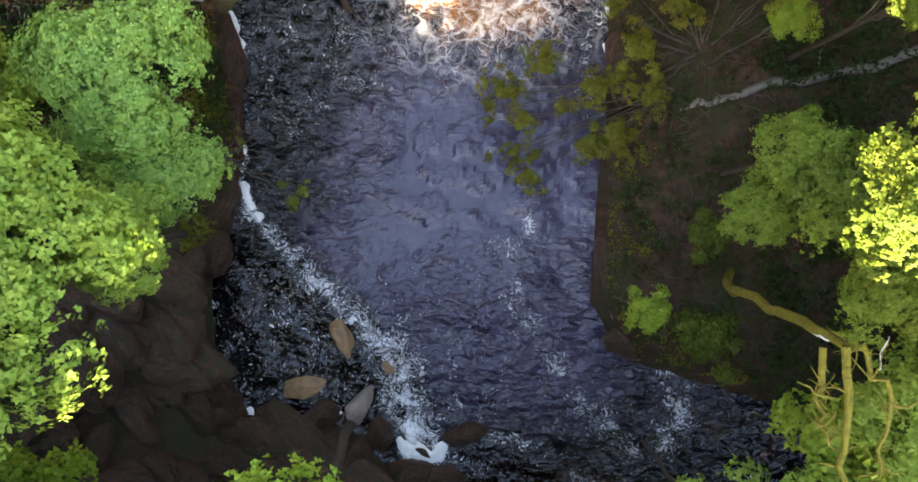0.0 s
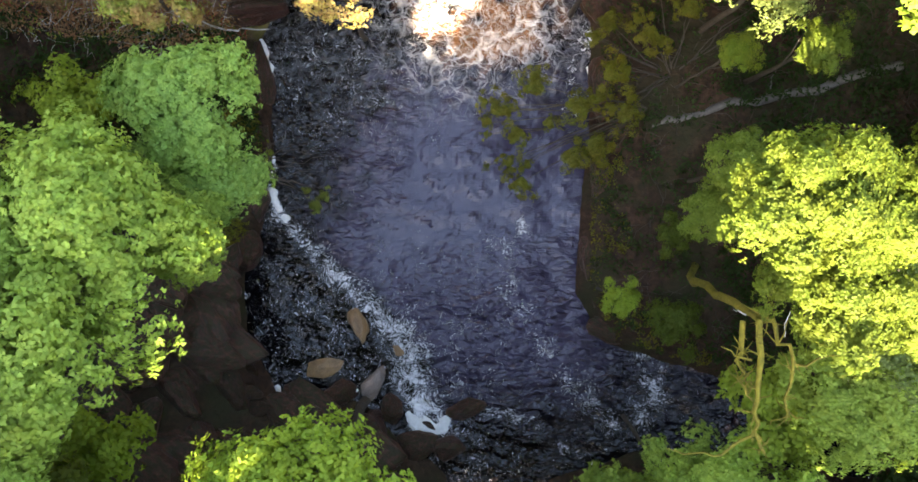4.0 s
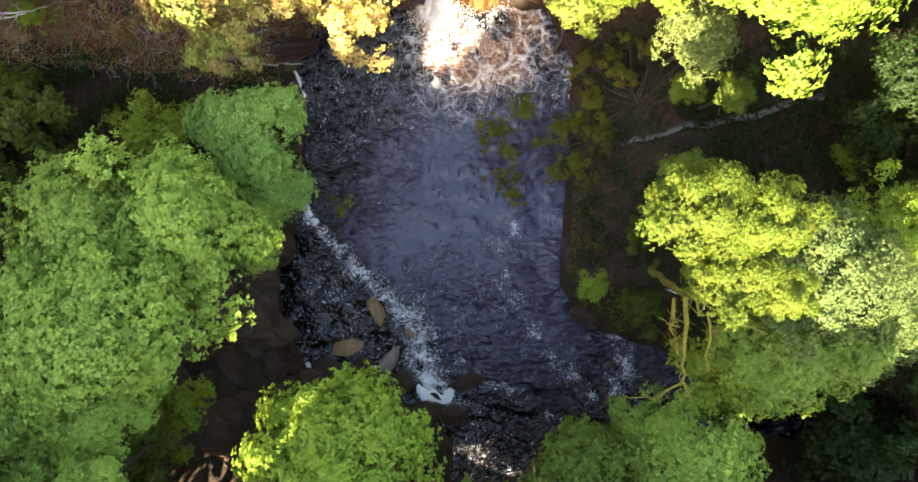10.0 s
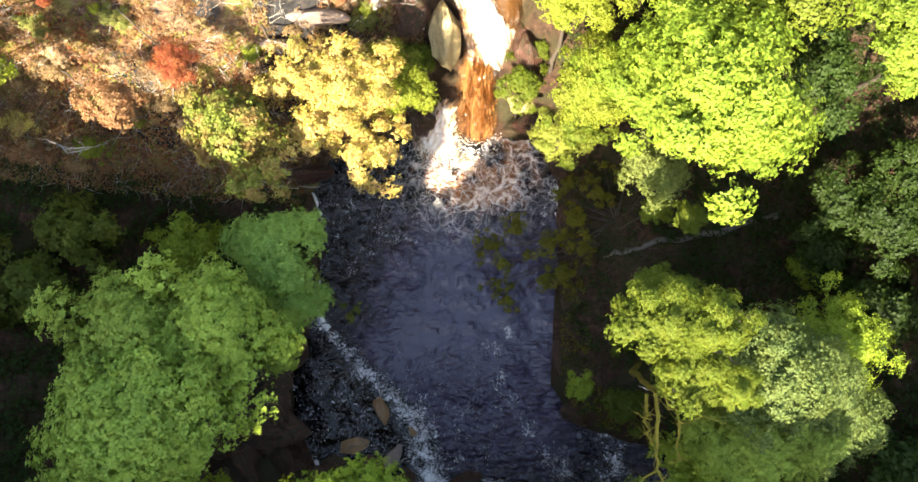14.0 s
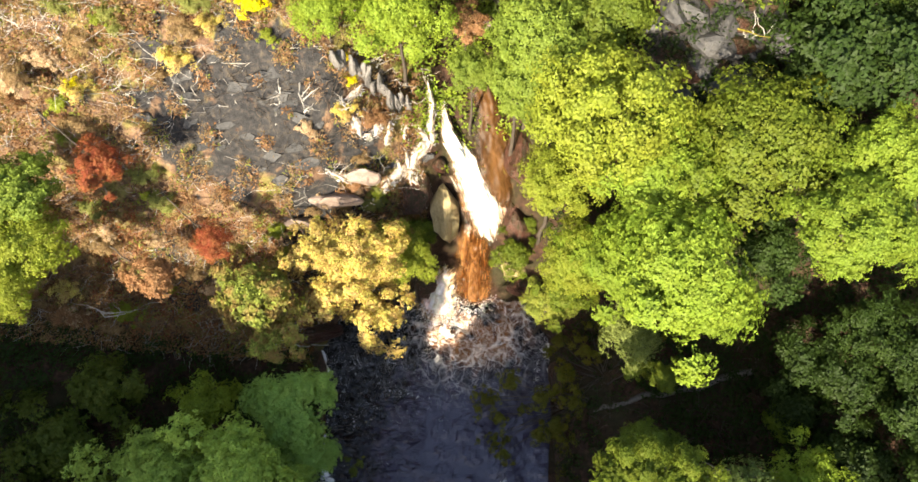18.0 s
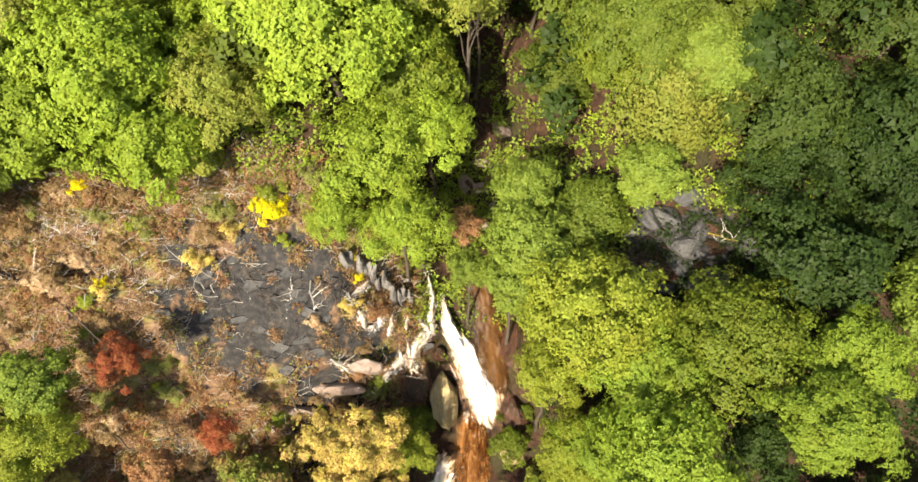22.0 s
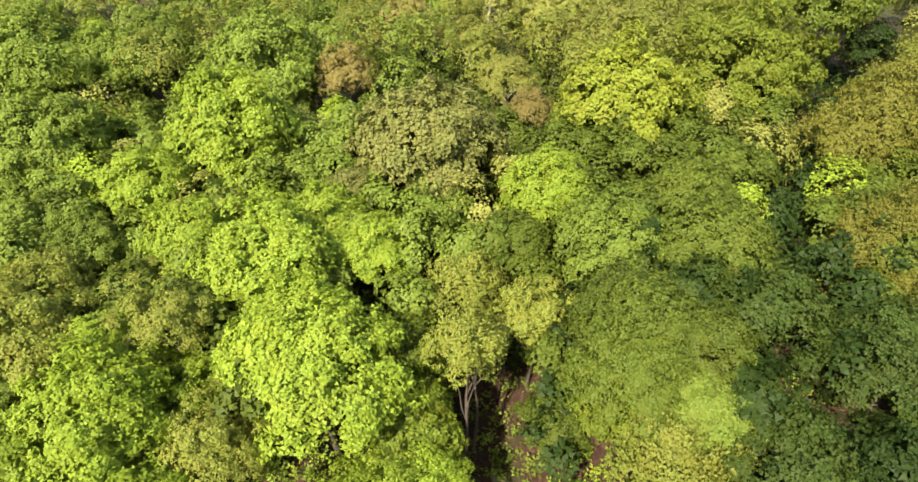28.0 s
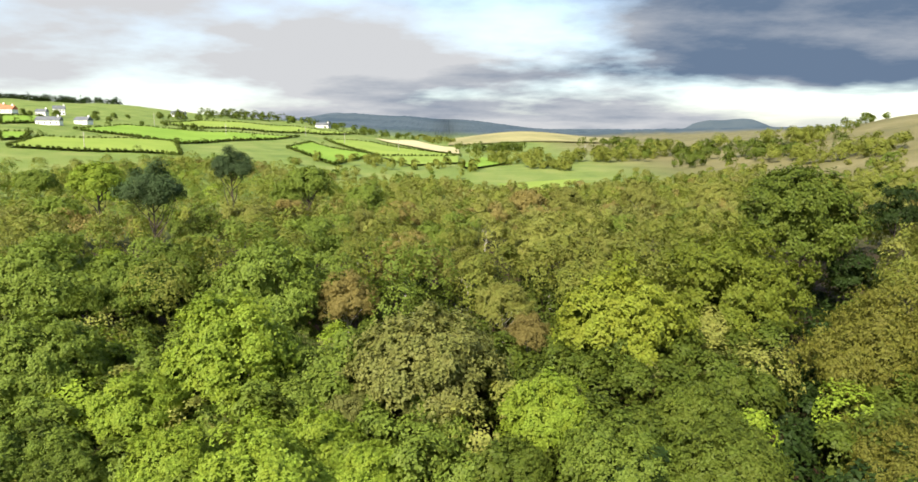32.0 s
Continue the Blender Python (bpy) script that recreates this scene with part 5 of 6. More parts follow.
        if abs(x - 1.2) < 3.5 and y < 44 or y < 31 and -22 < x < -2 or 9 < x < 20 and y < 27:
            continue
        R = rng.uniform(1.8, 2.8)
        if in_gap(x, y) or x > 5 and 23 < y < 44 and rng.uniform() < 0.75 or not free(x, y, R, 0.42):
            continue
        placed.append((x, y, R))
        g = height(x, y)
        sp = rng.choice(["lime2", "maple2", "olivefine", "green2"]) if x < 2 else rng.choice(["green2", "oak", "greendark", "maple2"])
        zz = max(g + 2.5, canopy_top(y) - rng.uniform(4.5, 7.5))
        if y > 34:
            kinds.setdefault("leaf_green" if x < 2 else "leaf_deep", []).append((x, y, zz, R))
        else:
            tree(x, y, zz, R, sp)
    for i in range(9000):
        az, d = rng.uniform(-50, 50), math.sqrt(rng.uniform(66 ** 2, 420 ** 2))
        limit = np.interp(az, [-50, -33, -29, -25, -21, -17, -12.8, -10, -6, -3, 1, 4, 8, 10.7, 15.4, 20, 28, 32.6, 35, 50], [290, 290, 285, 315, 335, 335, 300, 265, 255, 262, 268, 272, 274, 278, 300, 310, 300, 285, 280, 280])
        if d > limit:
            continue
        x, y = d * math.sin(radians(az)), d * math.cos(radians(az))
        R = rng.uniform(1.8, 3.2) if az > 3 and d > 110 else rng.uniform(2.6, 5.2)
        if in_gap(x, y) or not free(x, y, R, 0.62):
            continue
        placed.append((x, y, R))
        g = height(x, y)
        z = g + float(np.interp(d, [140, 170, 230, 280], [11, 7.5, 5.5 if az > 0 else 7.0, 3.4 if az > 0 else 7.0])) - R * 0.45 + rng.normal(0, 0.8)
        right = az > 2 and d > 90
        patch = noise.noise((x * 0.016, y * 0.016, 7.0)) + (0.35 if 2 < az < 18 and 95 < d < 210 else 0) + rng.normal(0, 0.16)
        kind = rng.choice(["leaf_birch", "leaf_lime", "leaf_olive", "leaf_rust_birch", "leaf_green"], p=[0.45, 0.01, 0.38, 0.06, 0.10] if right else [0.30, 0.02, 0.32, 0.06, 0.30])
        if patch > 0.42:
            kind = rng.choice(["leaf_rust_birch", "leaf_brown_olive", "leaf_birch"])
        elif patch > 0.22:
            kind = rng.choice(["leaf_birch", "leaf_olive"])
        elif patch < -0.18:
            kind = rng.choice(["leaf_green", "leaf_olive"]) if az < 2 else "leaf_olive"
        if d < 40:
            sp = {"leaf_birch": "birch", "leaf_lime": "yell", "leaf_olive": "brown", "leaf_rust_birch": "rustbirch", "leaf_green": "green3"}[kind]
            tree(x, y, z, R, sp)
        else:
            kinds.setdefault(kind, []).append((x, y, z, R))
    edge_az = [-34, -29, -25, -21, -17, -12.8, -10, -6, -3, 1, 4, 8, 10.7, 15.4, 20, 28, 36]
    edge_d = [290, 285, 315, 335, 335, 300, 265, 245, 245, 228, 176, 176, 186, 250, 275, 268, 240]
    for i in range(1300):
        az = rng.uniform(-30, 34)
        e = float(np.interp(az, edge_az, edge_d))
        d = e + abs(rng.normal(0, 45 if az > -13 else 16))
        x, y = d * math.sin(radians(az)), d * math.cos(radians(az))
        if 18 < x < 72 and 278 < y < 342 or 4 < x < 44 and 385 < y < 500 or -70 < x < 12 and 400 < y < 520 and az < 1.3 or noise.noise((x * 0.03, y * 0.03, 1.0)) < -0.05:
            continue
        R = rng.uniform(1.4, 3.0)
        kinds.setdefault(rng.choice(["leaf_olive", "leaf_birch", "leaf_green"]), []).append((x, y, height(x, y) + R * 0.8, R))
    for i, (k, spots) in enumerate(sorted(kinds.items())):
        near, rest = [q for q in spots if math.hypot(q[0], q[1]) < 130], [q for q in spots if math.hypot(q[0], q[1]) >= 130]
        if near:
            grove(near, 20 + i, k, label=f"{WORDS[k]} woodland canopy beyond the gorge", leaf=0.35, n=330, lobes=12)
        if rest:
            grove(rest, 30 + i, k, label=f"far {WORDS[k]} woodland canopy", leaf=0.46, n=125)


wood()
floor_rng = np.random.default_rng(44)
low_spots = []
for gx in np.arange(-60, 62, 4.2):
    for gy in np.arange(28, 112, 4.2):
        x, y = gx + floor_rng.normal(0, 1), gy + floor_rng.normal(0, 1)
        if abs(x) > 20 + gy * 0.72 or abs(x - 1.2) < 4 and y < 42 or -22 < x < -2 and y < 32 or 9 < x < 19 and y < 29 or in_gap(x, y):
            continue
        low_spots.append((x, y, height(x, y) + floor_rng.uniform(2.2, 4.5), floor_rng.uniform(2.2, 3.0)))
# leaf_dark here paints the deep shade between the eastern trees
grove([q for q in low_spots if q[0] > 4 and q[1] < 46], 46, "leaf_dark", "understorey", "understorey with the canopy's shade put into its leaf colour", 0.5, 80, 8)
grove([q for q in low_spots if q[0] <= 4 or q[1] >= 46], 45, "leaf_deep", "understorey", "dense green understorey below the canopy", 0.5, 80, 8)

# near-black clumps cover the gap's floor so that it reads as shadow
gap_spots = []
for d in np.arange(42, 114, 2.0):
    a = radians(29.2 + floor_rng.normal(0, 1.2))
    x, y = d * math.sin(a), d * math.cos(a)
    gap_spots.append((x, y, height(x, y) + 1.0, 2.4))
grove(gap_spots, 47, "leaf_dark", "understorey", "near-black leaf clumps that paint the shade in a canopy gap", 0.5, 80, 8)

# unseen tall leaf clumps added on the south side to shade the pool
shade_rng = np.random.default_rng(29)
shade_spots = []
for i in range(30):
    x = -62 + i * 2.9 + shade_rng.normal(0, 0.6)
    y = -21.5 - (i % 2) * 4.5 - abs(x + 10) * 0.04
    top = np.interp(x, [-60, -30, -28, -22, -20, -12.0, -9.5, -2, 1, 3.5, 13.5, 16, 24], [27, 27, 32, 32, 20.5, 20.5, 31, 31, 25, 17, 17, 28, 28]) + shade_rng.normal(0, 0.8) + (i % 2) * 3.0
    shade_spots.append((x, y, top - 2.8, 4.6))
for i in range(24):
    x = -62 + i * 3.6 + shade_rng.normal(0, 0.6)
    for z, r in ((22, 5.0), (16, 4.8), (9.5, 4.4)):
        if z > 20 and (x > 1 or -20 < x < -8) or z > 12 and 2.5 < x < 12.5:
            continue
        shade_spots.append((x + shade_rng.normal(0, 0.8), -20.5 - (i % 2) * 2.0 - abs(x + 10) * 0.04, z + shade_rng.normal(0, 0.6), r))
for i in range(11):
    for z in (27.0 if i < 2 else 24.0, 20.5, 16.0, 11.5):
        shade_spots.append((-21.5 - i * 2.2 + shade_rng.normal(0, 0.3), -15.5 - (i % 2) * 3.0, z + shade_rng.normal(0, 0.4), 3.4 if i < 2 else 4.3))
shade_spots += [(x, -16.0, z, 3.2) for x in (-15.5, -18.0, -20.5) for z in ((13.5, 10.0) if x > -16 else (17.0, 13.5, 10.0))]
shade_spots += [(4.8, -22.0, 25.4, 3.0), (7.4, -22.5, 25.4, 3.0)]
shade_spots += [(-19.7, -21.0, z, 2.1) for z in (30.5, 27.0, 23.5)]
shade_spots += [(-16.3, -12.5, 21.0, 2.2), (-16.3, -12.5, 17.5, 2.0)]
shade_spots += [(x, -12.5, z, 2.8) for x in (-18.4, -21.8, -25.4) for z in (25.4, 21.0, 17.0, 13.0)]
shade_spots += [(-20.8, -16.0 - (z % 2), z, 2.7) for z in (27.6, 24.0, 20.0, 16.0, 12.0)]
shade_spots += [(x, -18.5, z, 3.4) for x in range(-15, 6, 3) for z in (4.0, 8.5)]
shade_spots += [(-1.5, -18, 5.0, 3.8), (3.0, -18, 4.6, 3.8), (1.0, -20.5, 6.0, 3.8), (6.5, -18.5, 6.0, 3.8)]
grove(shade_spots, 90, "leaf_green", label="unseen leaf clumps added south of the gorge to shade the pool", leaf=0.95, n=300, lobes=16)

# ---- undergrowth ----


def scatter(seed, n, x0, x1, y0, y1, keep):
    """Places on the ground in a stretch of the plan, clumped, where keep(x, y) holds."""
    rng = np.random.default_rng(seed)
    x, y = rng.uniform(x0, x1, n * 3), rng.uniform(y0, y1, n * 3)
    clump = np.array([noise.noise((a * 0.7, b * 0.7, seed)) for a, b in zip(x, y)])
    ok = keep(x, y) & (pool_distance(x, y) > 0.5) & (clump + rng.normal(0, 0.22, len(x)) > -0.05)
    x, y = x[ok][:n], y[ok][:n]
    return rng, x, y, ground_height(x, y)


def thicket(name, label, leaf, seed, n, box, keep, L=0.24, W=0.16, high=0.7, k=5, droop=0.2, category="undergrowth"):
    rng, x, y, z = scatter(seed, n, *box, keep)
    C = np.stack([x, y, z + 0.1 + rng.uniform(0, 1, len(x)) ** 1.6 * high], 1)
    Nn = unit(np.array([0, 0, 1.0]) + rng.normal(0, 0.45, (len(x), 3)))
    V, Q = sprays(rng, C, Nn, k, L, W, droop)
    tagged(new(name, mesh_of(name, V, Q, LEAF[leaf])), label, category, kind="stuff")


def everywhere(x, y):
    return np.ones(x.shape, bool)


def on_slope(x, y):
    bare = np.minimum(np.hypot((x + 11.8) / 5.0, (y - 20.2) / 2.5), np.hypot((x + 8.6) / 1.4, (y - 16.8) / 0.7))
    return (bare + 0.9 * np.sin(x * 2.1) * np.sin(y * 2.7 + 1) > 1.2) & ((x < -2.4) | (y > 25))


def off_slope(x, y):
    return ~((x > -30) & (x < -3.5) & (y < 26.5))


def off_scar(x, y):
    return off_slope(x, y) & (np.hypot((x - 14.2) / 3.6, (y - 21.8) / 2.8) > 1)


def off_bank(x, y):
    return (x > 13) | (y < -8) | (y > 12)


def wet_ledge(x, y):
    return pool_distance(x, y) + 0.7 * np.sin(y * 1.7) + 0.5 * np.sin(x * 2.9 + y * 0.8) < 1.7


def off_shore(x, y):
    return (x < -17) | (y > 0.5)


SLOPE = (-30, -2.4, 8.5, 28)
for row in [
    ("bracken", "rust-brown withered bracken on the slope", "leaf_rust", 41, 9000, SLOPE, on_slope, 0.24, 0.09, 0.8),
    ("heather", "dry brownish scrub on the slope", "leaf_heather", 42, 8000, SLOPE, on_slope, 0.20, 0.08, 0.9),
    ("dry_grass", "straw-coloured dry grass tufts on the slope", "leaf_straw", 43, 4200, SLOPE, on_slope, 0.30, 0.025, 0.3),
    ("scrub", "olive-green low scrub on the slope", "leaf_olive", 44, 3200, SLOPE, on_slope, 0.20, 0.08, 0.5),
    ("red_scrub", "dark red low scrub on the slope", "leaf_red", 45, 900, (-24, -6, 9, 16), on_slope, 0.20, 0.09, 0.5),
    # leaf_dark puts the banks' shade into the colour of ferns and brambles
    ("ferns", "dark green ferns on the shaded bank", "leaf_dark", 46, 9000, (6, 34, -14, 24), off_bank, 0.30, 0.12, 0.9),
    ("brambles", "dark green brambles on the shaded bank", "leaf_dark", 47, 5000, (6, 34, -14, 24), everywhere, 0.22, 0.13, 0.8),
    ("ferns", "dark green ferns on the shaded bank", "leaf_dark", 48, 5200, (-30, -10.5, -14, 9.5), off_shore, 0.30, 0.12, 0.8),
    ("undergrowth", "mixed green undergrowth below the trees", "leaf_green", 49, 9000, (-34, 40, 22, 50), off_scar, 0.34, 0.2, 1.2),
    ("undergrowth", "yellow-green mossy undergrowth by the stream", "leaf_lime", 50, 3500, (-22, 22, 20, 34), off_scar, 0.28, 0.14, 0.9),
    ("moss", "yellow-brown moss and small plants on wet ledges", "leaf_bushy", 51, 1300, (6.2, 13.0, -8.6, 8), wet_ledge, 0.13, 0.08, 0.16),
    ("moss", "brownish moss on the wet rock ledge", "leaf_bushy", 52, 1400, (-12.4, -9.8, -1.5, 10.5), everywhere, 0.11, 0.07, 0.10),
]:
    thicket(*row)


def twigs(name, label, seed, n, box, keep, mat, long=1.0, r=0.018):
    rng, x, y, z = scatter(seed, n, *box, keep)
    V, Q = [], []
    for a, b, c in zip(x, y, z):
        w = rng.uniform(0, 6.28)
        ln = long * rng.uniform(0.4, 1.5)
        el = rng.uniform(0, 0.9)
        e = np.array((a + ln * math.cos(w), b + ln * math.sin(w), c + 0.15 + ln * el))
        v, q = tube(crooked(rng, (a, b, c), e, 5, 0.12 * ln), [r, r * 0.9, r * 0.7, r * 0.5, r * 0.2], 4)
        o = len(V)
        V += v
        Q += [tuple(i + o for i in f) for f in q]
    tagged(new(name, mesh_of(name, V, Q, mat)), label, "twigs", kind="stuff")


twigs("dead_twigs", "pale dead twigs and stems on the brown slope", 61, 2100, SLOPE, on_slope, PALE_BARK, 1.2, 0.018)
twigs("brown_stems", "upright brown stems of withered bracken", 65, 1600, SLOPE, on_slope, BARK, 0.9, 0.016)
twigs("bare_stems", "bare grey-brown stems sticking out of the slate", 62, 420, (-17, -4, 14, 24), everywhere, BARK, 1.0, 0.022)
twigs("dead_twigs", "brown dead twigs on the shaded bank", 63, 520, (6, 26, -6, 14), everywhere, BARK, 1.2, 0.02)
twigs("bramble_stems", "pale bare stems on the slope's crest", 64, 260, (-26, -12, 20, 28), everywhere, PALE_BARK, 1.4, 0.022)

# ---- rocks ----


def rock_mesh(seed, mat):
    """A broken boulder: a lumpy ball cut by a few planes."""
    rng = np.random.default_rng(seed + 5)
    bm = bmesh.new()
    bmesh.ops.create_icosphere(bm, subdivisions=3, radius=1)
    cuts = [(Vector(unit(rng.normal(0, 1, 3))), rng.uniform(0.5, 0.85)) for _ in range(9)]
    for v in bm.verts:
        p = v.co * (1 + 0.40 * noise.noise(v.co * 1.2 + Vector((seed * 3.7, 0, 0))))
        for nrm, d in cuts:
            over = p.dot(nrm) - d
            if over > 0:
                p -= nrm * over * 0.9
        v.co = p * (1.15 + 0.10 * noise.noise(p * 4.0 + Vector((0, seed, 0))) + 0.05 * noise.noise(p * 9.0))
    me = bpy.data.meshes.new("boulder")
    bm.to_mesh(me)
    bm.free()
    me.materials.append(mat)
    return me


ROCKS = {(m.name, i): rock_mesh(i, m) for m in (ROCK, RUST_ROCK, PALE_ROCK, SLATE, TAN_ROCK, GREY_ROCK) for i in range(5)}
rock_rng = np.random.default_rng(3)


def rock(x, y, z, sx, sy, sz, turn, mat, label, name="boulder", group="boulders"):
    if group == "boulders" and y < 22:
        x, y, z = sunk(x, y, z)
    ob = new(name, ROCKS[(mat.name, int(rock_rng.integers(5)))])
    ob.matrix_basis = Matrix.LocRotScale((x, y, z), Euler((rock_rng.normal(0, 0.12), rock_rng.normal(0, 0.12), radians(turn))), (sx, sy, sz))
    return tagged(ob, label, "rock", group)


for row in [(-4.9, -5.0, 0.05, 0.42, 1.0, 0.42, 22, RUST_ROCK, "rust-orange wet boulder standing in the pool"), (-4.1, -7.8, 0.2, 0.55, 1.15, 0.5, -28, PALE_ROCK, "pale pinkish flat boulder at the pool's outlet"),
            (-6.6, -7.1, 0.0, 0.95, 0.55, 0.35, 5, RUST_ROCK, "rusty brown half-sunk boulder in the pool"), (-5.7, -8.4, 0.1, 0.9, 0.7, 0.45, 30, ROCK, "dark wet boulder at the pool's edge"),
            (0.2, -9.2, 0.05, 0.95, 0.55, 0.45, 25, ROCK, "dark mossy boulder at the outlet"), (-2.1, -10.8, 0.2, 1.0, 0.8, 0.6, 10, ROCK, "dark mossy boulder at the outlet"),
            (-3.3, -9.0, 0.1, 0.55, 0.9, 0.5, 8, ROCK, "dark brown split boulder at the outlet"), (-4.4, -10.0, 0.2, 0.9, 1.0, 0.7, 70, ROCK, "dark mossy boulder at the outlet"), (-0.6, -11.0, 0.1, 0.9, 0.7, 0.5, 0, ROCK, "dark mossy boulder at the outlet"),
            (-3.0, -6.3, -0.05, 0.25, 0.45, 0.2, 40, RUST_ROCK, "small rusty rock awash in the pool"), (-1.5, -9.9, 0.02, 0.4, 0.2, 0.18, -30, ROCK, "small dark rock awash in foam"),
            (-9.7, 6.6, 0.1, 0.8, 1.9, 0.6, 4, ROCK, "brown wet rock ledge along the pool"), (-9.8, 3.6, 0.1, 0.75, 1.7, 0.6, -6, ROCK, "brown wet rock ledge along the pool"), (-9.9, 0.6, 0.1, 0.7, 1.6, 0.7, -18, ROCK, "brown wet rock ledge along the pool"),
            (-10.2, -1.4, 0.2, 0.9, 1.3, 0.8, -35, ROCK, "brown wet rock ledge along the pool"), (-9.8, 9.6, 0.8, 2.0, 0.8, 1.3, 8, ROCK, "mossy brown rock step above the pool"), (-6.4, 11.0, 0.9, 2.2, 0.9, 1.6, -10, ROCK, "mossy brown rock step above the pool"),
            (6.6, -2.4, 0.2, 1.0, 2.4, 0.7, 4, ROCK, "mossy dark rock shelf beside the pool"), (6.9, 1.8, 0.2, 1.0, 2.0, 0.8, -5, ROCK, "dark rock shelf beside the pool"), (7.4, -5.2, 0.1, 1.6, 0.8, 0.6, -14, ROCK, "mossy dark rock shelf beside the pool"),
            (7.0, 6.0, 0.3, 1.1, 2.2, 0.9, 0, ROCK, "dark rock shelf beside the pool"), (6.6, 9.8, 0.3, 0.9, 1.2, 0.9, 30, ROCK, "dark wet boulder beside the fall"), (4.4, 12.6, 0.8, 1.3, 0.9, 1.6, 0, ROCK, "dark wet rock beside the fall"),
            (-2.6, 12.6, 1.0, 1.3, 0.8, 1.8, 0, ROCK, "dark wet rock beside the fall"), (-1.0, 17.3, 5.5, 0.95, 2.7, 1.8, 4, TAN_ROCK, "olive-brown rounded rock pillar beside the white chute"), (-1.25, 19.7, 7.2, 0.5, 0.6, 0.7, 0, ROCK, "dark cap rock beside the chute"), (3.6, 13.6, 2.2, 0.9, 0.8, 1.2, 0, TAN_ROCK, "olive-brown rock at the foot of the fall"),
            (-3.0, 17.6, 7.4, 1.2, 1.4, 1.2, 20, ROCK, "dark rock knob beside the chute"), (-3.6, 20.4, 8.4, 1.4, 0.9, 1.0, 0, PALE_ROCK, "pale sunlit rock beside the side trickle"),
            (3.9, 16.0, 5.2, 0.9, 2.2, 1.6, 0, ROCK, "dark wet rock wall beside the fall"), (4.0, 20.4, 8.4, 0.8, 2.4, 1.6, 0, ROCK, "dark wet rock wall beside the slide"), (0.2, 24.6, 10.6, 0.6, 0.8, 0.6, 0, ROCK, "dark rock splitting the stream"),
            (-7.4, 15.6, 9.6, 1.5, 0.5, 0.9, 8, PALE_ROCK, "pale sunlit ledge on the slope"), (-9.4, 14.2, 8.9, 1.3, 0.45, 0.8, -6, PALE_ROCK, "pale sunlit ledge on the slope"), (-5.6, 17.0, 10.6, 1.0, 0.5, 0.8, 0, PALE_ROCK, "pale sunlit ledge on the slope")]:
    rock(*row)
for i in range(190):  # a bed of worn ledges and boulders on the shaded shore
    x, y = rock_rng.uniform(-17.5, -3.6), rock_rng.uniform(-13.0, -1.2)
    away = float(pool_distance(np.array([x]), np.array([y]), PLAN)[0])
    big = i % 3 != 0
    s = rock_rng.uniform(1.0, 2.1) if big else rock_rng.uniform(0.3, 0.7)
    if away < 0.45 * s:
        continue
    turn = -30 + rock_rng.normal(0, 35)
    rock(x, y, 0.0, s * 1.15, s * rock_rng.uniform(0.5, 0.85), s * rock_rng.uniform(0.26, 0.42), turn, ROCK, "dark brown worn boulder bedded in the shore").location.z = height(x * WIDER, y * WIDER) + (0.0 if big else 0.12)


for i in range(13):  # upright weathered strata above the trickle
    x = -6.9 + i * 0.30 + rock_rng.normal(0, 0.08)
    y = 22.5 + rock_rng.normal(0, 0.22)
    rock(x, y, height(x, y) + 0.35, rock_rng.uniform(0.16, 0.34), rock_rng.uniform(0.3, 0.55), rock_rng.uniform(0.6, 1.25), rock_rng.normal(0, 14), GREY_ROCK, "pale grey weathered upright rock above the trickle", "outcrop_rock", "weathered strata")


def fallen_leaves():
    """Pale leaves and flecks lying on the shore's boulders."""
    rng = np.random.default_rng(66)
    C, Nn = [], []
    for ob in bpy.data.objects:
        if ob.get("group", "") != "boulders" or not (-19 < ob.location.x < -3 and -15 < ob.location.y < 9):
            continue
        m = ob.matrix_basis
        turn = m.to_3x3()
        for v in ob.data.vertices:
            p = m @ v.co
            n = (turn @ v.normal).normalized()
            if n.z > 0.5 and p.z > FLOOR + 0.1 and rng.uniform() < 0.05:
                C.append(tuple(p + n * 0.02))
                Nn.append(tuple(n))
    if C:
        V, Q = sprays(rng, np.array(C), np.array(Nn), 1, 0.09, 0.07, 0.0, 0.05, 0.1)
        tagged(new("fallen_leaves", mesh_of("fallen_leaves", V, Q, LEAF["leaf_straw"])), "small pale fallen leaves on the shaded boulders", "leaves", kind="stuff")


fallen_leaves()


def slab_mesh(seed, mat):
    """A split slab: a many-sided plate with broken edges."""
    rng = np.random.default_rng(seed)
    n = int(rng.integers(5, 8))
    a = np.sort(rng.uniform(0, 2 * math.pi, n)) + 0.0
    r = rng.uniform(0.65, 1.1, n)
    V = [(r[i] * math.cos(a[i]), r[i] * math.sin(a[i]), -1) for i in range(n)] + [(0.9 * r[i] * math.cos(a[i]), 0.9 * r[i] * math.sin(a[i]), rng.uniform(0.7, 1.1)) for i in range(n)]
    me = bpy.data.meshes.new("slab")
    me.from_pydata(V, [], [tuple(range(n, 2 * n)), tuple(reversed(range(n)))] + [(i, (i + 1) % n, n + (i + 1) % n, n + i) for i in range(n)])
    me.materials.append(mat)
    return me


SLABS = [slab_mesh(i, SLATE) for i in range(8)]
for i in range(60):  # slate beds on the slope
    x, y = rock_rng.normal(-11.0, 3.6), rock_rng.normal(20.0, 2.0)
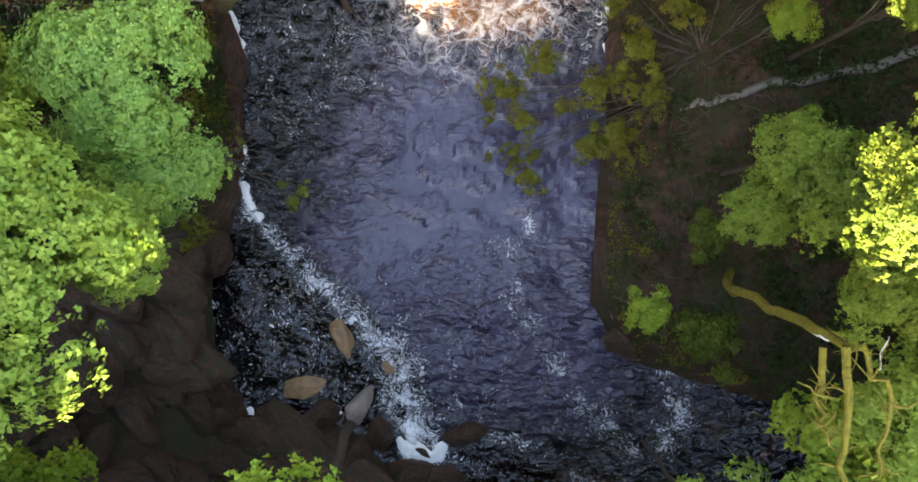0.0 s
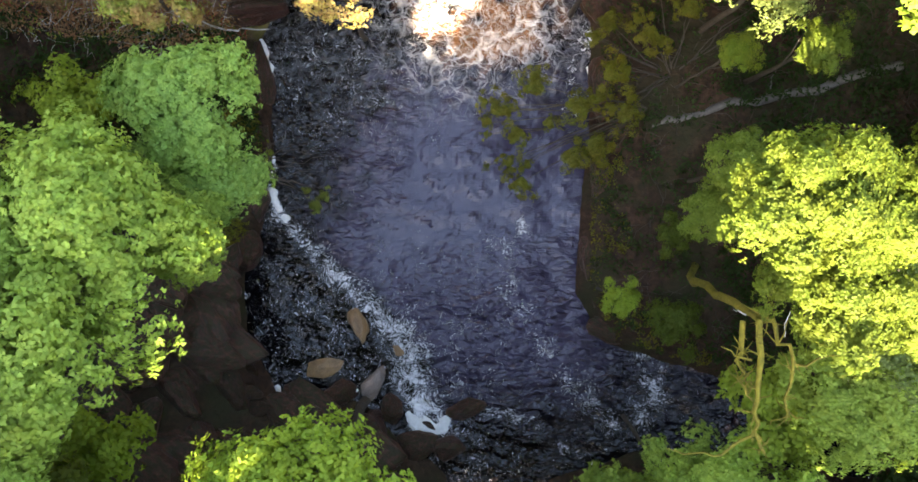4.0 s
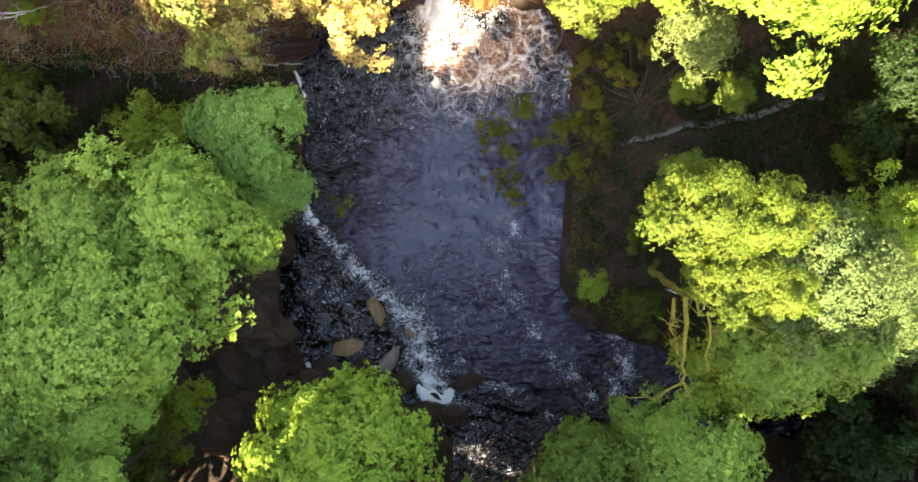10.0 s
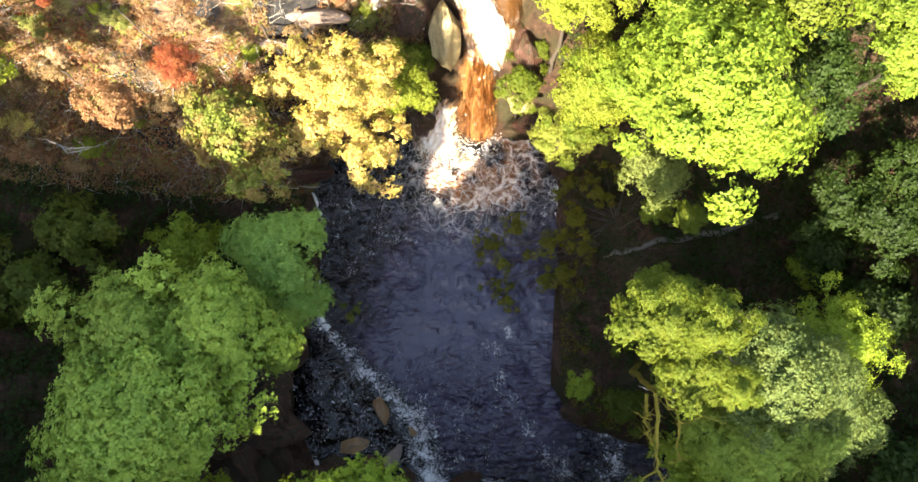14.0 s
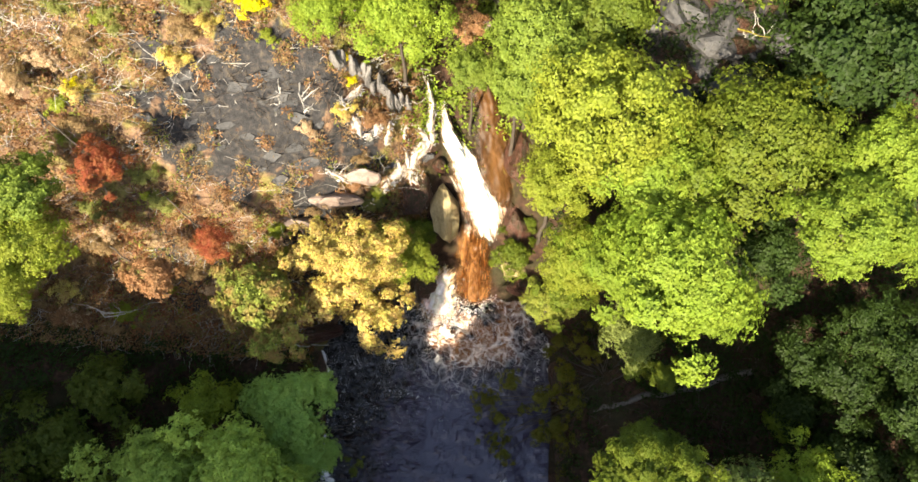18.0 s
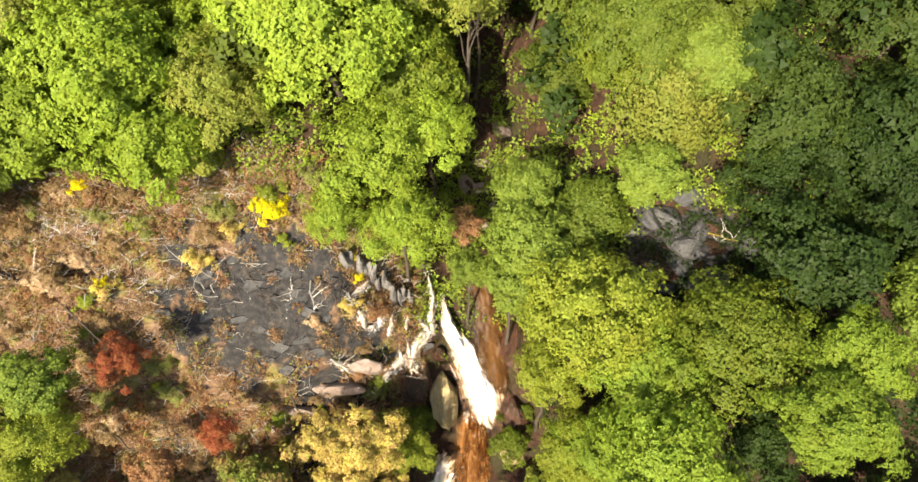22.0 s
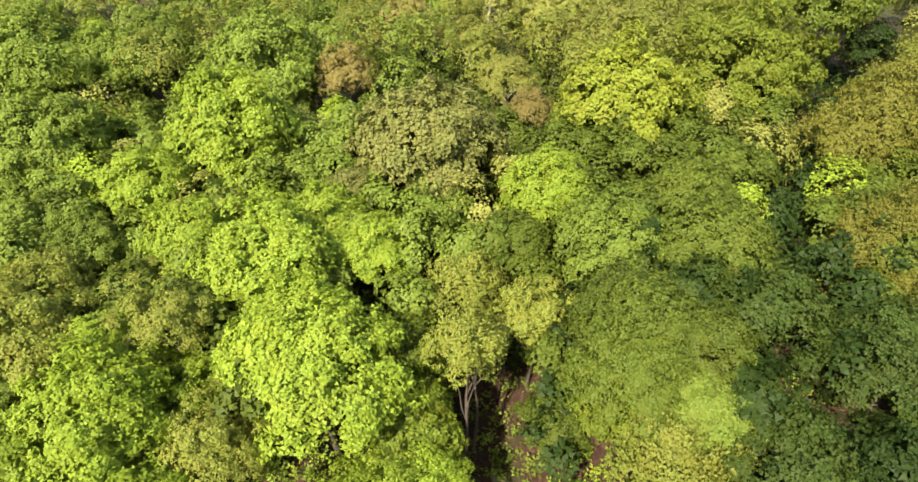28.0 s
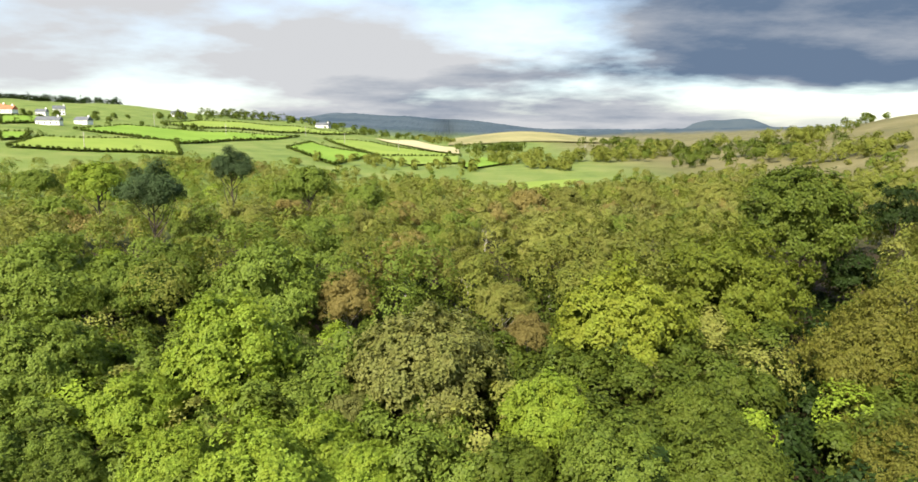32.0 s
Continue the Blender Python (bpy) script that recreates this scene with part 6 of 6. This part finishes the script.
    s = rock_rng.uniform(0.2, 0.7)
    ob = new("slab", SLABS[i % 8])
    ob.matrix_basis = Matrix.LocRotScale((x, y, height(x, y) + 0.03), Euler((radians(38 + rock_rng.normal(0, 7)), rock_rng.normal(0, 0.15), rock_rng.normal(0.3, 0.3))), (s * 1.5, s * 0.7, 0.10))
    tagged(ob, "dark grey slate slab lying on the slope", "rock", "slate slabs")
for i in range(44):
    x, y = rock_rng.normal(14.2, 1.9), rock_rng.normal(21.8, 1.2)
    s = rock_rng.uniform(0.3, 1.1)
    rock(x, y, height(x, y) + 0.05, s * 1.2, s * 0.8, s * 0.6, rock_rng.uniform(0, 180), SLATE if i % 4 else ROCK, "grey broken rock in a landslip scar", "broken_rock", "landslip rocks")
for i in range(16):
    x, y = rock_rng.normal(1.6, 0.9), rock_rng.uniform(28, 38)
    s = rock_rng.uniform(0.4, 0.9)
    rock(x, y, height(x, y) + 0.1, s, s * 0.7, s * 0.6, rock_rng.uniform(0, 180), PALE_ROCK if i % 2 else ROCK, "stream boulder above the fall", "boulder", "stream boulders")

# ---- dead wood, limbs and leaning trees ----
wood_rng = np.random.default_rng(17)


def limb(name, label, lines, mat, category, base, twiggy=0):
    """A branching piece of wood: the first line is its stem, the rest are limbs (points, first radius, last radius)."""
    if base[2] < 3 and name != "dead_tree":
        base, lines = sunk(*base), [([sunk(*p) for p in pts], r0, r1) for pts, r0, r1 in lines]
    root = tagged(new(name), label, category)
    root.location = base
    b = np.array(base)
    for i, (pts, r0, r1) in enumerate(lines):
        P = [np.array(pts[0], float)]
        for p, q in zip(pts, pts[1:]):
            P += list(crooked(wood_rng, p, q, 5, 0.05 + 0.03 * np.linalg.norm(np.subtract(q, p)))[1:])
        V, Q = tube(np.array(P) - b, np.linspace(r0, r1, len(P)) * (0.72 if name == "dead_tree" else 1.0), 8)
        if twiggy and i in (1, 2, 3):
            bits = [(V, Q)]
            for _ in range(twiggy):
                k = wood_rng.integers(1, len(P))
                e = P[k] + wood_rng.normal(0, 1, 3) * np.array((0.32, 0.32, 0.12))
                bits.append(tube(crooked(wood_rng, P[k] - b, e - b, 4, 0.04), [0.03, 0.022, 0.014, 0.005], 4))
            V, Q = merge(bits)
        part("stem" if i == 0 else "limb", mesh_of("limb", V, Q, mat if r0 > 0.035 or mat is BARK else PALE_BARK, True), root)
    return root


limb("dead_tree", "leaning dead tree with yellow moss on its bare limbs", [
    ([(11.6, -2.3, -0.6), (9.9, -2.6, 4.0), (8.9, -2.7, 11.0), (8.7, -2.9, 13.2)], 0.26, 0.15), ([(8.7, -2.9, 13.2), (8.6, -4.9, 13.4), (8.6, -6.2, 13.2), (9.1, -7.0, 12.8)], 0.14, 0.05),
    ([(8.7, -2.8, 13.0), (9.1, -2.9, 13.2), (9.6, -4.0, 13.4), (9.7, -5.8, 13.0)], 0.12, 0.05), ([(8.4, -3.0, 12.8), (8.2, -4.2, 12.8), (8.5, -5.2, 12.9)], 0.12, 0.05),
    ([(9.7, -4.2, 13.3), (10.8, -3.9, 13.5), (11.8, -4.3, 13.5)], 0.06, 0.02), ([(8.6, -6.3, 13.2), (7.5, -7.0, 13.0), (6.2, -6.9, 12.6)], 0.07, 0.02), ([(8.5, -4.1, 13.2), (7.6, -3.7, 13.2)], 0.06, 0.02), ([(8.5, -4.4, 13.2), (7.9, -4.9, 13.2)], 0.04, 0.015),
    ([(9.7, -5.6, 13.0), (9.2, -6.1, 12.9)], 0.05, 0.02), ([(9.7, -5.7, 13.0), (10.2, -5.9, 12.9)], 0.05, 0.02), ([(8.4, -2.8, 13.0), (7.9, -2.6, 13.3)], 0.034, 0.01), ([(9.4, -3.4, 13.3), (9.4, -2.6, 13.6)], 0.034, 0.01)], MOSS_BARK, "dead tree", (11.6, -2.3, -0.6), 26)
limb("fallen_log", "grey fallen log lying across the shaded bank", [([(8.6, 4.2, 1.5), (9.9, 4.5, 1.9), (14.0, 5.4, 2.9), (17.9, 6.2, 4.2)], 0.16, 0.24), ([(13.0, 5.2, 2.7), (13.4, 6.3, 3.0)], 0.06, 0.02)], GREY_BARK, "log", (14.0, 5.4, 2.6))
limb("fallen_branch", "thin dead branch lying on the rock step", [([(-12.6, 9.0, 2.0), (-10.6, 8.5, 1.5), (-8.8, 8.7, 0.9)], 0.07, 0.03)], PALE_BARK, "branch", (-10.6, 8.5, 1.2))


def dead_branch(x, y, long, turn, seed, label, up=0.5, mat=None, r=0.06):
    rng = np.random.default_rng(seed)
    z = height(x, y)
    a = radians(turn)
    e = np.array((x + long * math.cos(a), y + long * math.sin(a), 0))
    e[2] = max(height(e[0], e[1]) + 0.3, z + long * up)
    lines = [([(x, y, z + 0.05), tuple(e)], r, r * 0.3)]
    for i in range(6):
        t = rng.uniform(0.25, 0.95)
        st = np.array((x, y, z + 0.05)) * (1 - t) + e * t
        q = st + rng.normal(0, 0.33, 3) * long * 0.75 + (0, 0, 0.2)
        lines.append(([tuple(st), tuple(q)], r * 0.5, r * 0.12))
    limb("dead_branch", label, lines, mat or PALE_BARK, "branch", (x, y, z))


for x, y, ln, turn in [(-20.2, 17.4, 2.2, 20), (-19.0, 17.9, 1.8, 170), (-24.2, 10.6, 3.0, -8), (-9.0, 21.4, 3.0, -75), (-22.6, 22.0, 3.2, 120), (-21.0, 21.0, 2.6, 110), (-13.6, 14.8, 2.4, 10), (-12.2, 14.9, 1.8, 160), (-16.6, 25.6, 2.2, 60), (-17.4, 25.2, 2.4, 100),
                       (-15.8, 25.9, 2.2, 40), (-23.4, 23.0, 2.6, 140), (-8.2, 18.2, 1.8, -40), (-10.6, 19.6, 1.6, 70), (-6.8, 21.2, 1.4, -70), (-25.0, 20.0, 2.4, 90), (-7.4, 16.4, 1.6, 200)]:
    dead_branch(x, y, ln, turn, int(abs(x * 10 + y)), "bleached dead branch lying on the brown slope")
for x, y, ln, turn in [(11.2, 22.6, 2.0, 200), (11.6, 22.0, 1.8, 230), (12.0, 23.0, 2.0, 170), (14.6, 23.2, 2.2, -30)]:
    dead_branch(x, y, ln, turn, int(abs(x * 10 + y)), "dead grey roots and branches in the landslip", 0.3, MOSS_BARK if turn == -30 else BARK)


def leaning_tree(name, label, base, crowns, leaf, style="sprig", mat=None):
    """A tree or bush with several clumps of crown on limbs from one foot."""
    if base[2] < 2.5:
        base, crowns = sunk(*base), [(*sunk(x, y, z - 1.0), R * 0.98) for x, y, z, R in crowns]
        if name == "overhanging_bush":  # small tufts between the larger ones
            crowns += [(x + wood_rng.normal(0, 0.75), y + wood_rng.normal(0, 0.75), z - 0.2 + wood_rng.normal(0, 0.2), R * 0.55) for x, y, z, R in crowns for _ in range(2)]
    root = tagged(new(name), label, "bush" if name.endswith("bush") else "tree")
    root.location = base
    b = np.array(base)
    ch = []
    for i, (x, y, z, R) in enumerate(crowns):
        me, R0 = crown_for(style, leaf, i % 2)
        c = np.array((x, y, z)) - b
        s = R / R0
        part("crown", me, root, at=Matrix.LocRotScale(c, Euler((0, 0, i * 1.9)), (s, s, s * 0.8)))
        ch.append(tube(crooked(wood_rng, (0, 0, -0.2), c, 6, 0.12), np.linspace(0.045, 0.012, 6), 6))
    V, Q = merge(ch)
    part("trunk", mesh_of("trunk", V, Q, mat or BARK, True), root)


leaning_tree("overhanging_bush", "olive and brownish bush leaning out over the pool", (8.4, 5.0, 1.6), [(1.7, 4.9, 2.5, 0.8), (2.5, 3.8, 2.5, 0.75), (2.7, 1.6, 2.2, 0.75), (3.3, 5.9, 2.8, 0.9), (2.2, 2.6, 2.3, 0.5), (4.9, 2.7, 3.0, 0.9), (5.9, 3.2, 3.0, 0.9), (5.2, 4.9, 3.2, 1.0)], "leaf_bushy")
leaning_tree("overhanging_bush", "dark olive bush rooted on the shaded bank", (9.4, 6.4, 1.8), [(6.6, 6.2, 3.5, 0.9), (7.2, 4.6, 3.5, 0.85), (8.0, 7.8, 3.8, 0.9), (9.6, 8.8, 4.2, 0.8), (12.6, 9.2, 4.6, 0.8), (6.4, 8.6, 3.2, 0.8)], "leaf_bushy")
leaning_tree("waterside_bush", "half-bare twiggy bush hanging over the foam", (-9.6, 2.4, 0.8), [(-6.9, 0.7, 0.9, 0.5), (-6.5, 1.2, 0.9, 0.4), (-7.3, 1.3, 0.9, 0.35), (-9.2, 3.1, 1.2, 0.45)], "leaf_olive")
for i, (a, b) in enumerate([(-7.6, 2.6), (-6.6, 2.2), (-7.2, 1.6), (-8.0, 3.2), (-6.9, 3.0)]):
    limb("bare_branch", "bare brown branch hanging over the water", [([(-9.6, 2.4, 0.8), ((a - 9.6) / 2, b + 0.2, 1.0), (a, b, 0.7)], 0.035, 0.01), ([((a - 9.6) / 2, b + 0.2, 1.0), (a + 0.3, b + 0.7, 0.8)], 0.02, 0.008)], BARK, "branch", (-9.6, 2.4, 0.8))
leaning_tree("yellow_bush", "bright yellow small bush on the slope's edge", (-10.9, 24.2, height(-10.9, 24.2)), [(-10.9, 24.2, height(-10.9, 24.2) + 0.9, 0.95), (-11.5, 24.4, height(-11.5, 24.4) + 0.9, 0.7)], "leaf_yellow")
for x, y, R in [(-6.6, 22.8, 0.4), (-6.2, 22.0, 0.35), (-21.0, 20.4, 0.4), (-22.6, 25.6, 0.6)]:
    leaning_tree("yellow_bush", "small yellow-green bush on the slope", (x, y, height(x, y)), [(x, y, height(x, y) + 0.6, R)], "leaf_yellow")

slope_rng = np.random.default_rng(37)
for i in range(26):  # sunlit scrub between the slate and the chute
    x, y = slope_rng.uniform(-9.5, -3.4), slope_rng.uniform(14.6, 19.6)
    g = height(x, y)
    R = slope_rng.uniform(0.3, 0.6)
    k = ["leaf_straw", "leaf_heather", "leaf_citrus", "leaf_straw", "leaf_brown_olive"][i % 5]
    leaning_tree("scrub_bush", f"{WORDS[k]} scrubby bush on the ledges beside the chute", (x, y, g), [(x, y, g + R * 0.7, R), (x + R * 0.8, y + slope_rng.normal(0, 0.3), g + R * 0.5, R * 0.6)], k)
for i in range(150):
    x, y = slope_rng.uniform(-28, -3.5), slope_rng.uniform(9.5, 27)
    if not bool(on_slope(np.array([x]), np.array([y]))[0]):
        continue
    g = height(x, y)
    R = slope_rng.uniform(0.4, 0.95)
    k = slope_rng.choice(["leaf_rust", "leaf_heather", "leaf_brown_olive", "leaf_straw", "leaf_red", "leaf_autumn", "leaf_citrus"], p=[0.22, 0.30, 0.20, 0.10, 0.02, 0.04, 0.12])
    leaning_tree("scrub_bush", f"{WORDS[k]} scrubby bush on the slope", (x, y, g), [(x, y, g + R * 0.7, R), (x + R * 0.7, y + slope_rng.normal(0, 0.4), g + R * 0.6, R * 0.7)], k)

# ---- fields, hedges, far trees and houses ----


def flat_material(name, a, b, scale):
    m, N, K = material(name)
    co, p, out = N("ShaderNodeTexCoord"), N("ShaderNodeBsdfPrincipled"), N("ShaderNodeOutputMaterial")
    K(ramp(N, K, noise_tex(N, K, scale, 6, 0.65, co.outputs["Object"]), [(0.35, a), (0.65, b)]), p.inputs["Base Color"])
    p.inputs["Roughness"].default_value, p.inputs["Specular IOR Level"].default_value = 0.9, 0.15
    K(p.outputs[0], out.inputs[0])
    return m


FIELD = {"meadow": flat_material("meadow", (0.15, 0.26, 0.030), (0.20, 0.31, 0.040), 0.03), "pasture": flat_material("pasture", (0.18, 0.26, 0.040), (0.24, 0.31, 0.055), 0.03), "stubble": flat_material("stubble", (0.40, 0.36, 0.18), (0.52, 0.46, 0.26), 0.03), "moor": flat_material("moor", (0.21, 0.20, 0.085), (0.33, 0.30, 0.135), 0.02)}
hedge_spots = []


def field(corners, kind, label, hedge=True):
    A = np.array(corners, float)
    n = 16
    u, v = np.meshgrid(np.linspace(0, 1, n), np.linspace(0, 1, n))
    u, v = u[..., None], v[..., None]
    P = A[0] * (1 - u) * (1 - v) + A[1] * u * (1 - v) + A[2] * u * v + A[3] * (1 - u) * v
    Z = ground_height(P[..., 0], P[..., 1]) + (0.4 if A[:, 1].mean() < 330 else 1.3)
    me = mesh_of("field", np.concatenate([P, Z[..., None]], -1).reshape(-1, 3), [(j * n + i, j * n + i + 1, j * n + n + i + 1, j * n + n + i) for j in range(n - 1) for i in range(n - 1)], FIELD[kind], True)
    tagged(new("field", me), label, "field", "fields", "structure")
    if hedge:
        rng = np.random.default_rng(int(abs(A).sum()))
        for p, q in zip(A, np.roll(A, -1, 0)):
            m = int(np.linalg.norm(q - p) / 2.4)
            for t in np.linspace(0, 1, m):
                x, y = p + (q - p) * t + rng.normal(0, 0.6, 2)
                tall = rng.uniform(1.8, 3.0) if rng.uniform() < 0.05 else rng.uniform(0.45, 0.85)
                hedge_spots.append((x, y, height(x, y) + 1.1 + tall * 0.45, tall))


MEADOW, PASTURE = "bright green meadow edged by hedges", "pale green pasture edged by hedges"
for c, k, lb, h in [([(-224, 351), (-242, 411), (-182, 462), (-149, 384)], "pasture", PASTURE, True), ([(-263, 489), (-253, 544), (-134, 619), (-179, 453)], "meadow", MEADOW, True), ([(-252, 609), (-252, 709), (-93, 780), (-147, 666)], "pasture", PASTURE, True),
                    ([(-117, 500), (-115, 577), (-53, 495), (-68, 404)], "meadow", MEADOW, True), ([(-114, 638), (-72, 653), (9, 512), (-50, 491)], "pasture", PASTURE, True), ([(-48, 486), (8, 505), (7, 441), (-23, 416)], "pasture", PASTURE, False),
                    ([(-78, 736), (-35, 753), (11, 629), (9, 533)], "stubble", "straw-coloured stubble field", False), ([(-340, 528), (-330, 565), (-301, 511), (-305, 473)], "meadow", MEADOW, True), ([(-268, 414), (-260, 431), (-242, 395), (-245, 379)], "meadow", MEADOW, True),
                    ([(23, 314), (67, 336), (53, 299), (26, 288)], "pasture", "bright green meadow in the woods", False), ([(7, 417), (25, 491), (40, 440), (13, 392)], "meadow", "bright green meadow in the woods", False),
                    ([(0, 700), (200, 700), (215, 880), (10, 900)], "moor", "ochre rough grazing on a low hill", False)]:
    field(c, k, lb, h)
grove(hedge_spots, 71, "leaf_deep", "hedgerow", "dark green hedgerows between the fields", 0.55, 34)


def far_trees():
    rng = np.random.default_rng(8)
    dark, olive, pine = [], [], []

    def line(p, q, n, size, out, wob=8):
        for t in rng.uniform(0, 1, n):
            x, y = np.array(p) * (1 - t) + np.array(q) * t + rng.normal(0, wob, 2)
            R = size * rng.uniform(0.7, 1.3)
            out.append((x, y, height(x, y) + R * 0.9, R))
    line((-560, 830), (-425, 900), 120, 6, pine, 5)
    line((-282, 670), (-268, 730), 14, 3.6, dark, 6)
    line((-285, 770), (-200, 850), 34, 4.6, dark, 9)
    line((-200, 850), (-30, 800), 46, 3.8, dark, 12)
    line((-30, 800), (10, 740), 16, 3.6, olive, 8)
    line((17, 557), (69, 592), 26, 3.8, dark, 6)
    line((41, 416), (73, 391), 14, 3.2, olive, 6)
    line((30, 440), (110, 470), 34, 4.0, olive, 10)
    line((90, 440), (179, 487), 46, 5.0, olive, 12)
    line((110, 455), (170, 470), 16, 4.6, dark, 10)
    line((150, 400), (190, 350), 30, 4.2, dark, 10)
    line((175, 344), (200, 285), 26, 4.0, olive, 9)
    line((120, 640), (190, 645), 22, 4.0, dark, 8)
    line((200, 432), (235, 420), 20, 4.6, olive, 8)
    line((240, 440), (310, 490), 9, 3.2, dark, 8)
    line((-250, 560), (-200, 600), 7, 2.6, dark, 8)
    line((-330, 560), (-285, 600), 10, 3.0, dark, 12)
    line((-60, 420), (20, 380), 16, 3.2, olive, 9)
    grove(dark, 81, "leaf_deep", label="dark green trees scattered along the fields", leaf=0.85, n=120)
    grove(olive, 82, "leaf_olive", label="olive-green trees at the edge of the moor", leaf=0.85, n=120)
    grove(pine, 83, "leaf_dark", label="dark conifer plantation on the skyline", leaf=0.85, n=120)


far_trees()
WHITE_WALL = flat_material("white_render", (0.72, 0.72, 0.70), (0.82, 0.82, 0.80), 0.4)
SLATE_ROOF = flat_material("roof_slate", (0.10, 0.11, 0.12), (0.16, 0.17, 0.18), 0.8)
TILE_ROOF = flat_material("roof_tile", (0.35, 0.13, 0.07), (0.45, 0.20, 0.10), 0.8)
DARK_PANE = flat_material("window_glass", (0.02, 0.025, 0.03), (0.04, 0.045, 0.05), 2.0)


def box_mesh(name, a, b, mat):
    (x0, y0, z0), (x1, y1, z1) = a, b
    V = [(x0, y0, z0), (x1, y0, z0), (x1, y1, z0), (x0, y1, z0), (x0, y0, z1), (x1, y0, z1), (x1, y1, z1), (x0, y1, z1)]
    return mesh_of(name, V, [(0, 3, 2, 1), (4, 5, 6, 7), (0, 1, 5, 4), (1, 2, 6, 5), (2, 3, 7, 6), (3, 0, 4, 7)], mat)


def house(x, y, w, d, h, turn, roof=None):
    root = tagged(new("house"), "white rendered farmhouse with a pitched roof on the hillside", "house", "hillside houses")
    root.matrix_basis = pose(x, y, height(x, y) - 0.3, 0, 0, turn)
    part("wall", box_mesh("wall", (-w / 2, -d / 2, 0), (w / 2, d / 2, h), WHITE_WALL), root)
    o, r = 0.5, d * 0.42
    V = [(-w / 2 - o, -d / 2 - o, h), (w / 2 + o, -d / 2 - o, h), (w / 2 + o, d / 2 + o, h), (-w / 2 - o, d / 2 + o, h), (-w / 2 - o, 0, h + r), (w / 2 + o, 0, h + r)]
    me = bpy.data.meshes.new("roof")
    me.from_pydata(V, [], [(0, 1, 5, 4), (2, 3, 4, 5), (0, 4, 3), (1, 2, 5), (0, 3, 2, 1)])
    me.materials.append(roof or SLATE_ROOF)
    rf = part("roof", me, root)
    part("chimney", box_mesh("chimney", (w * 0.36, -0.5, h + r * 0.7), (w * 0.36 + 1.0, 0.5, h + r + 1.1), WHITE_WALL), rf)
    for i in range(4):
        for zz in ((1.0, 2.2), (3.6, 4.7))[: 2 if h > 4.5 else 1]:
            a = -w / 2 + w * (i + 0.5) / 4
            part("window", box_mesh("window", (a - 0.55, -d / 2 - 0.05, zz[0]), (a + 0.55, -d / 2 + 0.05, zz[1]), DARK_PANE), root)


for row in [(-291, 507, 16, 7, 3.4, 8), (-283, 539, 11, 7, 3.2, -8), (-339, 607, 9, 7, 5.4, 25), (-340, 583, 8, 6, 3.2, 5), (-363, 572, 15, 8, 3.2, 0, TILE_ROOF), (-380, 590, 10, 7, 3.2, 8, TILE_ROOF), (-285, 734, 14, 8, 3.6, 6), (-150, 830, 16, 8, 3.4, -10)]:
    house(*row)
for x, y in [(-196, 372), (-250, 590), (-180, 560), (-132, 640), (-90, 600), (95, 470), (-40, 560)]:
    z = height(x, y)
    pole = tagged(new("utility_pole"), "thin pale wooden utility pole in the fields", "pole", "utility poles")
    pole.location = (x, y, z)
    V, Q = tube([(0, 0, 0), (0, 0, 4), (0, 0, 10)], [0.2, 0.18, 0.14], 8)
    part("post", mesh_of("post", V, Q, PALE_BARK, True), pole)
    part("crossarm", box_mesh("crossarm", (-0.9, -0.08, 9.2), (0.9, 0.08, 9.4), PALE_BARK), pole)
